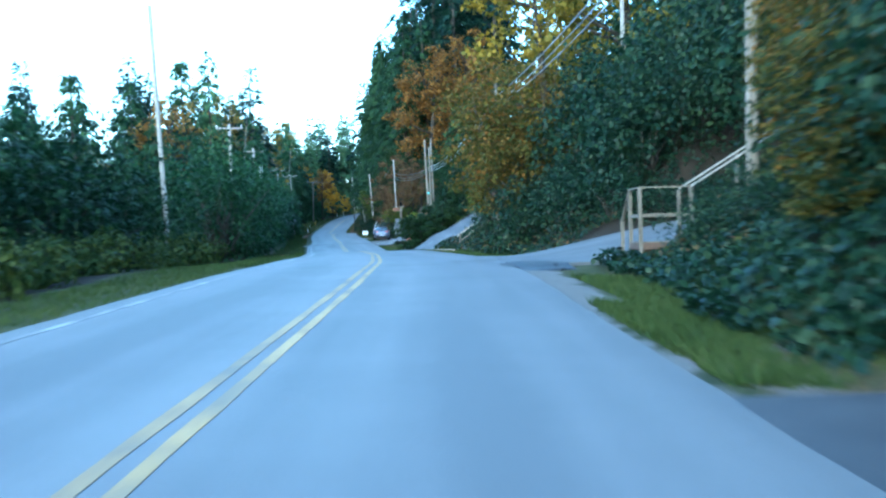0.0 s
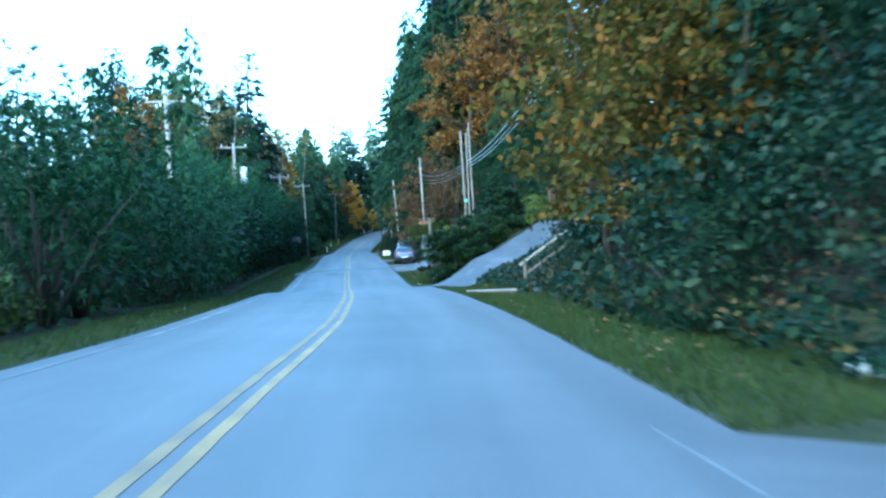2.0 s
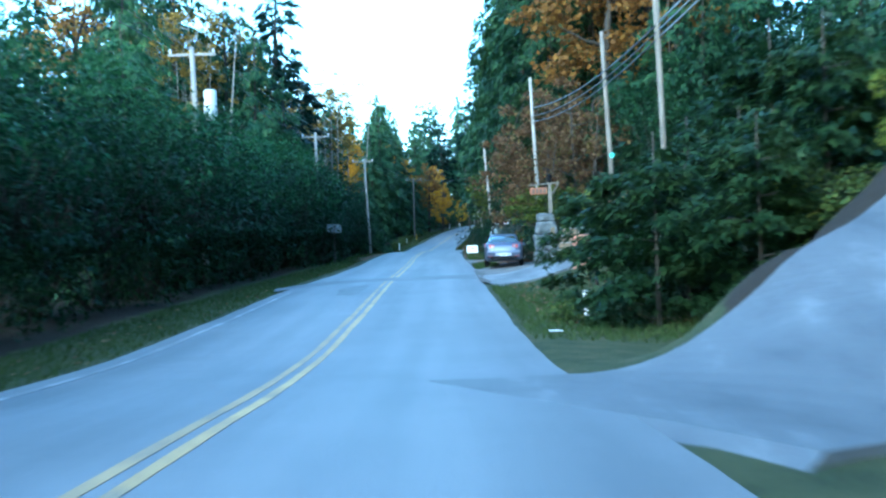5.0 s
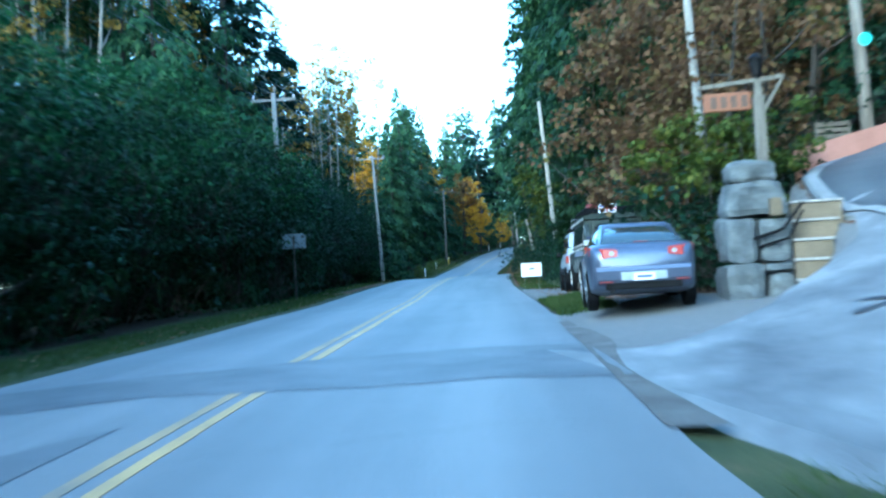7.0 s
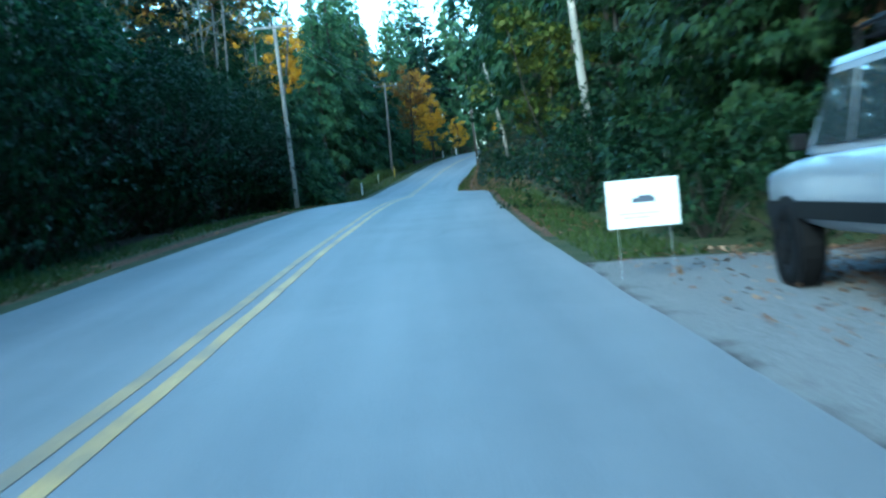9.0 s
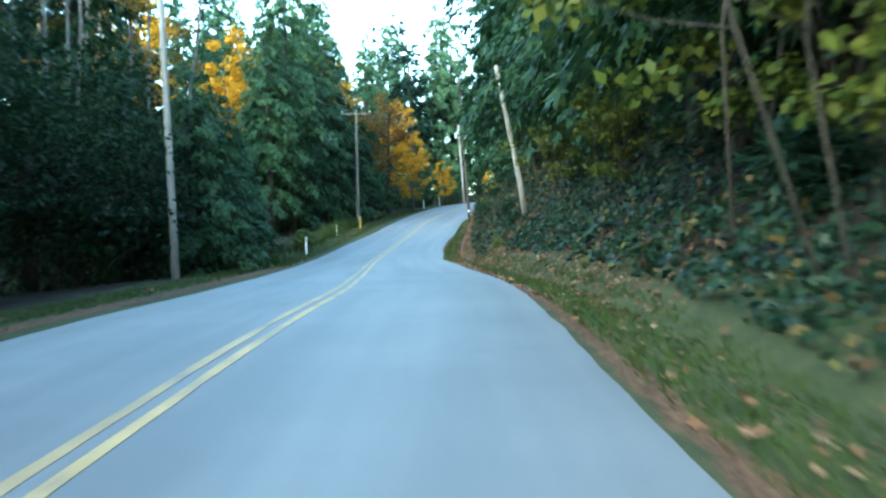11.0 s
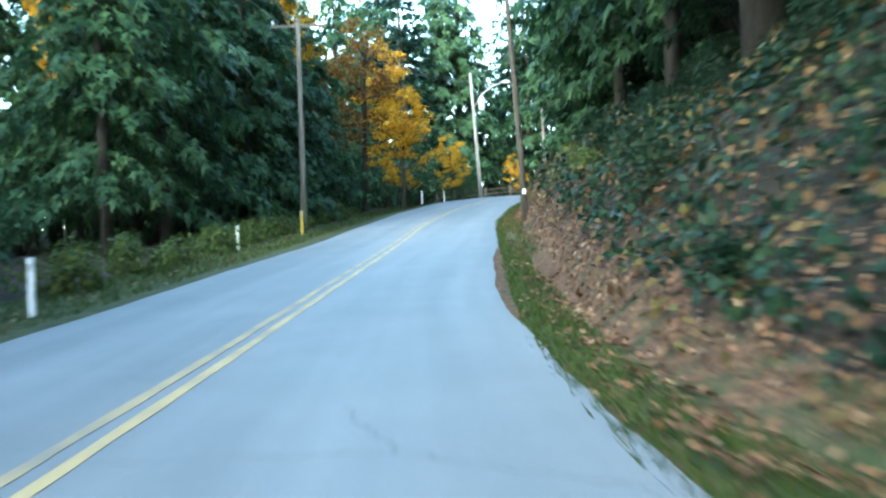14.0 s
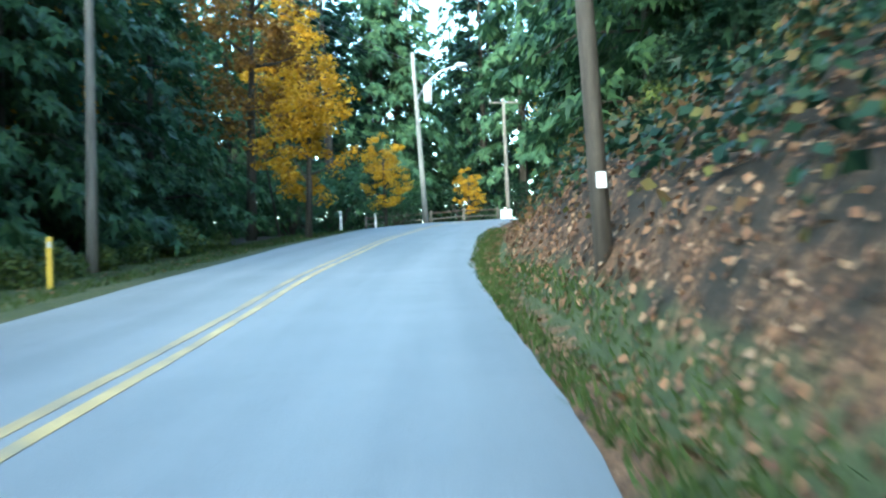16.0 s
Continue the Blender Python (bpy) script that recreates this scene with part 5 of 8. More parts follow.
for x, y, kind, s in ((9.5, 80, "maple_yellow_green", 1.35), (15, 76, "maple_yellow_green", 1.4), (13, 92, "maple_yellow_green", 0.9), (4.9, 62.4, "maple_turning", 1.05), (5.4, 57.0, "maple_turning", 0.95), (6.4, 59.5, "laurel", 1.2), (5.2, 54.2, "laurel", 1.1), (4.6, 51.5, "laurel", 0.9), (4.3, 66.4, "laurel", 0.8), (8.6, 49, "ivy_mass", 0.85), (11.5, 53, "ivy_mass", 1.1), (13.2, 50.2, "ivy_mass", 1.1), (10.5, 59, "ivy_mass", 1.05), (15, 55, "ivy_mass", 1.3), (18, 50, "ivy_mass", 1.4), (8.4, 54.5, "ivy_mass", 0.9), (11.0, 47.6, "ivy_mass", 0.75), (20, 56, "ivy_mass", 1.6), (14, 62, "ivy_mass", 1.3),
                      (12, 48, "laurel", 1.5), (9.5, 46.5, "laurel", 1.3), (14, 52, "laurel", 1.6), (0.8, 147.5, "maple_orange", 1.35), (6, 145, "maple_orange", 1.35), (0.5, 160, "maple_orange", 1.0), (-1.5, 141, "maple_russet", 0.85), (-0.6, 134, "maple_russet", 0.72),
                      (-3.2, 147, "maple_russet", 0.95), (-2.6, 144.2, "cypress_column", 1.0), (-3.2, 147.2, "cypress_column", 0.95), (-4.5, 149.7, "cypress_column", 1.0), (-5.0, 152.4, "cypress_column", 0.85), (-5.4, 156.5, "cypress_column", 0.9), (-4.2, 153.8, "cypress_column", 1.1), (-1.6, 141.5, "cypress_column", 0.95), (-2.2, 146, "cypress_column", 1.05), (-4.9, 150.8, "cypress_column", 1.05), (-3.9, 148.6, "cypress_column", 0.95), (-5.2, 154, "cypress_column", 0.9), (-2.4, 136.5, "hedge", 0.8), (-1.6, 131.3, "hedge_c", 0.75),
                      (-6.2, 163, "cypress_column", 0.75), (-7.5, 158.6, "hedge_c", 0.5), (-7.5, 160.6, "hedge_c", 0.66), (-5.3, 147.4, "hedge_c", 0.42), (-6.1, 149.6, "hedge_c", 0.46), (-4.2, 146.2, "hedge_c", 0.5), (-3.2, 144.4, "hedge_c", 0.5), (-2.6, 157, "cedar", 0.6), (-7.3, 166.5, "vine_maple", 0.9), (-5.2, 160.5, "cypress_column", 0.8), (-6.3, 165, "cypress_column", 0.8), (-7.4, 169, "vine_maple", 1.0), (-8.0, 174, "vine_maple", 1.2), (-8.2, 190, "vine_maple", 0.8), (-9.2, 196.5, "vine_maple", 0.75), (-9.6, 201, "vine_maple", 0.65), (-8.6, 186, "vine_maple", 0.7), (-4.4, 183, "cedar", 0.65), (-3.8, 174, "cedar", 0.7), (4.4, 101, "laurel", 1.35), (2.6, 104, "laurel", 1.2),
                      (1.2, 101.5, "laurel", 1.1), (6.6, 103, "hedge", 0.75), (8.6, 100.6, "red_shrub", 0.9), (3.5, 98.5, "shrub", 0.9), (1.5, 104.6, "spruce_shrub", 1.0), (3.9, 99.9, "spruce_shrub", 1.05), (-1.0, 103.6, "spruce_shrub", 0.74), (0.9, 100.2, "spruce_shrub", 0.72), (-1.9, 99.7, "brush", 0.5), (8.0, 82.5, "hedge_b", 0.7), (-0.9, 98.9, "fern", 0.7), (0.1, 98.8, "spruce_shrub", 0.85), (2.0, 97.6, "spruce_shrub", 0.8), (0.6, 107.6, "brush", 0.8), (0.1, 105.0, "brush", 0.7), (5.0, 97.2, "lime", 0.9), (4.3, 107.5, "spruce_shrub", 1.3), (2.4, 101.8, "spruce_shrub", 0.9), (15, 61, "red_shrub", 1.5),
                      (-2.0, 128.4, "vine_maple", 0.7), (-3.1, 128.9, "vine_maple", 0.75), (-3.5, 130.6, "maple_russet", 0.62), (-2.7, 128.9, "laurel", 0.95), (9, 112, "laurel", 1.6), (11.5, 120, "laurel", 1.8), (8, 119, "hedge", 0.8), (12, 126, "hedge", 0.9), (9, 131, "hedge", 1.1), (11, 136, "hedge_b", 1.2), (8.5, 141, "hedge_c", 1.3), (13, 129, "cedar", 0.7), (16, 134, "cedar", 0.8), (10, 146, "cedar", 0.8), (15, 124, "cedar", 0.75), (18, 127, "fir", 0.8), (3.2, 133.6, "hedge", 0.9), (6.4, 135.6, "hedge_b", 1.1), (9.2, 134.4, "hedge_c", 1.2), (12.5, 133, "hedge", 1.2), (1.6, 135.4, "young_cedar", 0.75), (5, 140, "young_cedar", 1.1), (9, 139, "young_cedar", 1.2), (13.5, 137.5, "young_cedar", 1.3), (16, 131, "young_cedar", 1.1), (19, 126, "young_cedar", 1.2), (4.6, 119.6, "ivy_mass", 0.55), (6.6, 122, "ivy_mass", 0.65), (8.8, 124.5, "ivy_mass", 0.75), (3.4, 117.4, "ivy_mass", 0.4), (6.0, 116.5, "ivy_mass", 0.6), (9.5, 118, "ivy_mass", 0.9), (24, 100, "cedar", 1.1), (25, 108, "cedar_b", 1.1), (24, 117, "cedar", 1.1), (18, 119, "fir", 1.0), (13, 120, "cedar", 0.9), (30, 112, "fir", 1.2), (22, 92, "cedar", 1.0), (18, 86, "cedar_b", 0.9), (5.5, 137, "hedge", 1.1), (4, 143, "hedge_b", 1.2), (6, 134.4, "cedar", 0.55), (12.3, 66, "juniper", 1.25), (8.2, 46.8, "laurel", 1.1), (15.5, 34, "laurel", 1.2), (14.5, 49.5, "laurel", 1.6), (19.5, 37, "hedge", 0.9), (7.0, 47.4, "ivy_mass", 0.5), (9.3, 43.6, "laurel", 0.62), (11.2, 44.7, "laurel", 0.66), (13.0, 45.8, "laurel", 0.70), (14.8, 46.9, "laurel", 0.75), (16.5, 47.9, "laurel", 0.80), (18.2, 48.9, "laurel", 0.85), (20.0, 50.0, "laurel", 0.90), (21.8, 51.0, "laurel", 1.00), (18.6, 53.4, "hedge_c", 0.7), (15.6, 51.6, "hedge_c", 0.6), (24, 57, "hedge_c", 1.0), (10.4, 50.5, "ivy_mass", 0.7), (17, 52.5, "ivy_mass", 1.0), (21, 52, "ivy_mass", 1.1), (24, 54, "ivy_mass", 1.3), (22, 60, "ivy_mass", 1.5), (3.0, 130.6, "hedge_c", 0.6), (5.0, 132.0, "hedge_c", 0.75), (7.2, 132.6, "hedge_c", 0.8), (2.2, 132.2, "laurel", 0.8), (4.2, 134.6, "ivy_mass", 0.7)):
    plant(kind, x, y, s)
for x, y, kind, s in ((7.6, 72.5, "laurel", 1.0), (9.2, 75, "laurel", 1.3), (8.2, 78.5, "laurel", 1.0), (10.5, 82, "hedge", 0.7), (12, 86, "hedge_c", 0.8), (9.4, 87.6, "laurel", 0.8), (11.5, 91, "laurel", 1.2), (7.2, 67.5, "laurel", 0.9), (8.8, 65.6, "shrub", 1.1), (10.4, 70, "hedge_c", 0.7), (12.5, 78, "cedar", 0.5)):
    plant(kind, x, y, s)
for y in np.arange(205, 292, 3.6):  # low growth under the trees above the right-hand bank
    x, yy = on_road(y, 10.2 + rng.uniform(-0.8, 1.6))
    plant(("hedge_c", "ivy_mass", "laurel", "hedge_b")[int(rng.integers(4))], x, yy, rng.uniform(0.6, 0.9))
for y in np.arange(208, 284, 6.2):
    x, yy = on_road(y, 9.9 + rng.uniform(-0.5, 0.9))
    if 230 < yy < 248:
        continue
    plant("young_cedar", x, yy, rng.uniform(0.75, 1.05))
for y in np.arange(4, 23, 2.4):  # overgrown bank before the first stairs
    x, yy = on_road(y, 9.2 + rng.uniform(-0.5, 0.8))
    plant("laurel", x, yy, rng.uniform(0.8, 1.2))
for y in np.arange(16, 62, 2.8):
    x, yy = on_road(y, -8.6 + rng.uniform(-1, 0.6))
    plant("brush", x, yy, rng.uniform(0.8, 1.4))
plant("maple_russet", -10.6, 27.5, 0.22)
for x, y, kind, s in ((-28.5, 149, "cedar", 1.32), (-51, 192, "fir_b", 1.65), (-46, 188, "fir_b", 1.4)):
    plant(kind, x, y, s)
plant("maple_turning", 11.2, 22, 0.8)
plant("maple_turning", 9.8, 14, 0.7)
for y in np.arange(150, 204, 3.4):
    x, yy = on_road(y, 8.6 + rng.uniform(-0.7, 0.9))
    plant(("laurel", "fern", "laurel", "hedge_c")[int(rng.integers(4))], x, yy, rng.uniform(0.6, 0.95))
for y in np.arange(200, 262, 1.5):  # clumps among the fallen leaves
    x, yy = on_road(y, 5.4 + rng.uniform(-0.4, 3.6))
    plant(("fern", "laurel", "fern", "brush")[int(rng.integers(4))], x, yy, rng.uniform(0.25, 0.55))
for y in np.arange(152, 290, 4.0):
    x, yy = on_road(y, 6.6 + rng.uniform(-0.6, 2.6))
    plant("fern", x, yy, rng.uniform(0.6, 1.1))
for y in np.arange(44, 80, 3.0):
    if y > 62:
        continue
    x, yy = on_road(y, 8.3 + rng.uniform(-0.4, 0.8))
    plant("laurel", x, yy, rng.uniform(0.6, 0.9))
for y in np.arange(9.6, 28, 1.7):  # steep ivy wall
    x, yy = on_road(y, 6.5 + 0.035 * (y - 10) + rng.uniform(-0.2, 0.3))
    plant("ivy_mass", x, yy, rng.uniform(0.36, 0.46) * (1.0 if y < 18 else 0.5))
    if y > 18:
        continue  # low growth at the foot of the stairs
    x, yy = on_road(y + 0.8, 8.3 + rng.uniform(-0.3, 0.4))
    plant("ivy_mass", x, yy, rng.uniform(0.6, 0.78))
for x, y, s in ((5.5, 16.2, 0.30), (6.4, 18.6, 0.36), (6.6, 13.8, 0.42), (7.6, 21.5, 0.45), (8.2, 16.6, 0.55)):
    plant("maple_turning", x, y, s)
for x, y, s in ((11.6, 32.4, 0.42), (13.6, 33.8, 0.5), (16.4, 35.3, 0.55), (19, 37.0, 0.6), (22, 39, 0.7), (14.6, 32.0, 0.55), (17.5, 33.3, 0.7), (20.5, 35, 0.8), (12.6, 30.4, 0.4)):
    plant("ivy_mass", x, y, s)
for y, off in ((11.5, 8.4), (13.2, 7.4), (14.8, 7.0), (16.4, 6.9), (18.2, 7.2)):  # ivy wall beside the apron
    x, yy = on_road(y, off)
    plant("laurel", x, yy, rng.uniform(0.75, 0.95))
for x, y, kind, s in ((23, 50.5, "laurel", 1.0), (25.2, 48.4, "ivy_mass", 0.6), (25.5, 52, "ivy_mass", 0.8), (27.5, 46.5, "ivy_mass", 0.7), (28, 50, "ivy_mass", 0.9), (30, 54, "ivy_mass", 1.1), (22.5, 53.5, "ivy_mass", 0.8)):  # past the end of the first drive
    plant(kind, x, y, s)
# -- distant woods behind everything
for a in np.arange(-1.1, 1.2, 0.055):
    for rad in (150, 190):
        x, y = -20 + math.sin(a) * rad * 1.1 + rng.uniform(-6, 6), 250 + math.cos(a) * rad + rng.uniform(-6, 6)
        plant("far_fir", x, y, rng.uniform(0.9, 1.3))
for y in np.arange(-40, 150, 9):  # along the far left
    plant("far_fir", -75 + rng.uniform(-8, 8), y, rng.uniform(0.6, 0.95))


def scatter(count, y0, y1, d0, d1, side, seed, rel=1.0):
    """Random places on the ground beside the road: d from the road's edge."""
    g = np.random.default_rng(seed)
    yv = g.uniform(y0, y1, count)
    d = d0 + (d1 - d0) * g.random(count) ** rel
    k = np.searchsorted(LINE[:150 + 900, 1], yv).clip(1, len(LINE) - 2)
    off = side * (HALF + d)
    x = LINE[k, 0] + TANGENT[k, 1] * off
    yy = LINE[k, 1] - TANGENT[k, 0] * off + g.uniform(-0.25, 0.25, count)
    return x, yy, d, g


def clear_of_drives(x, y, margin=0.2):
    ok = np.ones(len(x), bool)
    for line, w in DRIVE_LINES.values():
        d2 = ((x[:, None] - line[None, :, 0]) ** 2 + (y[:, None] - line[None, :, 1]) ** 2).min(1)
        ok &= np.sqrt(d2) > w / 2 + margin
    return ok


def cover(name, spots, leaf, size, label, lift=0.06, tilt=0.55, category="ground cover"):
    quads = []
    for count, y0, y1, d0, d1, side, seed in spots:
        x, y, d, g = scatter(count, y0, y1, d0, d1, side, seed)
        ok = clear_of_drives(x, y)
        x, y = x[ok], y[ok]
        z = ground_z(x, y)
        zx, zy = ground_z(x + 0.2, y), ground_z(x, y + 0.2)
        nrm = np.stack([-(zx - z) / 0.2, -(zy - z) / 0.2, np.ones(len(x))], 1)
        nrm = unit(nrm) + g.normal(0, tilt, (len(x), 3))
        lump = np.array([noise.noise(Vector((a * 0.8, b * 0.8, 5))) for a, b in zip(x, y)])
        base = np.stack([x, y, z + lift + g.random(len(x)) * lift * 2 + np.maximum(lump, 0) * lift * 5], 1)
        quads.append(blades(base, nrm, size * g.uniform(0.5, 1.25, len(x)), g))
    return tagged(put(name, soup(name, np.concatenate(quads), leaf)), label, category, kind="stuff")


cover("ivy", [(7000, 2, 14, 1.5, 7.5, 1, 1), (9000, 11.5, 18, 1.2, 7.5, 1, 45), (13000, 17, 29.4, 1.9, 8.5, 1, 17), (17000, 43, 80, 2.0, 8.5, 1, 2), (9000, 41, 60, 6.5, 22, 1, 47), (29000, 150, 199, 1.7, 8.0, 1, 3), (12500, 202, 264, 1.1, 4.5, 1, 4), (19000, 204, 268, 2.8, 8.5, 1, 41), (2500, 98, 112, 5, 9, 1, 5)], IVY_LEAF, 0.17, "green ivy and brambles covering the bank", 0.10)
cover("bramble", [(700, 2, 18, 4.0, 7.0, 1, 6), (800, 17, 29.4, 2.8, 7.5, 1, 18), (1500, 43, 78, 2.0, 6.0, 1, 7), (4000, 158, 260, 1.5, 6.0, 1, 8), (6000, 204, 262, 0.8, 8.0, 1, 42)], RUSSET_LEAF, 0.15, "russet bramble leaves through the ivy", 0.12)
cover("leaf_litter", [(3500, 172, 206, 0.9, 2.6, 1, 9), (1500, 176, 262, 0.0, 0.3, 1, 46), (11500, 198, 270, 0.3, 2.0, 1, 10), (5500, 198, 270, 1.8, 5.0, 1, 19), (2500, 204, 268, 3.6, 8.5, 1, 43), (900, 198, 285, -0.3, 0.8, 1, 44), (700, 150, 200, 0.2, 1.4, 1, 12), (350, 44, 78, 0.3, 2.0, 1, 13), (900, 98, 112, 0.8, 4.5, 1, 14), (600, 60, 210, 0.2, 2.2, -1, 15), (500, 205, 270, 0.2, 2.0, -1, 16)],
      LITTER, 0.1, "fallen brown and tan maple leaves", 0.02, 0.3)


cover("gravel_leaves", [(2600, 129, 147, 1.6, 4.6, 1, 11), (900, 129, 147, 0.5, 3.0, 1, 61), (1100, 127.5, 133.5, 1.2, 3.4, 1, 62)], LITTER, 0.075, "small dry leaves strewn over the gravel", 0.012, 0.25)


def grass(name, spots, label):
    tris = []
    for count, y0, y1, d0, d1, side, seed in spots:
        x, y, d, g = scatter(count, y0, y1, d0, d1, side, seed)
        ok = clear_of_drives(x, y, 0.0)
        x, y = x[ok], y[ok]
        n = len(x)
        base = np.stack([x, y, ground_z(x, y) - 0.01], 1)
        a = g.uniform(0, 6.28, n)
        s = np.stack([np.cos(a), np.sin(a), np.zeros(n)], 1) * g.uniform(0.008, 0.02, n)[:, None]
        tip = base + np.stack([g.normal(0, 0.06, n), g.normal(0, 0.06, n), g.uniform(0.05, 0.16, n)], 1)
        tris.append(np.stack([base - s, base + s, tip], 1))
    return tagged(put(name, soup(name, np.concatenate(tris), GRASS)), label, "grass", kind="stuff")


grass("grass", [(7000, 11.5, 19, 0.25, 1.6, 1, 21), (6000, 18, 26, 0.9, 2.4, 1, 31), (30000, 41, 80, 0.15, 3.2, 1, 22), (16000, 95, 112, 0.2, 6.0, 1, 23), (4500, 126.5, 134.5, 0.1, 1.2, 1, 24), (14000, 146, 206, 0.3, 1.6, 1, 25), (15000, 204, 268, -0.28, 0.5, 1, 29),
                (26000, 10, 110, 0.2, 3.0, -1, 26), (13000, 110, 152, 0.2, 2.6, -1, 27), (9000, 150, 212, 0.9, 2.8, -1, 30), (20000, 205, 275, 0.2, 3.2, -1, 28)], "short damp grass on the verges")


# ---------------------------------------------------------------- poles and wires
def cross_arm(parent, z, width, along, lean=0.0, material=WOOD_POLE):
    bm = bmesh.new()
    m = Matrix.Translation((lean, 0, z)) @ Matrix.Rotation(along, 4, "Z")
    box(bm, (-width / 2, -0.06, -0.06), (width / 2, 0.06, 0.06), 0.01, m)
    arm = part("cross_arm", bm, material, parent)
    for x in (-width / 2 + 0.1, 0.0, width / 2 - 0.1):
        bm = bmesh.new()
        tube(bm, [m @ Vector((x, 0, 0.06)), m @ Vector((x, 0, 0.14)), m @ Vector((x, 0, 0.2)), m @ Vector((x, 0, 0.26))], [0.02, 0.055, 0.05, 0.03], 8)
        part("insulator", bm, CERAMIC, arm, "white ceramic insulator", True)
    return arm


def pole(x, y, z, top, label, material=WOOD_POLE, radius=0.14, lean=(0.0, 0.0), arm=0.0, name="utility_pole"):
    ob = thing(name, pose(x, y, z), label, "utility pole", "utility poles")
    h = top - z
    bm = bmesh.new()
    tube(bm, [(lean[0] * f, lean[1] * f, h * f - 0.6 * (f == 0)) for f in (0, 0.25, 0.5, 0.75, 1)], [radius * (1 - 0.35 * f) for f in (0, 0.25, 0.5, 0.75, 1)], 12)
    part("shaft", bm, material, ob, smooth=True)
    if arm:
        cross_arm(ob, h - 0.35, arm, 0.12, lean[0] * 0.97, material)
    return ob


pole(-11.1, 53, gz(-11.1, 53), 11.6, "tall slim bare wooden pole beside the hedge", POLE_PALE, 0.12, (-0.6, 0))
pole(-15.1, 92.5, gz(-15.1, 92.5), 10.6, "wooden utility pole with a cross arm above the hedge", POLE_PALE, 0.17, (-0.3, 0), 2.2)
pB = pole(-18.1, 124, gz(-18.1, 124), 11.4, "wooden utility pole with a cross arm and a transformer", POLE_PALE, 0.17, (-0.4, 0), 2.2)
bm = bmesh.new()
tube(bm, [(0.45, -0.1, 7.6), (0.45, -0.1, 7.75), (0.45, -0.1, 8.85), (0.45, -0.1, 8.95), (0.45, -0.1, 9.0)], [0.2, 0.3, 0.3, 0.27, 0.1], 16)
part("transformer", bm, CERAMIC, pB, "pale grey transformer can", True)
pole(-20.4, 158.2, gz(-20.4, 158.2), 11.5, "wooden utility pole with a cross arm above the hedge", POLE_PALE, 0.17, (-0.12, 0), 2.2)
pole(-22.9, 195, gz(-22.9, 195), 12.95, "slightly leaning pale utility pole with a cross arm", POLE_PALE, 0.15, (-0.6, 1.0), 2.4)
pole(-25.3, 250.5, gz(-25.3, 250.5), 14.9, "grey utility pole with a cross arm among cedars", WOOD_POLE, 0.15, (0.1, 0), 2.6)
pole(4.6, 63.3, gz(4.6, 63.3), 9.2, "grey utility pole overgrown by maples", WOOD_POLE, 0.13, (0.1, 0))
pole(1.15, 106.6, gz(1.15, 106.6), 9.5, "wooden utility pole above the garden hedge", WOOD_POLE, 0.09, (-0.1, 0))
pole(1.5, 109.6, gz(1.5, 109.6), 10.6, "short wooden pole above the garden hedge", WOOD_POLE, 0.09, (-0.25, 0))
pole(-2.75, 129.6, gz(-2.75, 129.6), 10.1, "pale weathered utility pole behind the parked car", POLE_PALE, 0.11, (-0.3, 0))
pole(-7.1, 162.3, gz(-7.1, 162.3), 10.6, "pale leaning pole among yellow maple leaves", POLE_PALE, 0.13, (-0.5, -0.6))
pt = pole(0.95, 131.5, gz(0.95, 131.5), 12.6, "wooden pole with a round teal tag by the driveway", WOOD_POLE, 0.15, (-0.3, 0))
bm = bmesh.new()
disc(bm, 0.14, 0.02, Matrix.Translation((0.0, -0.16, 6.2 - gz(0.95, 131.5))) @ Matrix.Rotation(math.pi / 2, 4, "X"))
part("tag", bm, plain("teal_enamel", (0.12, 0.5, 0.48), 0.4), pt, "round teal tag")
pole(8.35, 29.1, gz(8.35, 29.1), 11.2, "weathered wooden pole beside the garden stairs", WOOD_POLE, 0.17, (0.15, 0))
pole(12.3, 66, gz(12.3, 66), 19.0, "pale pole wrapped in ivy", POLE_PALE, 0.16)
pole(-10.75, 205.2, gz(-10.75, 205.2), 10.3, "leaning weathered pole on the leafy bank", POLE_PALE, 0.13, (-1.1, -2.2))
pd = pole(-14.85, 235.4, gz(-14.85, 235.4), 15.0, "dark wooden utility pole at the bend", POLE_DARK, 0.105, (-0.5, 0))
bm = bmesh.new()
box(bm, (-0.09, -0.135, 5.3 - gz(-14.85, 235.4)), (0.01, -0.12, 5.46 - gz(-14.85, 235.4)), 0.004)
part("number_tag", bm, WHITE, pd, "small white tag")
ps = pole(-18.3, 288.5, gz(-18.3, 288.5), 18.3, "pale utility pole with a street lamp", POLE_PALE, 0.16, (-0.5, 0), name="street_lamp_pole")
bm = bmesh.new()
hz = gz(-18.3, 288.5)
tube(bm, [(-0.4, 0, 15.3 - hz), (0.3, -0.1, 16.4 - hz), (1.2, -0.2, 17.1 - hz), (2.1, -0.3, 17.35 - hz)], 0.05, 8)
la = part("lamp_arm", bm, GREY_METAL, ps, "curved grey metal arm", True)
bm = bmesh.new()
tube(bm, [(2.0, -0.3, 17.35 - hz), (2.2, -0.32, 17.4 - hz), (2.6, -0.36, 17.36 - hz), (2.8, -0.38, 17.3 - hz)], [0.06, 0.14, 0.16, 0.05], 10)
part("lamp_head", bm, GREY_METAL, la, "cobra-head street lamp", True)
bm = bmesh.new()
tube(bm, [(0.35, -0.1, 15.2 - hz), (0.35, -0.1, 15.3 - hz), (0.35, -0.1, 16.2 - hz), (0.35, -0.1, 16.35 - hz)], [0.15, 0.25, 0.25, 0.1], 14)
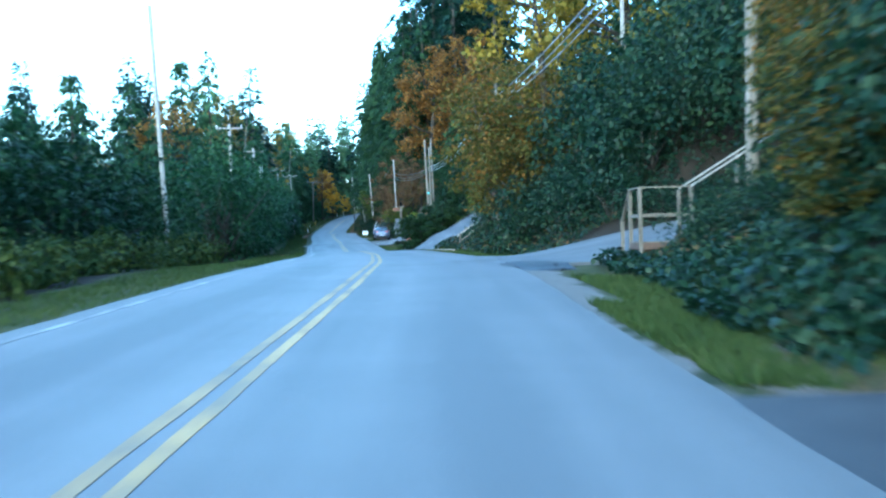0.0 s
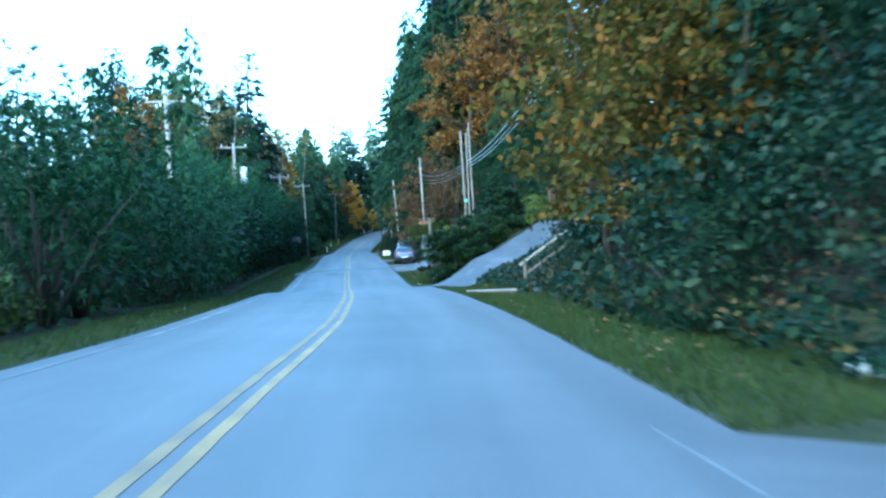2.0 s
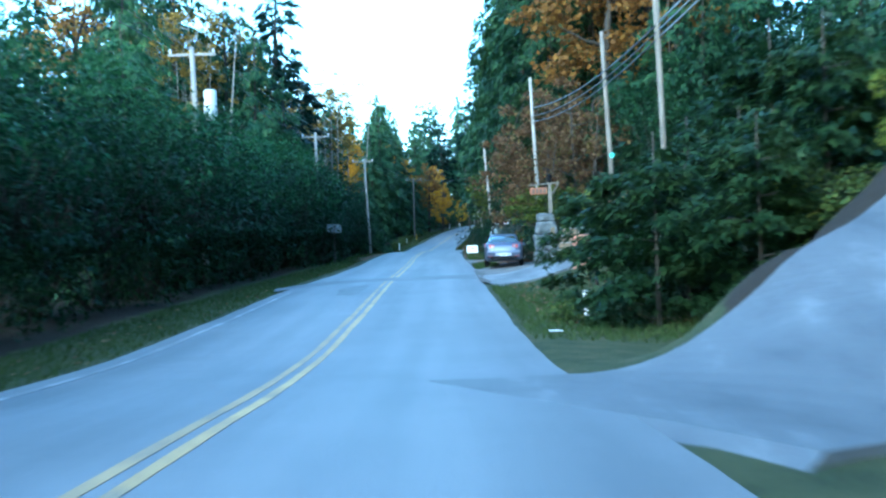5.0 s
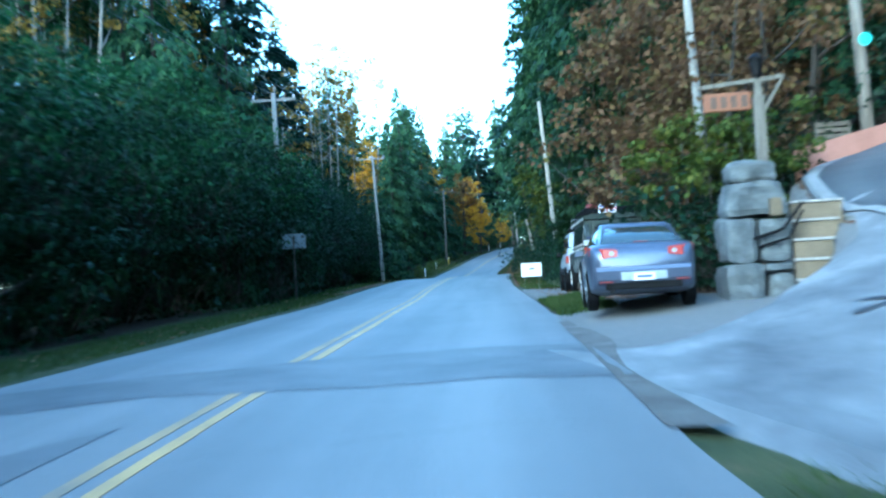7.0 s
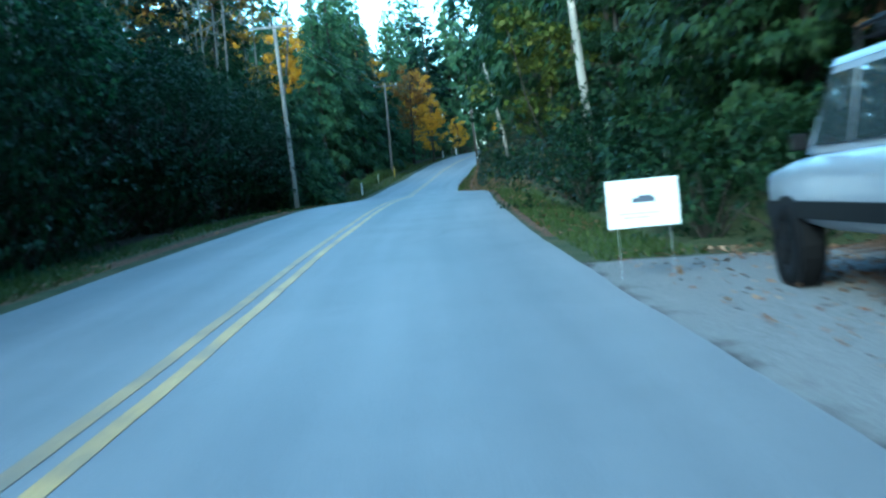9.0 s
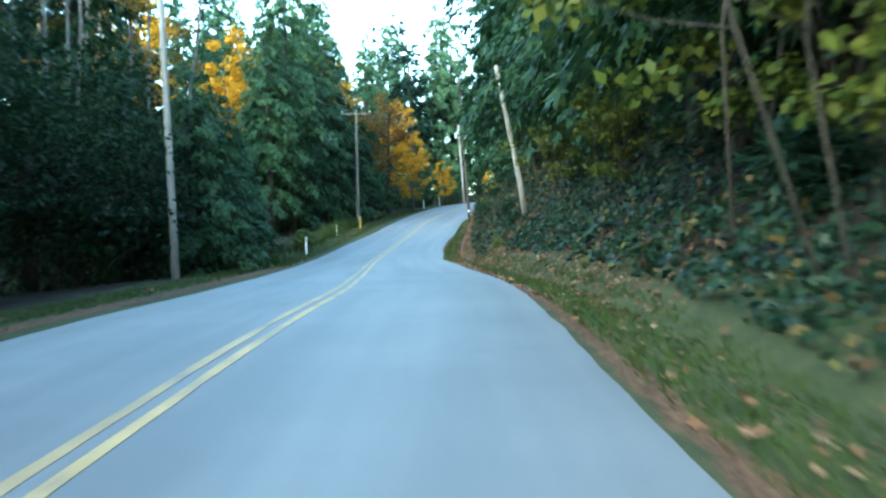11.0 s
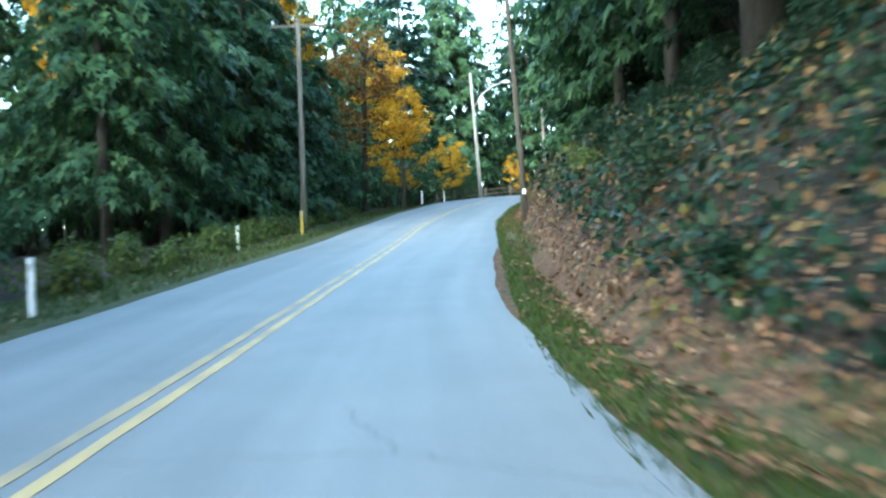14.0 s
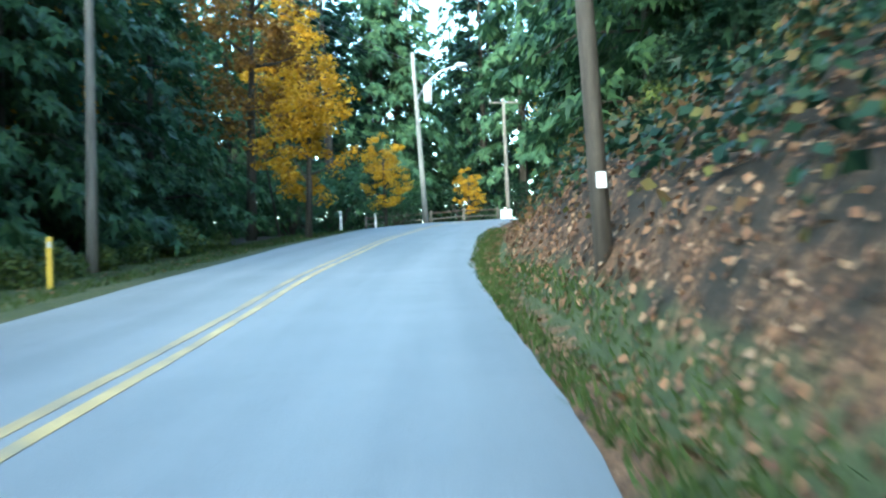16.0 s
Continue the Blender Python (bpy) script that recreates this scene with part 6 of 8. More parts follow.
part("transformer", bm, CERAMIC, ps, "grey transformer can", True)
pole(-12.6, 305, gz(-12.6, 305), 18.2, "wooden utility pole with a cross arm beyond the bend", WOOD_POLE, 0.16, (-0.1, 0), 2.2)


def wire(a, b, sag, radius, material=WIRE, label="thin black overhead power cable"):
    a, b = Vector(a), Vector(b)
    bm = bmesh.new()
    n = 14
    tube(bm, [a.lerp(b, k / n) - Vector((0, 0, 4 * sag * (k / n) * (1 - k / n))) for k in range(n + 1)], radius, 5)
    ob = part("overhead_cable", bm, material, None, "", True)
    return tagged(ob, label, "cable", "overhead cables")


for z0, z1, z2, z3, r in ((10.6, 8.4, 7.6, 8.6, 0.03), (10.2, 8.0, 7.4, 8.2, 0.024), (9.7, 7.8, 7.2, 7.9, 0.024)):
    wire((8.45, 29.1, z0), (4.65, 63.3, z1), 0.5, r, WIRE_GREY, "pale grey bundled overhead cable")
    wire((4.65, 63.3, z1), (1.1, 106.5, z2), 0.7, r, WIRE_GREY, "pale grey bundled overhead cable")
    wire((1.1, 106.5, z2), (-3.0, 129.6, z3), 0.5, r)
for dx in (-0.9, 0, 0.9):
    wire((-14.9 + dx, 92.5, 10.5), (-18.5 + dx, 124, 11.3), 0.4, 0.012)
    wire((-18.5 + dx, 124, 11.3), (-20.5 + dx, 158.2, 11.4), 0.4, 0.012)
    wire((-20.5 + dx, 158.2, 11.4), (-23.5 + dx, 196, 12.85), 0.5, 0.012)
    wire((-23.5 + dx, 196, 12.85), (-25.2 + dx, 250.5, 14.8), 0.6, 0.012)
    wire((-25.2 + dx, 250.5, 14.8), (-18.8 + dx * .5, 288.5, 17.6), 0.6, 0.012)
    wire((-18.8 + dx * .5, 288.5, 17.6), (-12.7 + dx * .5, 305, 17.9), 0.3, 0.012)
wire((-18.8, 288.5, 14.2), (-15.25, 235.4, 12.6), 0.5, 0.014)
wire((-11.8, 203, 10.0), (-15.25, 235.4, 12.8), 0.6, 0.014)
wire((-3.0, 129.6, 9.7), (-11.8, 203, 10.1), 1.2, 0.014)


# ---------------------------------------------------------------- vehicles
TYRE = plain("tyre_rubber", (0.005, 0.005, 0.006), 0.85, 0, 0, 0.1)
TRIM = plain("black_trim", (0.005, 0.005, 0.006), 0.6, 0, 0, 0.12)
CAR_GREY = plain("paint_grey_blue", (0.085, 0.10, 0.15), 0.32, 0.45, 0.4)
CAR_GREEN = plain("paint_dark_green", (0.021, 0.03, 0.027), 0.42, 0.0, 0.15, 0.35)
FLAP_BLUE = plain("flap_blue", (0.01, 0.02, 0.06), 0.7)
DULL_RED = plain("cloth_dull_red", (0.16, 0.025, 0.028), 0.8)
CAR_SILVER = plain("paint_silver", (0.3, 0.33, 0.38), 0.38, 0.3, 0.3)
CREAM = plain("paint_cream", (0.6, 0.58, 0.5), 0.5)
LAMP_RED = plain("lamp_red", (0.30, 0.018, 0.006), 0.35, 0, 0.1)
LAMP_DARK = plain("lamp_dark_red", (0.16, 0.012, 0.012), 0.4)
LAMP_WHITE = plain("lamp_clear", (0.32, 0.32, 0.34), 0.15, 0, 0.5)
PLATE = plain("plate_white", (0.7, 0.72, 0.76), 0.4)
BAR = plain("mark_dark", (0.06, 0.07, 0.10), 0.6)
RED = plain("paint_red", (0.42, 0.04, 0.05), 0.5)
BLUE = plain("paint_blue", (0.04, 0.07, 0.25), 0.5)


def car_glass():
    m, nt, b = blank("car_glass")
    b.inputs["Base Color"].default_value = (0.03, 0.04, 0.045, 1)
    b.inputs["Roughness"].default_value = 0.04
    b.inputs["Specular IOR Level"].default_value = 0.8
    b.inputs["Coat Weight"].default_value = 1.0
    return m


GLASS = car_glass()


def loft(bm, rings, closed=True, caps=True):
    vs = [[bm.verts.new(p) for p in r] for r in rings]
    n = len(vs[0])
    for a, b in zip(vs, vs[1:]):
        for k in range(n if closed else n - 1):
            bm.faces.new((a[k], a[(k + 1) % n], b[(k + 1) % n], b[k]))
    if caps:
        bm.faces.new(vs[0][::-1])
        bm.faces.new(vs[-1])
    return bm


def body_ring(y, zb, zt, w, soft=0.08, waist=0.55):
    """Cross-section of a car body: sill, bulge, shoulder and crown."""
    zm = zb + (zt - zb) * waist
    half = [(w * 0.80, zb), (w * 0.95, zb + 0.05), (w * 0.985, zb + 0.16), (w, zm), (w * 0.985, zt - soft), (w * 0.93, zt - soft * 0.3), (w * 0.78, zt), (w * 0.4, zt + 0.012)]
    return [(x, y, z) for x, z in half] + [(-x, y, z) for x, z in reversed(half)]


def wheel(parent, x, y, r, width, rim_material, rim=0.62, spokes=5):
    side = 1 if x > 0 else -1
    m = Matrix.Translation((x, y, r)) @ Matrix.Rotation(math.pi / 2, 4, "Y")
    bm = bmesh.new()
    prof = [(r * rim, -0.5), (r * 0.9, -0.5), (r * 0.985, -0.38), (r, -0.1), (r, 0.1), (r * 0.985, 0.38), (r * 0.9, 0.5), (r * rim, 0.5)]
    rings = [[m @ Vector((rr * math.cos(a), rr * math.sin(a), zz * width)) for rr, zz in prof] for a in [2 * math.pi * q / 26 for q in range(26)]]
    loft(bm, rings + [rings[0]], True, False)
    bmesh.ops.remove_doubles(bm, verts=bm.verts, dist=1e-5)
    w = part("wheel", bmesh.new(), TYRE, parent)
    part("tyre", bm, TYRE, w, "black rubber tyre", True)
    bm = bmesh.new()
    mo = m @ Matrix.Translation((0, 0, side * width * 0.22))
    disc(bm, r * rim * 0.98, width * 0.3, mo, 24)
    disc(bm, r * 0.2, 0.06, m @ Matrix.Translation((0, 0, side * width * 0.42)), 14)
    for q in range(spokes):
        a = 2 * math.pi * q / spokes
        box(bm, (-0.035, r * 0.15, -0.02), (0.035, r * rim * 0.98, 0.02), 0.008, m @ Matrix.Translation((0, 0, side * width * 0.4)) @ Matrix.Rotation(a, 4, "Z"))
    rr = [[m @ Vector((rad * math.cos(a), rad * math.sin(a), side * zz)) for rad, zz in ((r * rim * 0.88, width * 0.36), (r * rim, width * 0.36), (r * rim, width * 0.5), (r * rim * 0.92, width * 0.5))] for a in [2 * math.pi * q / 26 for q in range(26)]]
    loft(bm, rr + [rr[0]], True, False)
    part("rim", bm, rim_material, w)
    return w


def arch(parent, x, y, r):
    bm = bmesh.new()
    disc(bm, r * 1.12, 0.16, Matrix.Translation((math.copysign(abs(x) - 0.068, x), y, r)) @ Matrix.Rotation(math.pi / 2, 4, "Y"), 26)
    return part("wheel_arch", bm, TRIM, parent)


def pane(parent, corners, name="window", material=GLASS, thick=0.012, label=""):
    """A thin slab over four corners."""
    c = [Vector(p) for p in corners]
    nrm = (c[1] - c[0]).cross(c[3] - c[0]).normalized() * thick
    bm = bmesh.new()
    loft(bm, [[p for p in c], [p + nrm for p in c]])
    return part(name, bm, material, parent, label)


def sedan(m):
    ob = thing("sedan_car", m, "grey-blue four-door sedan parked on gravel by the road", "car", "parked vehicles")
    st = [(-2.25, .46, .82, .66), (-2.21, .36, .92, .76), (-2.1, .28, 1.01, .82), (-1.85, .22, 1.05, .855), (-1.2, .2, 1.02, .875), (0, .2, .97, .878), (1.1, .2, .94, .872), (1.7, .22, .87, .84), (2.05, .27, .77, .77), (2.2, .34, .66, .68)]
    bm = bmesh.new()
    loft(bm, [body_ring(*s) for s in st])
    part("body", bm, CAR_GREY, ob, "grey-blue metallic body", True)

    def cabin(y, zb, zt, wb, wt):
        half = [(wb, zb), (wb * .985, zb + (zt - zb) * .4), (wt + (wb - wt) * .25, zb + (zt - zb) * .8), (wt * 0.93, zt - 0.012), (wt * .5, zt)]
        return [(x, y, z) for x, z in half] + [(-x, y, z) for x, z in reversed(half)]
    bm = bmesh.new()
    loft(bm, [cabin(-1.82, 1.0, 1.045, .70, .66), cabin(-1.3, 1.0, 1.26, .755, .62), cabin(-.8, .98, 1.405, .77, .585), (cabin(-.1, .96, 1.445, .775, .575)), cabin(.45, .95, 1.41, .765, .58), cabin(.95, .94, 1.18, .74, .6), cabin(1.35, .93, .96, .70, .62)])
    part("window_glass", bm, GLASS, ob, "dark tinted glass", True)
    bm = bmesh.new()
    ro = [(-.95, 1.375, .565), (-.75, 1.425, .585), (-.1, 1.46, .59), (.4, 1.435, .585), (.55, 1.38, .57)]
    loft(bm, [[(w, y, z - .05), (w * .93, y, z - .008), (w * .5, y, z + .004), (-w * .5, y, z + .004), (-w * .93, y, z - .008), (-w, y, z - .05)] for y, z, w in ro])
    part("roof", bm, CAR_GREY, ob, smooth=True)
    for s in (-1, 1):
        bm = bmesh.new()
        loft(bm, [[(s * .60, -.9, 1.37), (s * .55, -.95, 1.385), (s * .5, -1.0, 1.365)], [(s * .775, -1.3, 1.02), (s * .72, -1.5, 1.08), (s * .64, -1.84, 1.05)]])
        part("pillar", bm, CAR_GREY, ob)
        bm = bmesh.new()
        tube(bm, [(s * .58, .5, 1.39), (s * .70, 1.0, 1.15), (s * .73, 1.35, .95)], 0.04, 8)
        part("pillar", bm, CAR_GREY, ob)
        bm = bmesh.new()
        tube(bm, [(s * .765, -.35, .98), (s * .60, -.3, 1.42)], 0.035, 6)
        part("pillar", bm, TRIM, ob)
        bm = bmesh.new()  # wrap-round tail lamp
        loft(bm, [[(s * .83, -2.02, .86), (s * .845, -1.9, .98), (s * .80, -2.0, 1.0), (s * .79, -2.08, .87)], [(s * .62, -2.26, .80), (s * .62, -2.235, .945), (s * .60, -2.13, .975), (s * .60, -2.2, .82)], [(s * .40, -2.275, .83), (s * .40, -2.25, .925), (s * .40, -2.18, .95), (s * .40, -2.2, .84)]])
        lamp = part("tail_lamp", bm, LAMP_RED, ob, "red wrap-round tail lamp")
        bm = bmesh.new()
        disc(bm, .042, .03, Matrix.Translation((s * .49, -2.262, .88)) @ Matrix.Rotation(math.pi / 2, 4, "X"), 16)
        part("lens", bm, LAMP_WHITE, lamp, "clear lamp lens")
        bm = bmesh.new()
        box(bm, (s * .6 - .1, -2.312, .415), (s * .6 + .1, -2.25, .44), .008)
        part("reflector", bm, LAMP_DARK, ob)
        bm = bmesh.new()
        loft(bm, [[(s * .84, .72, .95), (s * .84, .82, .95), (s * .84, .82, 1.03), (s * .84, .72, 1.03)], [(s * 1.0, .70, .93), (s * 1.0, .82, .93), (s * .99, .82, 1.06), (s * .99, .70, 1.06)]])
        part("mirror", bm, CAR_GREY, ob)
        for y in (-1.32, 1.32):
            arch(ob, s * .86, y, .315)
            wheel(ob, s * .79, y, .315, .2, GREY_METAL)
        for y in (-.42, .5):
            bm = bmesh.new()
            box(bm, (s * .872, y - .1, .83), (s * .893, y + .08, .86), .006)
            part("door_handle", bm, CAR_GREY, ob)
    bm = bmesh.new()
    loft(bm, [[(x, y, z) for y, z in ((-2.25, .40), (-2.29, .46), (-2.31, .60), (-2.29, .655), (-2.22, .67), (-2.1, .62), (-2.1, .40))] for x in (-.74, -.5, 0, .5, .74)])
    part("rear_bumper", bm, CAR_GREY, ob, smooth=False)
    bm = bmesh.new()
    box(bm, (-.6, -2.255, .30), (.6, -2.1, .43), .02)
    part("lower_valance", bm, TRIM, ob)
    bm = bmesh.new()
    box(bm, (-.36, -2.318, .44), (.36, -2.25, .575), .01)
    part("plate_recess", bm, CAR_SILVER, ob)
    bm = bmesh.new()
    box(bm, (-.17, -2.33, .435), (.17, -2.319, .55), .004)
    pl = part("number_plate", bm, PLATE, ob, "white number plate")
    bm = bmesh.new()
    box(bm, (-.12, -2.334, .475), (.12, -2.3305, .515))
    part("mark", bm, BLUE, pl)
    bm = bmesh.new()
    box(bm, (-.11, -2.0, 1.05), (.11, -1.98, 1.062), .004)
    part("brake_light", bm, LAMP_DARK, ob)
    bm = bmesh.new()
    tube(bm, [(-.5, -2.1, .28), (-.5, -2.28, .28)], .035, 10)
    part("exhaust_pipe", bm, TRIM, ob)
    return ob


def offroader(m):
    ob = thing("station_wagon", m, "old dark green long-wheelbase off-road wagon with a roof rack", "car", "parked vehicles")
    L = 2.28
    bm = bmesh.new()
    for lo, hi, bev in (((-.82, -L, .52), (.82, .75, 1.16), .04), ((-.82, .75, .60), (.82, 2.2, 1.10), .05), ((-.62, .7, 1.02), (.62, 2.25, 1.22), .05), ((-.45, -2.0, .40), (.45, 2.15, .56), .02)):
        box(bm, lo, hi, bev)
    part("body", bm, CAR_GREEN, ob, "dull dark green panelled body")
    bm = bmesh.new()
    loft(bm, [[(.80, y0, 1.15), (.74, y1, 1.88), (-.74, y1, 1.88), (-.80, y0, 1.15)] for y0, y1 in ((-L, -L + .05), (.85, .68))])
    part("upper_body", bm, CAR_GREEN, ob)
    bm = bmesh.new()
    loft(bm, [[(.77, y, 1.86), (.76, y, 1.93), (.55, y, 1.985), (-.55, y, 1.985), (-.76, y, 1.93), (-.77, y, 1.86)] for y in (-L - .04, -1.0, .5, .82)])
    part("roof", bm, CAR_GREEN, ob)
    bm = bmesh.new()
    for s in (-1, 1):
        box(bm, (s * .775 - .012, -L, 1.845), (s * .775 + .012, .8, 1.875))
    part("roof_gutter", bm, CREAM, ob, "pale roof gutter")
    for s in (-1, 1):
        bm = bmesh.new()
        box(bm, (s * .822 - .012, -L, 1.10), (s * .822 + .012, 2.15, 1.135), .004)
        part("waist_strip", bm, CREAM, ob, "pale cream waist strip")
        bm = bmesh.new()
        box(bm, (s * .826 - .01, -L, 1.205), (s * .812 + .006, .8, 1.232), .004)
        part("waist_strip", bm, CREAM, ob, "pale cream waist strip")
        bm = bmesh.new()
        for yy in (-.15, .72):
            box(bm, (s * .8215 - .004, yy - .008, .56), (s * .8215 + .004, yy + .008, 1.09))
        part("door_seam", bm, TRIM, ob)
        bm = bmesh.new()
        box(bm, (s * .835 - .015, -.28, .98), (s * .835 + .015, -.18, 1.02), .005)
        part("door_handle", bm, TRIM, ob)
        for y0, y1 in ((-2.14, -1.2), (-1.08, -.2), (-.1, .6)):
            x0, x1 = s * .803, s * .758
            c = [(x0, y0, 1.25), (x0, y1, 1.25), (x1, y1, 1.72), (x1, y0, 1.72)]
            pane(ob, c if s > 0 else [c[1], c[0], c[3], c[2]], "side_window")
        for y in (-1.4, 1.45):
            arch(ob, s * .82, y, .38)
            wheel(ob, s * .76, y, .38, .2, CREAM, 0.55, 0)
        bm = bmesh.new()
        box(bm, (s * .62 - .2, -1.97, .12), (s * .62 + .2, -1.95, .62), .006)
        part("mud_flap", bm, FLAP_BLUE if s < 0 else TRIM, ob, "dark rubber mud flap")
        bm = bmesh.new()
        disc(bm, .05, .05, Matrix.Translation((s * .74, -L - .02, .98)) @ Matrix.Rotation(math.pi / 2, 4, "X"), 14)
        disc(bm, .04, .05, Matrix.Translation((s * .74, -L - .02, 1.09)) @ Matrix.Rotation(math.pi / 2, 4, "X"), 14)
        part("tail_lamp", bm, LAMP_RED, ob, "small round red lamps")
        pane(ob, [(s * .70 - .07, -L - .004, 1.42), (s * .70 + .07, -L - .004, 1.42), (s * .68 + .06, -L + .026, 1.72), (s * .68 - .07, -L + .026, 1.72)], "corner_window")
        bm = bmesh.new()
        box(bm, (s * .66 - .12, -L - .012, 1.18), (s * .66 + .12, -L, 1.32), .01)
        part("vent", bm, GREY_METAL, ob)
        bm = bmesh.new()
        tube(bm, [(s * .82, .72, 1.2), (s * 1.0, .8, 1.3)], .012, 6)
        box(bm, (s * 1.0 - .07, .78, 1.25), (s * 1.0 + .07, .81, 1.42), .01)
        part("mirror", bm, TRIM, ob)
    bm = bmesh.new()
    box(bm, (-.52, -L - .03, .60), (.52, -L + .01, 1.80), .02)
    door = part("rear_door", bm, CAR_GREEN, ob, "dark green rear door")
    pane(door, [(-.42, -L - .034, 1.30), (.42, -L - .034, 1.30), (.40, -L - .034, 1.72), (-.40, -L - .034, 1.72)], "rear_window")
    bm = bmesh.new()
    mw = Matrix.Translation((.12, -L - .15, 1.0)) @ Matrix.Rotation(math.pi / 2, 4, "X")
    prof = [(.2, -.09), (.34, -.09), (.375, -.05), (.38, 0), (.375, .05), (.34, .09), (.2, .09)]
    rings = [[mw @ Vector((r * math.cos(a), r * math.sin(a), z)) for r, z in prof] for a in [2 * math.pi * q / 28 for q in range(28)]]
    loft(bm, rings + [rings[0]], True, False)
    sp = part("spare_wheel", bm, TYRE, door, "spare wheel with a cream rim", True)
    bm = bmesh.new()
    disc(bm, .215, .06, mw @ Matrix.Translation((0, 0, .03)), 26)
    disc(bm, .235, .03, mw @ Matrix.Translation((0, 0, .08)), 26, .215)
    part("rim", bm, CREAM, door, "cream painted rim")
    bm = bmesh.new()
    disc(bm, .07, .05, mw @ Matrix.Translation((0, 0, .10)), 16)
    part("hub", bm, TRIM, door)
    bm = bmesh.new()
    box(bm, (-.80, -L - .05, .80), (-.50, -L - .035, .95), .004)
    part("number_plate", bm, PLATE, ob, "white number plate")
    bm = bmesh.new()
    disc(bm, .035, .008, Matrix.Translation((-.66, -L - .008, 1.38)) @ Matrix.Rotation(math.pi / 2, 4, "X") @ Matrix.Diagonal((1.9, 1, 1, 1)), 18)
    part("badge", bm, FLAP_BLUE, ob, "blue oval sticker")
    bm = bmesh.new()
    box(bm, (-.8, -L - .1, .46), (.8, -L + .02, .58), .015)
    part("rear_bumper", bm, TRIM, ob)
    bm = bmesh.new()
    for s in (-1, 1):
        tube(bm, [(s * .66, -1.9, 2.16), (s * .66, .7, 2.16)], .018, 6)
    for y in (-1.9, .7):
        tube(bm, [(-.66, y, 2.16), (.66, y, 2.16)], .018, 6)
    rack = part("roof_rack", bm, TRIM, ob, "black tubular roof rack")
    for s in (-1, 1):
        for y in (-1.8, -1.0, -.2, .6):
            bm = bmesh.new()
            tube(bm, [(s * .76, y, 1.9), (s * .66, y, 2.16)], .014, 6)
            part("rack_foot", bm, TRIM, rack)
    for y in np.arange(-1.64, .6, .26):
        bm = bmesh.new()
        tube(bm, [(-.66, y, 2.15), (.66, y, 2.15)], .012, 5)
        part("crossbar", bm, TRIM, rack)
    bm = bmesh.new()
    box(bm, (-.3, .1, 2.09), (.45, .65, 2.32), .05)
    part("roof_box", bm, TRIM, ob, "dark bundle on the rack")
    bm = bmesh.new()
    box(bm, (-.42, .2, 2.32), (-.1, .5, 2.42), .04)
    part("red_bundle", bm, DULL_RED, ob, "dark red bundle on the rack")
    bm = bmesh.new()
    box(bm, (-.32, -1.99, 2.02), (.14, -1.97, 2.24), .004)
    fl = part("roof_sign", bm, WHITE, ob, "small white, red and blue board on the roof")
    for lo, hi, mt in (((-.32, -1.995, 2.11), (.14, -1.9915, 2.15), RED), ((-.11, -1.995, 2.02), (-.07, -1.9915, 2.24), RED), ((-.30, -1.994, 2.17), (-.14, -1.9915, 2.22), BLUE), ((-.04, -1.994, 2.17), (.12, -1.9915, 2.22), BLUE), ((-.30, -1.994, 2.04), (-.14, -1.9915, 2.09), BLUE), ((-.04, -1.994, 2.04), (.12, -1.9915, 2.09), BLUE)):
        bm = bmesh.new()
        box(bm, lo, hi)
        part("stripe", bm, mt, fl)
    return ob


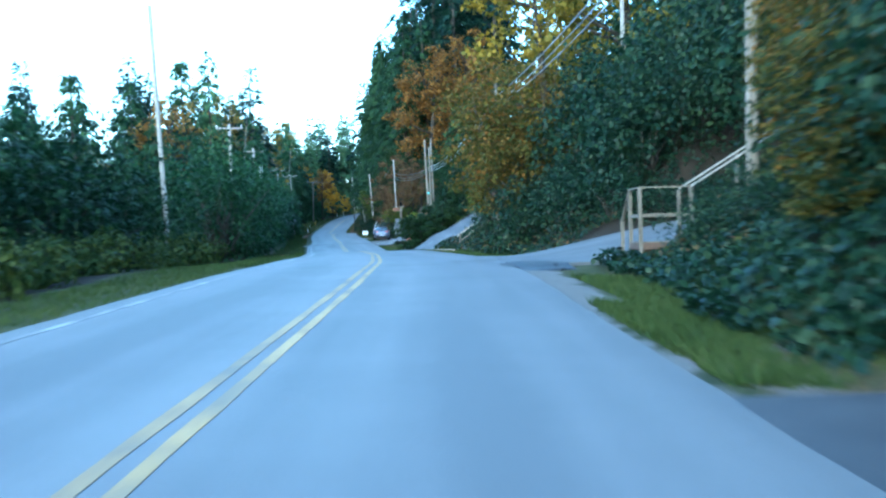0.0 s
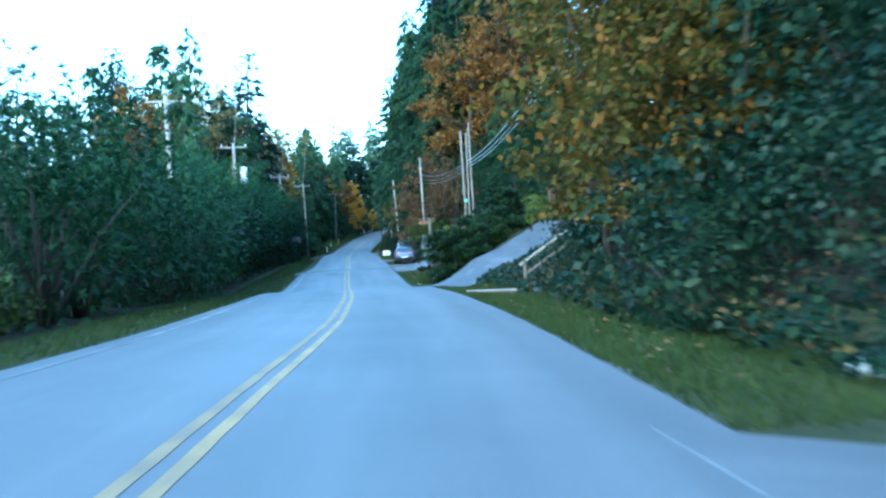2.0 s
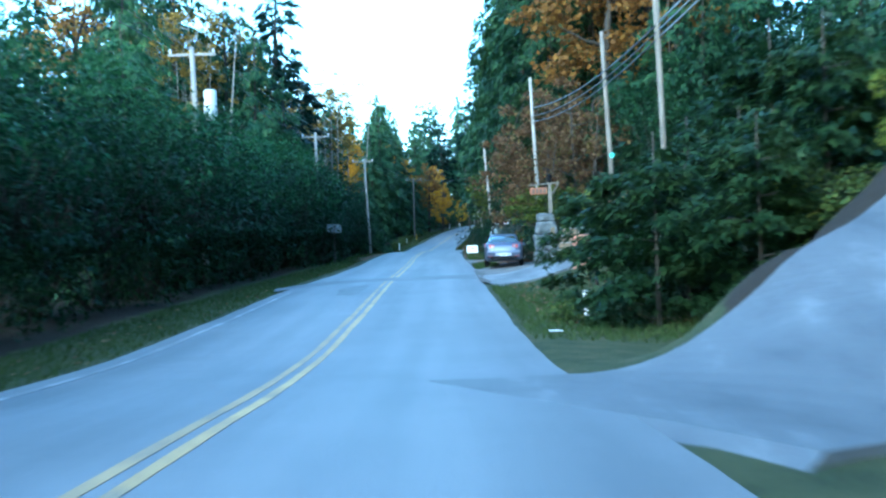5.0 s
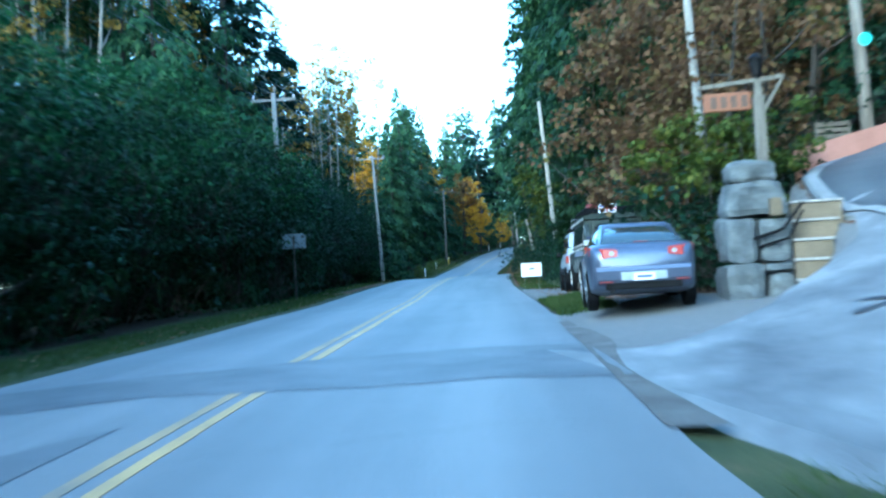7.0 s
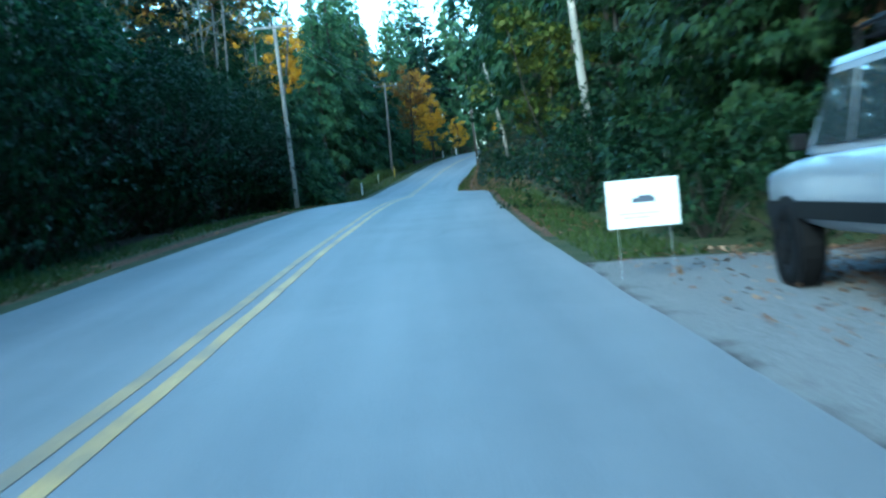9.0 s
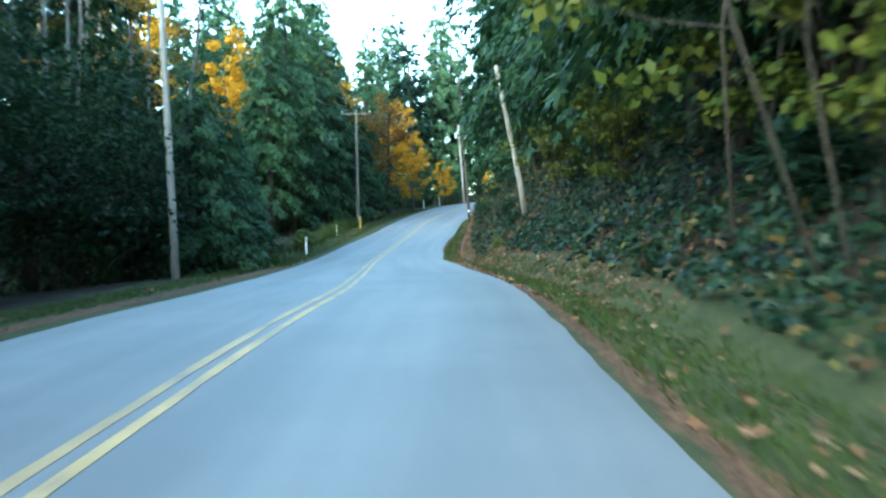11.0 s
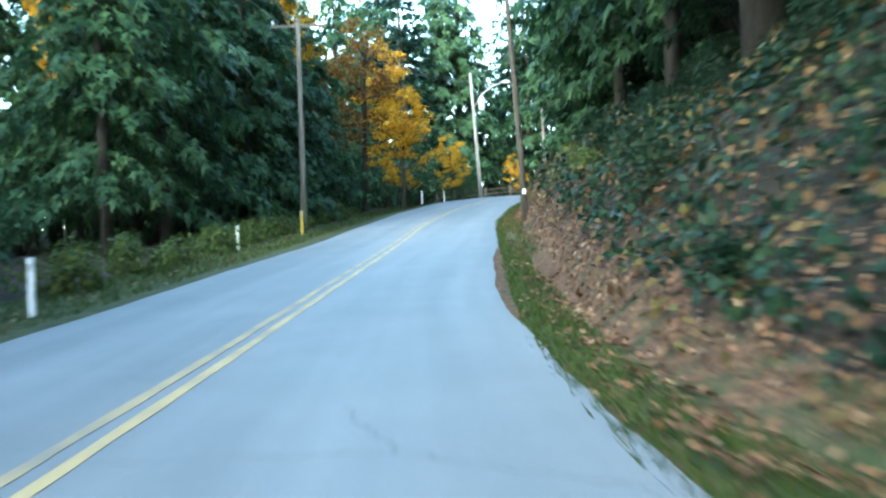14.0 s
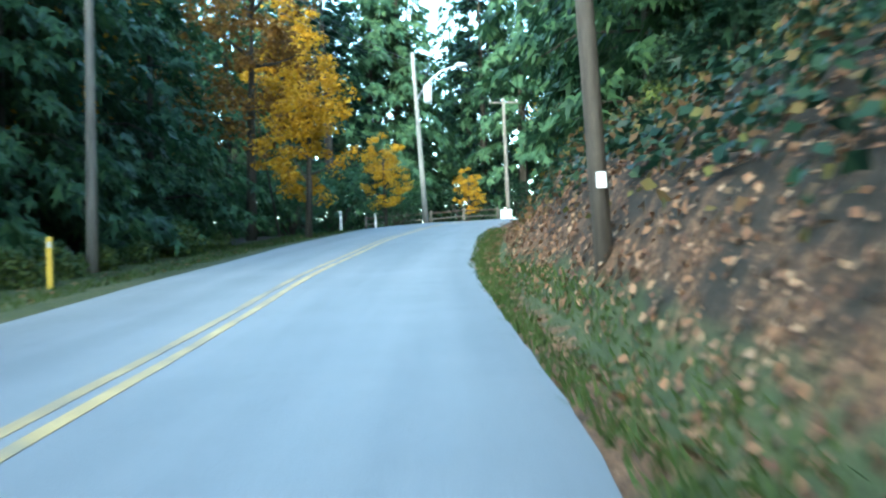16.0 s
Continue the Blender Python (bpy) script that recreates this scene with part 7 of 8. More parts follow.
def suv(m):
    ob = thing("suv_car", m, "boxy silver two-door off-roader with a roof basket", "car", "parked vehicles")
    bm = bmesh.new()
    loft(bm, [body_ring(*s, 0.06, 0.6) for s in ((-2.05, .62, 1.1, .80), (-2.0, .52, 1.14, .84), (-1.0, .5, 1.14, .85), (.55, .5, 1.12, .85), (1.2, .52, 1.08, .84), (1.9, .55, 1.0, .82), (2.0, .6, .92, .78))])
    part("body", bm, CAR_SILVER, ob, "silver body", True)
    bm = bmesh.new()
    loft(bm, [[(.80, a, 1.1), (.69, b, 1.76), (-.69, b, 1.76), (-.80, a, 1.1)] for a, b in ((-2.0, -1.85), (.85, .38))])
    part("upper_body", bm, CAR_SILVER, ob)
    bm = bmesh.new()
    loft(bm, [[(.70, y, 1.74), (.66, y, 1.80), (-.66, y, 1.80), (-.70, y, 1.74)] for y in (-1.88, .42)])
    part("roof", bm, CAR_SILVER, ob)
    for s in (-1, 1):
        for y0, y1, k in ((-1.75, -1.2, 0), (-1.0, -.18, 0), (-.1, .5, .14)):
            c = [(s * .800, y0, 1.17), (s * .800, y1 + k, 1.17), (s * .708, y1 - k * .4, 1.68), (s * .708, y0, 1.68)]
            pane(ob, c if s > 0 else [c[1], c[0], c[3], c[2]], "side_window")
        for y in (-1.25, 1.32):
            arch(ob, s * .85, y, .37)
            wheel(ob, s * .76, y, .37, .24, TRIM, 0.55, 6)
        bm = bmesh.new()
        box(bm, (s * .80 - .05, -2.07, .86), (s * .80 + .04, -2.0, 1.08), .01)
        part("tail_lamp", bm, LAMP_RED, ob, "red tail lamp")
        bm = bmesh.new()
        box(bm, (s * .852 - .012, -1.9, .60), (s * .852 + .012, 1.85, .74), .006)
        part("side_cladding", bm, TRIM, ob)
        bm = bmesh.new()
        box(bm, (s * .92 - .07, .58, 1.14), (s * .92 + .06, .66, 1.27), .02)
        part("mirror", bm, TRIM, ob)
    pane(ob, [(-.62, -2.0, 1.2), (.62, -2.0, 1.2), (.56, -1.88, 1.68), (-.56, -1.88, 1.68)], "rear_window")
    pane(ob, [(.66, .80, 1.15), (-.66, .80, 1.15), (-.58, .42, 1.70), (.58, .42, 1.70)], "windscreen")
    bm = bmesh.new()
    box(bm, (-.8, -2.16, .50), (.8, -2.0, .66), .02)
    part("rear_bumper", bm, TRIM, ob)
    bm = bmesh.new()
    box(bm, (-.78, 1.95, .48), (.78, 2.1, .66), .02)
    part("front_bumper", bm, TRIM, ob)
    bm = bmesh.new()
    for s in (-1, 1):
        tube(bm, [(s * .6, -1.5, 1.98), (s * .6, .1, 1.98)], .018, 6)
        for y in (-1.5, -.7, .1):
            tube(bm, [(s * .62, y, 1.8), (s * .6, y, 1.98)], .016, 6)
    for y in np.arange(-1.5, .15, .2):
        tube(bm, [(-.6, y, 1.9), (.6, y, 1.9)], .012, 5)
    part("roof_basket", bm, TRIM, ob, "black roof basket")
    bm = bmesh.new()
    box(bm, (-.5, -.25, 1.92), (.35, .1, 2.06), .03)
    part("jerry_can", bm, TRIM, ob, "dark load on the basket")
    bm = bmesh.new()
    for q in ((-.5, -.12), (-.3, -.12)):
        tube(bm, [(q[0], -.3, 1.95), (q[0], -.28, 2.28), (q[1], -.28, 2.28), (q[1], -.3, 1.95)], .014, 6)
    tube(bm, [(-.5, -.29, 2.12), (-.12, -.29, 2.12)], .012, 6)
    part("folding_chair", bm, GREY_METAL, ob, "grey folded chair frame on the basket")
    return ob


sedan(pose(-4.5, 126.5, 0.8, 0, 0, 2.5))
offroader(pose(-4.9, 137.3, gz(-4.9, 137.3) + 0.01, 0, 0, 6))
suv(pose(-5.4, 142.0, gz(-5.4, 142.0), 0, 0, 5))


# ---------------------------------------------------------------- signs and posts
def board_sign(x, y, z, w, h, turn, label):
    ob = thing("lawn_sign", pose(x, y, z, 0, 0, turn), label, "sign")
    g = gz(x, y) - z
    bm = bmesh.new()
    box(bm, (-w / 2, -0.006, 0), (w / 2, 0.006, h), 0.004)
    p = part("panel", bm, WHITE, ob, "white plastic panel")
    for k, (lo, hi) in enumerate((((-.10, .24), (.12, .29)), ((-.04, .27), (.09, .31)), ((-.24, .13), (.16, .145)), ((-.2, .09), (.06, .105)))):
        bm = bmesh.new()
        box(bm, (lo[0], -0.0105, lo[1]), (hi[0], -0.0065, hi[1]))
        part("mark", bm, BAR if k < 2 else GREY_METAL, p)
    for s in (-1, 1):
        bm = bmesh.new()
        tube(bm, [(s * w * 0.36, 0.012, g - 0.1), (s * w * 0.36, 0.012, h * 0.5)], 0.003, 6)
        part("stake", bm, GREY_METAL, ob)
    return ob


board_sign(-7.43, 144.6, 1.56, 0.71, 0.47, 4, "white plastic lawn sign on wire stakes beside the road")
ob = thing("road_sign", pose(-17.62, 150.4, gz(-17.62, 150.4), 0, 0, 10), "grey back of a rectangular road sign on a post", "road sign")
sgz = 3.66 - gz(-17.62, 150.4)
bm = bmesh.new()
box(bm, (-0.5, 0.03, sgz - 0.31), (0.5, 0.036, sgz + 0.31), 0.003)
part("sign_panel", bm, surface("sign_back", [(0.10, 0.115, 0.13), (0.16, 0.175, 0.19)], 3, 0.6, 40, 0.1), ob, "bare aluminium sign back")
bm = bmesh.new()
box(bm, (-0.03, -0.03, -0.4), (0.03, 0.03, sgz + 0.25), 0.006)
part("post", bm, POLE_DARK, ob, "dark square post")


def marker(x, y, h, material, label):
    ob = thing("marker_post", pose(x, y, gz(x, y), 0, 0, rng.uniform(-10, 10)), label, "post", "marker posts")
    bm = bmesh.new()
    box(bm, (-0.055, -0.035, -0.3), (0.055, 0.035, h), 0.012)
    p = part("post", bm, material, ob)
    bm = bmesh.new()
    box(bm, (-0.04, -0.039, h - 0.22), (0.04, -0.0355, h - 0.1), 0.0)
    part("reflector", bm, GREY_METAL, p)
    return ob


YELLOW_PLASTIC = plain("yellow_plastic", (0.5, 0.34, 0.03), 0.5)
marker(-22.95, 217.2, 0.95, WHITE, "white roadside marker post on the verge")
marker(-24.6, 236, 0.9, WHITE, "white roadside marker post on the verge")
marker(-22.1, 276.7, 1.0, WHITE, "white roadside marker post on the verge")
marker(-24.3, 245.2, 1.05, YELLOW_PLASTIC, "yellow marker post on the verge")
marker(-21.6, 292, 1.0, WHITE, "white roadside marker post on the verge")
ob = thing("house_marker", pose(-1.35, 101.3, gz(-1.35, 101.3)), "short white painted post at the lawn's edge", "post")
bm = bmesh.new()
box(bm, (-0.06, -0.05, -0.2), (0.06, 0.05, 0.62), 0.015)
p = part("post", bm, WHITE, ob)
bm = bmesh.new()
box(bm, (-0.045, -0.055, 0.3), (0.045, -0.051, 0.52), 0)
part("mark", bm, BAR, p)
bm = bmesh.new()
box(bm, (-0.19, -0.13, 0), (0.19, 0.13, 0.015), 0.005)
box(bm, (-0.17, -0.15, 0.012), (0.15, 0.09, 0.03), 0.005, Matrix.Rotation(0.2, 4, "Z"))
ob = part("newspaper", bm, WHITE, None)
ob.matrix_world = pose(-2.05, 97.05, gz(-2.05, 97.05) + 0.02, 4, 3, 20) @ Matrix.Scale(0.7, 4)
tagged(ob, "white folded newspaper lying on the grass", "newspaper")
# split-rail fence at the bend
fe = thing("rail_fence", pose(0, 0, 0), "low split-rail wooden fence at the bend", "fence", kind="")
pts = [(-22.6, 296.5), (-20.4, 296.0), (-18.2, 296.4), (-16.0, 297.6), (-13.6, 299.6)]
pz = [gz(*p) for p in pts]
for (x, y), z in zip(pts, pz):
    bm = bmesh.new()
    box(bm, (x - .08, y - .08, z - .3), (x + .08, y + .08, z + 1.0), .02)
    part("fence_post", bm, WOOD_GREY, fe)
for k in range(len(pts) - 1):
    for h in (0.4, 0.8):
        bm = bmesh.new()
        tube(bm, [(*pts[k], pz[k] + h), (*pts[k + 1], pz[k + 1] + h + .03)], [.06, .05], 6)
        part("rail", bm, WOOD_BROWN if h > .5 else WOOD_GREY, fe)
ob = thing("utility_box", pose(-12.9, 302.5, gz(-12.9, 302.5)), "small white utility cabinet near the pole", "cabinet")
bm = bmesh.new()
box(bm, (-.4, -.3, -.1), (.4, .3, .8), .03)
part("cabinet", bm, WHITE, ob)
bm = bmesh.new()
box(bm, (-.44, -.34, .8), (.44, .34, .86), .02)
part("lid", bm, GREY_METAL, ob)


# ---------------------------------------------------------------- wooden stairs by the first driveway
def bar(name, a, b, w, h, material, parent, label=""):
    """A squared timber from a to b."""
    a, b = Vector(a), Vector(b)
    d = (b - a)
    m = Matrix.Translation(a) @ d.to_track_quat("Y", "Z").to_matrix().to_4x4()
    bm = bmesh.new()
    box(bm, (-w / 2, 0, -h / 2), (w / 2, d.length, h / 2), min(w, h) * 0.12, m)
    return part(name, bm, material, parent, label)


def first_stairs():
    ob = thing("garden_stairs", pose(0, 0, 0), "weathered grey wooden stairs and landing with handrails", "stairs")
    x0, x1, y0, y1, fl = 5.85, 7.1, 29.95, 31.2, 0.42
    for k in range(8):
        bm = bmesh.new()
        xx = x0 + (x1 - x0) * k / 8
        box(bm, (xx + .008, y0, fl - .035), (xx + (x1 - x0) / 8 - .008, y1, fl), .004)
        part("deck_board", bm, WOOD_GREY, ob)
    for (x, y) in ((x0, y1), (x0, y0), (x1, y1), (x1, y0)):
        bm = bmesh.new()
        box(bm, (x - .045, y - .045, gz(x, y) - .2), (x + .045, y + .045, 1.72), .008)
        part("post", bm, WOOD_GREY, ob)
    for a, b in (((x0, y0), (x0, y1)), ((x0, y0), (x1, y0)), ((x1, y1), (x0 + .0, y1))):
        if a == (x1, y1):
            continue
        bar("top_rail", (*a, 1.74), (*b, 1.74), .09, .04, WOOD_GREY, ob)
        bar("mid_rail", (*a, 1.06), (*b, 1.06), .03, .09, WOOD_GREY, ob)
    bar("joist", (x0, y0 - .02, fl - .11), (x1, y0 - .02, fl - .11), .04, .16, WOOD_BROWN, ob, "brown rim joist")
    bar("joist", (x0 - .02, y0, fl - .11), (x0 - .02, y1, fl - .11), .04, .16, WOOD_BROWN, ob)
    for k in range(4):  # down to the driveway
        bm = bmesh.new()
        z = fl - .18 * (k + 1)
        box(bm, (x0 + .02, y1 + .27 * k, z - .04), (x0 + .85, y1 + .27 * (k + 1), z), .006)
        part("tread", bm, WOOD_GREY, ob)
        bm = bmesh.new()
        box(bm, (x0 + .04, y1 + .27 * k, z + .0), (x0 + .83, y1 + .27 * k + .02, z + .14), .003)
        part("riser", bm, WOOD_GREY, ob)
    for x in (x0, x0 + .88):
        bar("stringer", (x, y1, fl - .12), (x, y1 + 1.15, fl - .88), .04, .24, WOOD_GREY, ob)
    bar("newel", (x0, y1 + 1.15, -0.5), (x0, y1 + 1.15, 0.95), .09, .09, WOOD_GREY, ob)
    bar("handrail", (x0, y1, 1.72), (x0, y1 + 1.15, .95), .09, .04, WOOD_GREY, ob)
    n = 20
    for k in range(n):  # up the bank
        x = x1 + .30 * k
        z = fl + .18 * (k + 1)
        bm = bmesh.new()
        box(bm, (x, y0 + .05, z - .04), (x + .31, y1 - .05, z), .006)
        part("tread", bm, WOOD_GREY, ob)
    for y in (y0 + .02, y1 - .02):
        bar("stringer", (x1, y, fl), (x1 + .3 * n, y, fl + .18 * n), .045, .26, WOOD_GREY, ob)
        bar("handrail", (x1, y, 1.74), (x1 + .3 * n, y, 1.74 + .18 * n), .09, .045, POLE_PALE, ob, "pale worn handrail")
        for k in range(1, 5):
            f = k / 4
            bar("baluster", (x1 + .3 * n * f, y, fl + .18 * n * f), (x1 + .3 * n * f, y, 1.72 + .18 * n * f), .09, .09, WOOD_GREY, ob)
    return ob


first_stairs()


def second_stairs():
    ob = thing("bank_stairs", pose(0, 0, 0), "narrow grey wooden steps up the bank with a handrail", "stairs")
    n, x0, z0, ya, yb = 17, 2.75, 0.0, 69.75, 70.6
    for k in range(n):
        x, z = x0 + .27 * k, z0 + .185 * (k + 1) - .05
        bm = bmesh.new()
        box(bm, (x, ya, z - .045), (x + .27, yb, z), .008)
        part("tread", bm, POLE_PALE, ob, "pale worn tread")
    for y in (ya - .02, yb + .02):
        bar("stringer", (x0 - .1, y, z0 - .12), (x0 + .27 * n, y, z0 + .185 * n - .12), .05, .24, WOOD_BROWN, ob)
    bm = bmesh.new()
    box(bm, (x0 - .12, ya - .1, gz(x0, ya) - .3), (x0 - .02, ya, .98), .01)
    part("newel", bm, WOOD_GREY, ob)
    s = .185 / .27
    bar("handrail", (x0 - .25, ya - .06, .98 - .17), (x0 + 6.4, ya - .06, .98 + s * 6.45), .05, .09, POLE_PALE, ob, "pale worn handrail")
    bar("mid_rail", (x0, ya - .06, .55), (x0 + 4.4, ya - .06, .55 + s * 4.4), .04, .09, WOOD_GREY, ob)
    for x in (x0 + 2.2, x0 + 4.3):
        bar("newel", (x, ya - .06, s * (x - x0) - .2), (x, ya - .06, .98 + s * (x - x0)), .08, .08, WOOD_GREY, ob)
    return ob


second_stairs()
fb = thing("plank_bridge", pose(0, 0, 0), "weathered plank footbridge over the ditch", "footbridge")
for k in range(5):
    bm = bmesh.new()
    box(bm, (0.72, 69.75 + .17 * k, -0.03), (2.72, 69.75 + .17 * k + .16, 0.02), .006)
    part("plank", bm, POLE_PALE, fb)
for y in (69.8, 70.5):
    bar("joist", (0.8, y, -0.12), (2.7, y, -0.12), .09, .17, WOOD_BROWN, fb)


# ---------------------------------------------------------------- second driveway: fence, block wall, houses
fn = thing("board_fence", pose(5.9, 98.6, 0), "reddish-brown cedar board fence behind the driveway", "fence")
for k in range(26):
    x = .19 * k
    bm = bmesh.new()
    z = 3.35 + .012 * k
    box(bm, (x + .004, -.012 + .004 * (k % 2), z), (x + .186, .014 + .004 * (k % 2), z + 1.28), .004)
    part("board", bm, FENCE_RED, fn)
for x in (0, 2.45, 4.95):
    bm = bmesh.new()
    box(bm, (x - .07, -.09, 3.0), (x + .07, .05, 5.1), .01)
    part("fence_post", bm, WOOD_BROWN, fn)
for x0, x1 in ((.07, 2.38), (2.52, 4.88)):
    for z, h in ((4.93, .06), (4.66, .06)):
        bm = bmesh.new()
        box(bm, (x0, -.06, z), (x1, .03, z + h), .006)
        part("rail", bm, WOOD_BROWN, fn)
    for k in range(int((x1 - x0) / .12)):
        bm = bmesh.new()
        box(bm, (x0 + .12 * k, -.015, 4.72), (x0 + .12 * k + .05, .0, 4.93), 0)
        part("slat", bm, FENCE_RED, fn)
BLOCK = surface("dark_block", [(0.022, 0.025, 0.032), (0.055, 0.058, 0.068)], 3, 0.85, 30, 0.6)
BLOCK_GREY = surface("grey_block", [(0.075, 0.09, 0.105), (0.13, 0.148, 0.165)], 3, 0.85, 30, 0.5)
wl = thing("block_wall", pose(5.0, 85.4, 0.1, 0, 0, 30), "dark stacked block retaining wall beside the driveway", "wall", kind="structure")
for r in range(6):
    for k in range(5 - (r > 3) - (r > 4)):
        bm = bmesh.new()
        x = .56 * k + .28 * (r % 2) + .45 * (r > 3)
        box(bm, (x + .01, -.14 + rng.uniform(-.02, .02), 1.35 + .3 * r), (x + .55, .2, 1.35 + .3 * r + .29), .02)
        part("block", bm, BLOCK, wl)
STUCCO = surface("white_stucco", [(0.38, 0.39, 0.395), (0.5, 0.51, 0.52)], 2, 0.8, 60, 0.3)
SIDING = surface("grey_siding", [(0.30, 0.34, 0.38), (0.42, 0.46, 0.5)], 1.5, 0.7, 30, 0.2)
ROOF = surface("dark_shingle", [(0.06, 0.065, 0.07), (0.12, 0.125, 0.13)], 3, 0.9, 30, 0.6)
STAIN = surface("orange_stain", [(0.15, 0.055, 0.024), (0.21, 0.082, 0.035)], 3, 0.7, 30, 0.3)


def window_in(parent, x, y, z, w, h):
    wdw = pane(parent, [(x, y, z), (x + w, y, z), (x + w, y, z + h), (x, y, z + h)], "window", GLASS, 0.03)
    for lo, hi in (((x - .07, z - .07), (x + w + .07, z)), ((x - .07, z + h), (x + w + .07, z + h + .07)), ((x - .07, z), (x, z + h)), ((x + w, z), (x + w + .07, z + h)), ((x + w / 2 - .02, z), (x + w / 2 + .02, z + h))):
        bm = bmesh.new()
        box(bm, (lo[0], y - .05, lo[1]), (hi[0], y + .02, hi[1]), 0)
        part("frame", bm, WHITE, wdw)


def gable(parent, x0, x1, y0, y1, zb, zt, rise, wall, roof):
    bm = bmesh.new()
    xm = (x0 + x1) / 2
    loft(bm, [[(x0, y, zb), (x1, y, zb), (x1, y, zt), (xm, y, zt + rise), (x0, y, zt)] for y in (y0, y1)])
    part("wall", bm, wall, parent)
    for s, xa in ((-1, x0), (1, x1)):
        bm = bmesh.new()
        e = (xa + s * .5, zt - rise / (xm - x0) * .5 + .06)
        loft(bm, [[(e[0], y, e[1]), (xm, y, zt + rise + .06), (xm, y, zt + rise + .22), (e[0], y, e[1] + .16)] for y in (y0 - .5, y1 + .5)])
        part("roof", bm, roof, parent)
        bm = bmesh.new()
        loft(bm, [[(e[0], y, e[1] - .1), (xm, y, zt + rise - .04), (xm, y, zt + rise + .2), (e[0], y, e[1] + .14)] for y in (y0 - .54, y0 - .5)])
        part("bargeboard", bm, WHITE, parent)


def balcony(parent, x0, x1, y0, y1, z, rail, gap, post, h=1.0, base=None):
    bm = bmesh.new()
    box(bm, (x0, y0, z - .22), (x1, y1, z), .02)
    dk = part("balcony", bm, rail, parent)
    for a, b in (((x0, y0), (x1, y0)), ((x0, y0), (x0, y1))):
        bar("top_rail", (*a, z + h), (*b, z + h), .08, .06, rail, dk)
        bar("bottom_rail", (*a, z + .1), (*b, z + .1), .05, .05, rail, dk)
        d = math.hypot(b[0] - a[0], b[1] - a[1])
        for k in range(int(d / gap) + 1):
            f = min(1, k * gap / d)
            x, y = a[0] + (b[0] - a[0]) * f, a[1] + (b[1] - a[1]) * f
            bm = bmesh.new()
            t = .05 if k % 4 == 0 else .02
            box(bm, (x - t, y - t, z), (x + t, y + t, z + h), 0)
            part("baluster", bm, rail, dk)
    for x in np.linspace(x0 + .15, x1 - .15, 3):
        bm = bmesh.new()
        box(bm, (x - .11, y0 + .1, (base if base is not None else gz(x, y0)) - .3), (x + .11, y0 + .32, z - .22), .01)
        part("post", bm, post, parent, "orange-brown stained timber post")


h1 = thing("white_house", pose(0.3, 0, 0.3), "white stucco hillside house with a balcony on timber posts", "house")
gable(h1, 12.4, 20.5, 104.5, 115, 4.0, 10.2, 2.0, STUCCO, ROOF)
bm = bmesh.new()
box(bm, (12.5, 104.38, 4.0), (20.4, 104.47, 7.6), .01)
part("lower_cladding", bm, STAIN, h1, "orange-brown timber cladding on the lower storey")
balcony(h1, 10.4, 17.5, 101.2, 104.4, 7.9, WHITE, .3, STAIN, 1.0)
window_in(h1, 13.2, 104.45, 8.3, 1.9, 1.4)
window_in(h1, 16.4, 104.45, 8.2, 1.6, 1.6)
window_in(h1, 13.4, 104.45, 5.0, 1.5, 1.3)
h2 = thing("grey_house", pose(0.8, 3, 1.2), "blue-grey house with a wooden deck up the slope", "house")
gable(h2, 13.2, 23.0, 136, 146, 6.0, 11.4, 2.0, SIDING, ROOF)
balcony(h2, 9.6, 13.1, 134, 140, 10.6, SIDING, .35, WOOD_BROWN, 1.1)
window_in(h2, 14.5, 135.95, 9.0, 1.8, 1.4)
gb = thing("garden_rail", pose(0, 0, 0), "weathered timber garden railing above the fence", "railing")
for k, x in enumerate((10.2, 11.4, 12.6)):
    bar("post", (x, 101.5, gz(x, 101.5) - .2), (x, 101.5, 6.4 + .25 * k), .12, .12, WOOD_GREY, gb)
bar("rail", (10.1, 101.5, 6.4), (12.7, 101.5, 6.9), .14, .06, POLE_PALE, gb)

# ---------------------------------------------------------------- third driveway: rock pillar, walls, mailboxes
GRANITE = surface("granite", [(0.045, 0.05, 0.055), (0.095, 0.103, 0.109), (0.155, 0.166, 0.172)], 2.5, 0.9, 45, 0.8, dist=0.02)
TERRACOTTA = surface("salmon_stucco", [(0.34, 0.163, 0.12), (0.42, 0.21, 0.156)], 2, 0.85, 70, 0.4)
MAILBOX = surface("mailbox_tan", [(0.085, 0.062, 0.034), (0.15, 0.11, 0.064)], 3, 0.6, 40, 0.2)


def boulder(name, lo, hi, seed, parent, chop=0.10):
    """A rough-hewn block: a cube cut finely, pushed in and out, edges chipped."""
    bm = bmesh.new()
    box(bm, lo, hi)
    bmesh.ops.subdivide_edges(bm, edges=bm.edges[:], cuts=4, use_grid_fill=True)
    c = Vector([(a + b) / 2 for a, b in zip(lo, hi)])
    for v in bm.verts:
        d = v.co - c
        n = noise.noise(v.co * 1.7 + Vector((seed, 0, 0))) + 0.5 * noise.noise(v.co * 4.1 + Vector((0, seed, 0)))
        q = sum((abs(d[k]) / max(1e-6, (hi[k] - lo[k]) / 2)) > 0.95 for k in range(3))
        v.co += d.normalized() * (n * chop - (0.05 if q >= 2 else 0) - (0.04 if q == 3 else 0))
    return part(name, bm, GRANITE, parent)


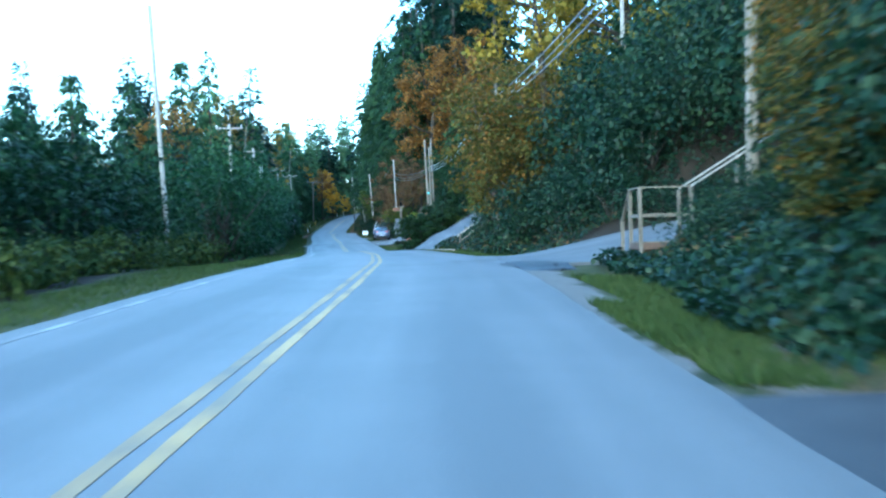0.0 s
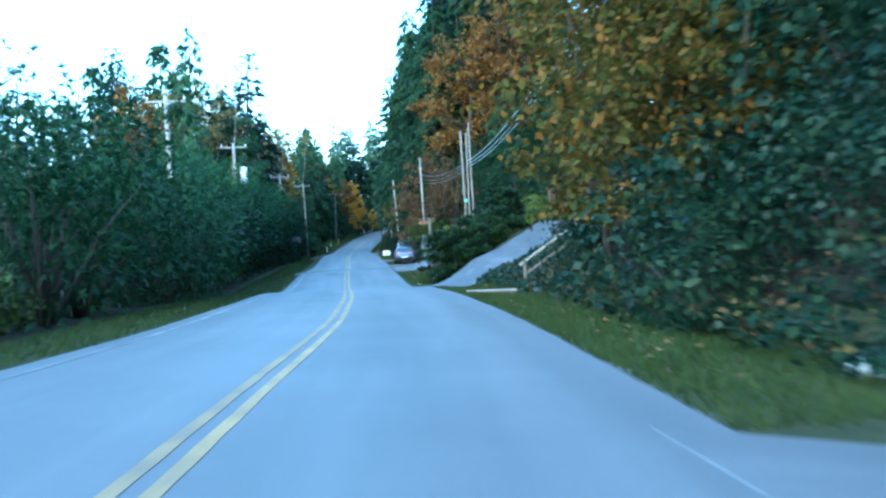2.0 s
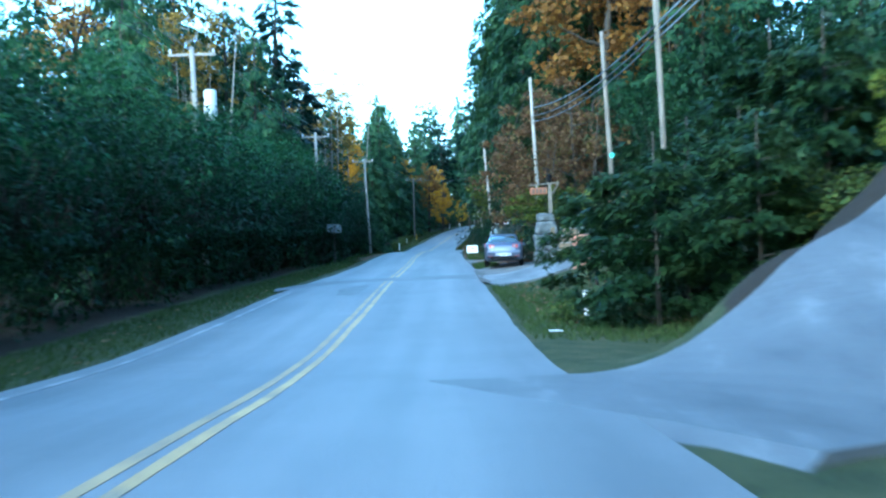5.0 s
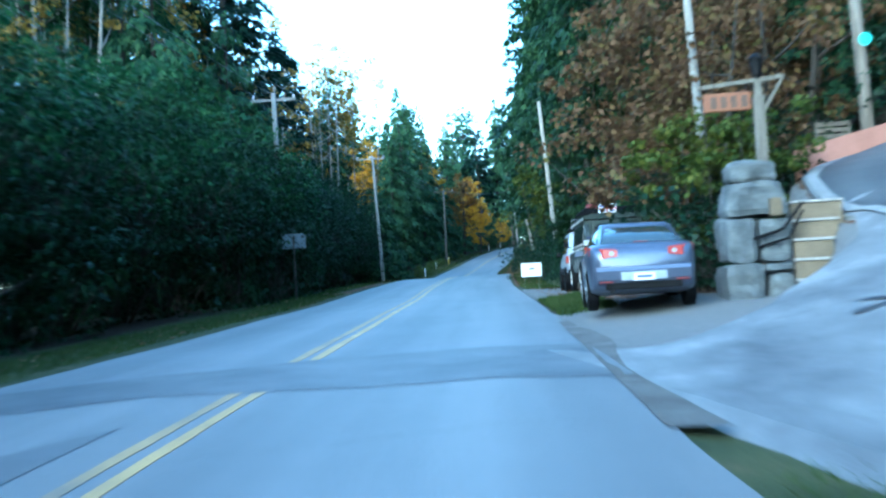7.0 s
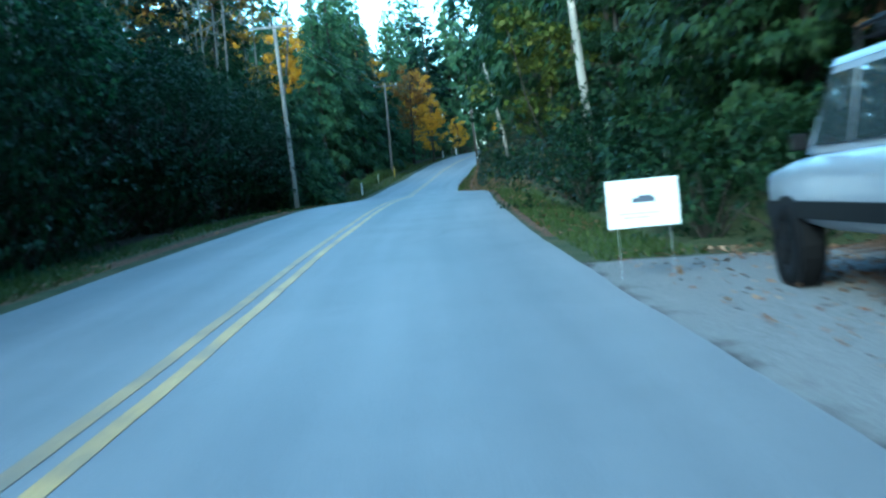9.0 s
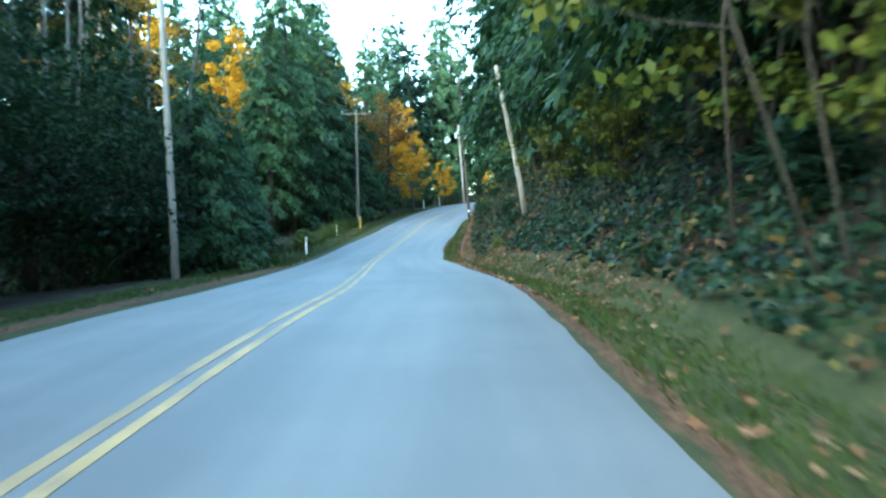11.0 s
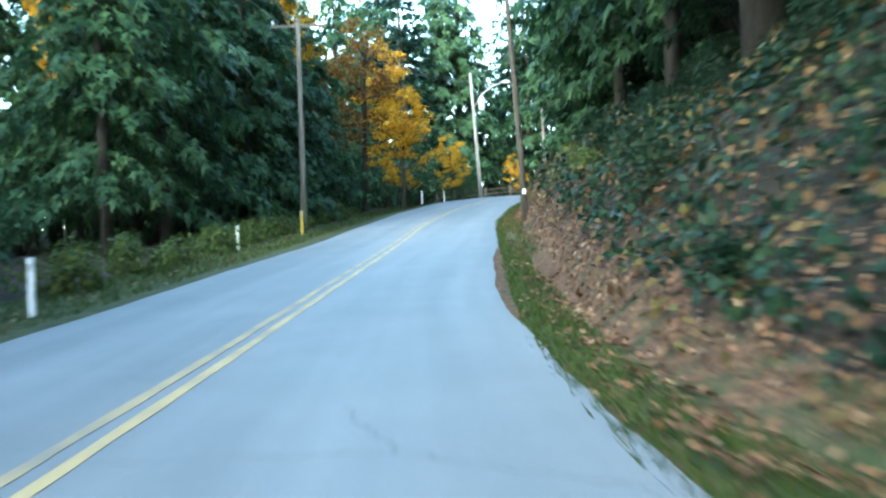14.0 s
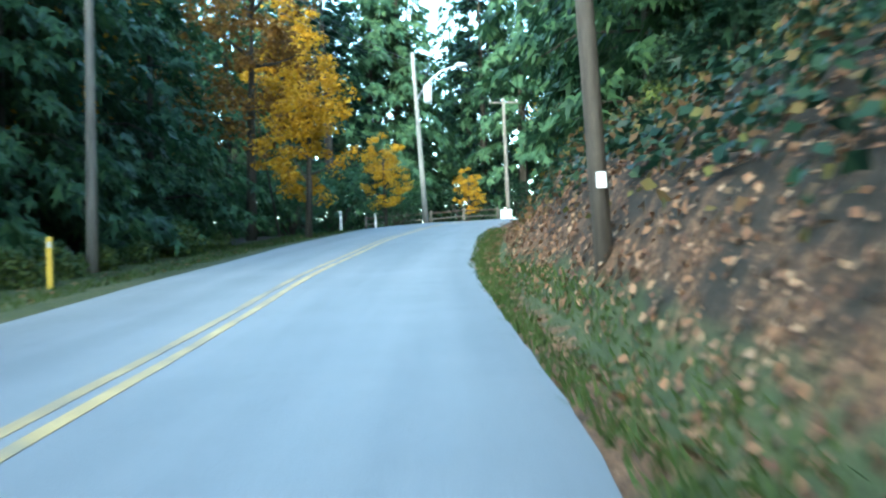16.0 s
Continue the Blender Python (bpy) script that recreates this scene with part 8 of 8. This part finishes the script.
px, py, pg = -2.42, 125.75, 0.74
rp = thing("stone_pillar", pose(px, py, pg, 0, 0, 4), "tall gate pillar of stacked rough granite blocks", "pillar")
for lo, hi, sd in (((-.66, -.55, -.2), (.02, .55, .66), 1), ((.06, -.5, -.2), (.52, .5, .48), 2), ((-.62, -.52, .68), (-.1, .52, 1.42), 3), ((-.06, -.5, .68), (.5, .5, 1.40), 6), ((-.56, -.48, 1.44), (.44, .48, 2.05), 4), ((-.46, -.42, 2.02), (.34, .42, 2.36), 7), ((.05, -.56, .5), (.5, -.1, .66), 5)):
    boulder("stone_block", lo, hi, sd, rp)
bm = bmesh.new()
tube(bm, [(-.2, -.5, 1.05), (.3, -.62, 1.2), (.66, -.5, 1.62)], .03, 6)
tube(bm, [(-.1, -.5, .92), (.4, -.6, 1.05), (.66, -.5, 1.5)], .025, 6)
part("strap", bm, TRIM, rp, "dark strap across the stone")
bm = bmesh.new()
box(bm, (.12, -.66, 1.42), (.3, -.5, 1.72), .02)
part("meter_box", bm, MAILBOX, rp, "small brown box on the pillar")
ht = thing("hanging_sign", pose(px + .18, py, pg + 2.36), "orange wooden name board hanging from a timber post with a lantern", "sign")
bm = bmesh.new()
box(bm, (-.09, -.09, -.1), (.09, .09, 1.15), .012)
part("post", bm, WOOD_GREY, ht)
bar("bracket", (-1.0, 0, 1.35), (.45, 0, 1.45), .07, .07, WOOD_GREY, ht)
bar("brace", (.05, 0, .85), (.4, 0, 1.4), .06, .06, WOOD_GREY, ht)
bm = bmesh.new()
box(bm, (-.06, -.06, 1.1), (.06, .06, 1.42), .01)
part("post_top", bm, WOOD_GREY, ht)
bm = bmesh.new()
box(bm, (-.92, -.03, .92), (-.12, .03, 1.24), .03)
bd = part("sign_board", bm, STAIN, ht, "orange-brown board")
for k in range(4):
    bm = bmesh.new()
    box(bm, (-.80 + .17 * k, -.038, .98), (-.70 + .17 * k, -.032, 1.18), 0)
    part("mark", bm, WOOD_BROWN, bd)
for x in (-.85, -.2):
    bm = bmesh.new()
    tube(bm, [(x, 0, 1.22), (x, 0, 1.38)], .012, 6)
    part("hanger", bm, TRIM, ht)
bm = bmesh.new()
tube(bm, [(0, 0, 1.44), (0, 0, 1.5), (0, 0, 1.72), (0, 0, 1.8), (0, 0, 1.88)], [.04, .09, .12, .14, .02], 8)
part("lantern", bm, TRIM, ht, "black post lantern")
ts = thing("timber_steps", pose(-2.0, 124.7, 0.78, 0, 0, -4), "brown timber steps with pale nosings beside the stone pillar", "steps")
for k in range(5):
    bm = bmesh.new()
    box(bm, (0.02 + .02 * k, .3 * k, -.2), (.42 + .13 * k, .3 * k + .32, .33 * (k + 1) - .05), .015)
    part("riser", bm, MAILBOX, ts, "tan-brown timber riser")
    bm = bmesh.new()
    box(bm, (.02 * k, .3 * k - .03, .33 * (k + 1) - .045), (.44 + .13 * k, .3 * k + .33, .33 * (k + 1)), .01)
    part("tread", bm, POLE_PALE, ts, "pale edged tread")
gp = thing("gate_pier", pose(-1.12, 114.6, gz(-1.0, 114.6)), "salmon-pink stuccoed pier at the driveway mouth", "pier", kind="structure")
bm = bmesh.new()
box(bm, (-.33, -.33, -.4), (.33, .33, 1.12), .03)
part("pier", bm, TERRACOTTA, gp)
gw = thing("retaining_wall", pose(-.78, 114.5, gz(-1.0, 114.6), 0, 0, -12), "grey concrete block retaining wall beside the driveway", "wall", kind="structure")
for r in range(6):
    for k in range(9):
        bm = bmesh.new()
        x = .46 * k - .23 * (r % 2) + (.23 if k == 0 and r % 2 else 0)
        w = .45 - (.23 if k == 0 and r % 2 else 0)
        box(bm, (x + .006, -.12, -.3 + .23 * r), (x + w, .14, -.3 + .23 * r + .22), .012)
        part("block", bm, BLOCK_GREY, gw)
bm = bmesh.new()
box(bm, (-.1, 0.16, -.4), (3.6, 1.5, 1.10), .05)
pl = part("planter_bed", bm, SOIL, None)
pl.matrix_world = pose(-.78, 114.5, gz(-1.0, 114.6), 0, 0, -12)
tagged(pl, "raised soil bed behind the block wall", "planter", kind="structure")
for x, y, s in ((-0.5, 115.4, 0.72), (1.4, 115.2, 0.75)):
    plant("lime", x, y, s, z=gz(-1.0, 114.6) + 1.52, wide=0.92)
for x in (-0.75, 0.1, 1.0, 1.9):
    plant("laurel", x, 115.05, 0.34, z=gz(-1.0, 114.6) + 1.06)
sw = thing("salmon_wall", pose(0, 0, 0), "low salmon-pink stucco wall along the upper driveway", "wall", kind="structure")
wp = [(-1.1, 129.1), (1.4, 130.4), (4.2, 131.6), (7.5, 132.6)]
for k in range(3):
    (xa, ya), (xb, yb) = wp[k], wp[k + 1]
    za, zb = 3.13 + .66 * k, 3.13 + .66 * (k + 1)
    bm = bmesh.new()
    loft(bm, [[(x, y - .12, z - 1.4), (x, y + .12, z - 1.4), (x, y + .12, z + .5), (x, y - .12, z + .5)] for x, y, z in ((xa, ya, za), (xb, yb, zb))])
    part("wall_run", bm, TERRACOTTA, sw)
bn = thing("garden_bench", pose(0.4, 132.2, 3.72), "grey slatted bench above the salmon wall", "bench")
for k in range(3):
    bar("slat", (-.4, .12 * k, .42), (.4, .12 * k, .42), .1, .03, WOOD_GREY, bn)
    bar("back_slat", (-.4, .34, .55 + .14 * k), (.4, .34, .55 + .14 * k), .03, .1, WOOD_GREY, bn)
for x in (-.36, .36):
    for y in (0, .3):
        bar("leg", (x, y, -.9), (x, y, .42 if y == 0 else .9), .05, .05, WOOD_GREY, bn)
# timbers and logs by the parked wagon
bm = bmesh.new()
box(bm, (-.95, -.09, 0), (.95, .09, .16), .015)
tb = part("timber_beam", bm, BARK, None)
tb.matrix_world = pose(-4.7, 133.9, gz(-4.7, 133.9) + .02, 0, 3, -4)
tagged(tb, "weathered squared timber lying behind the wagon", "timber")
bm = bmesh.new()
tube(bm, [(-1.3, 0, .1), (-.5, .03, .13), (.4, -.03, .17), (1.3, .02, .24)], [.09, .13, .14, .12], 10)
lg = part("log", bm, BARK, None, smooth=True)
lg.matrix_world = pose(-3.9, 131.4, gz(-3.9, 131.4), 0, 0, 10)
tagged(lg, "dark fallen log on the leafy gravel", "log")


def rock(x, y, s, seed, label, material=GRANITE):
    bm = bmesh.new()
    bmesh.ops.create_icosphere(bm, subdivisions=3, radius=1.0)
    for v in bm.verts:
        k = 1 + 0.3 * noise.noise(v.co * 1.3 + Vector((seed, 0, 0))) + 0.12 * noise.noise(v.co * 3.5 + Vector((0, seed, 0)))
        v.co = Vector((v.co.x * s * 1.2, v.co.y * s * 0.9, v.co.z * s * 0.6)) * k
    ob = part("rock", bm, material, None, smooth=False)
    ob.matrix_world = pose(x, y, gz(x, y) + s * .2, 0, 0, seed * 40)
    return tagged(ob, label, "rock", "rocks")


rock(4.85, 45.2, .27, 1, "pale rock on the grass beside the driveway", plain("pale_stone", (0.5, 0.5, 0.48), 0.8))
rock(-4.6, 132.0, .28, 2, "mossy grey rock by the log")
rock(-3.3, 132.6, .22, 3, "grey rock by the log")
rock(3.0, 66.2, .2, 4, "pale rock at the foot of the bank")
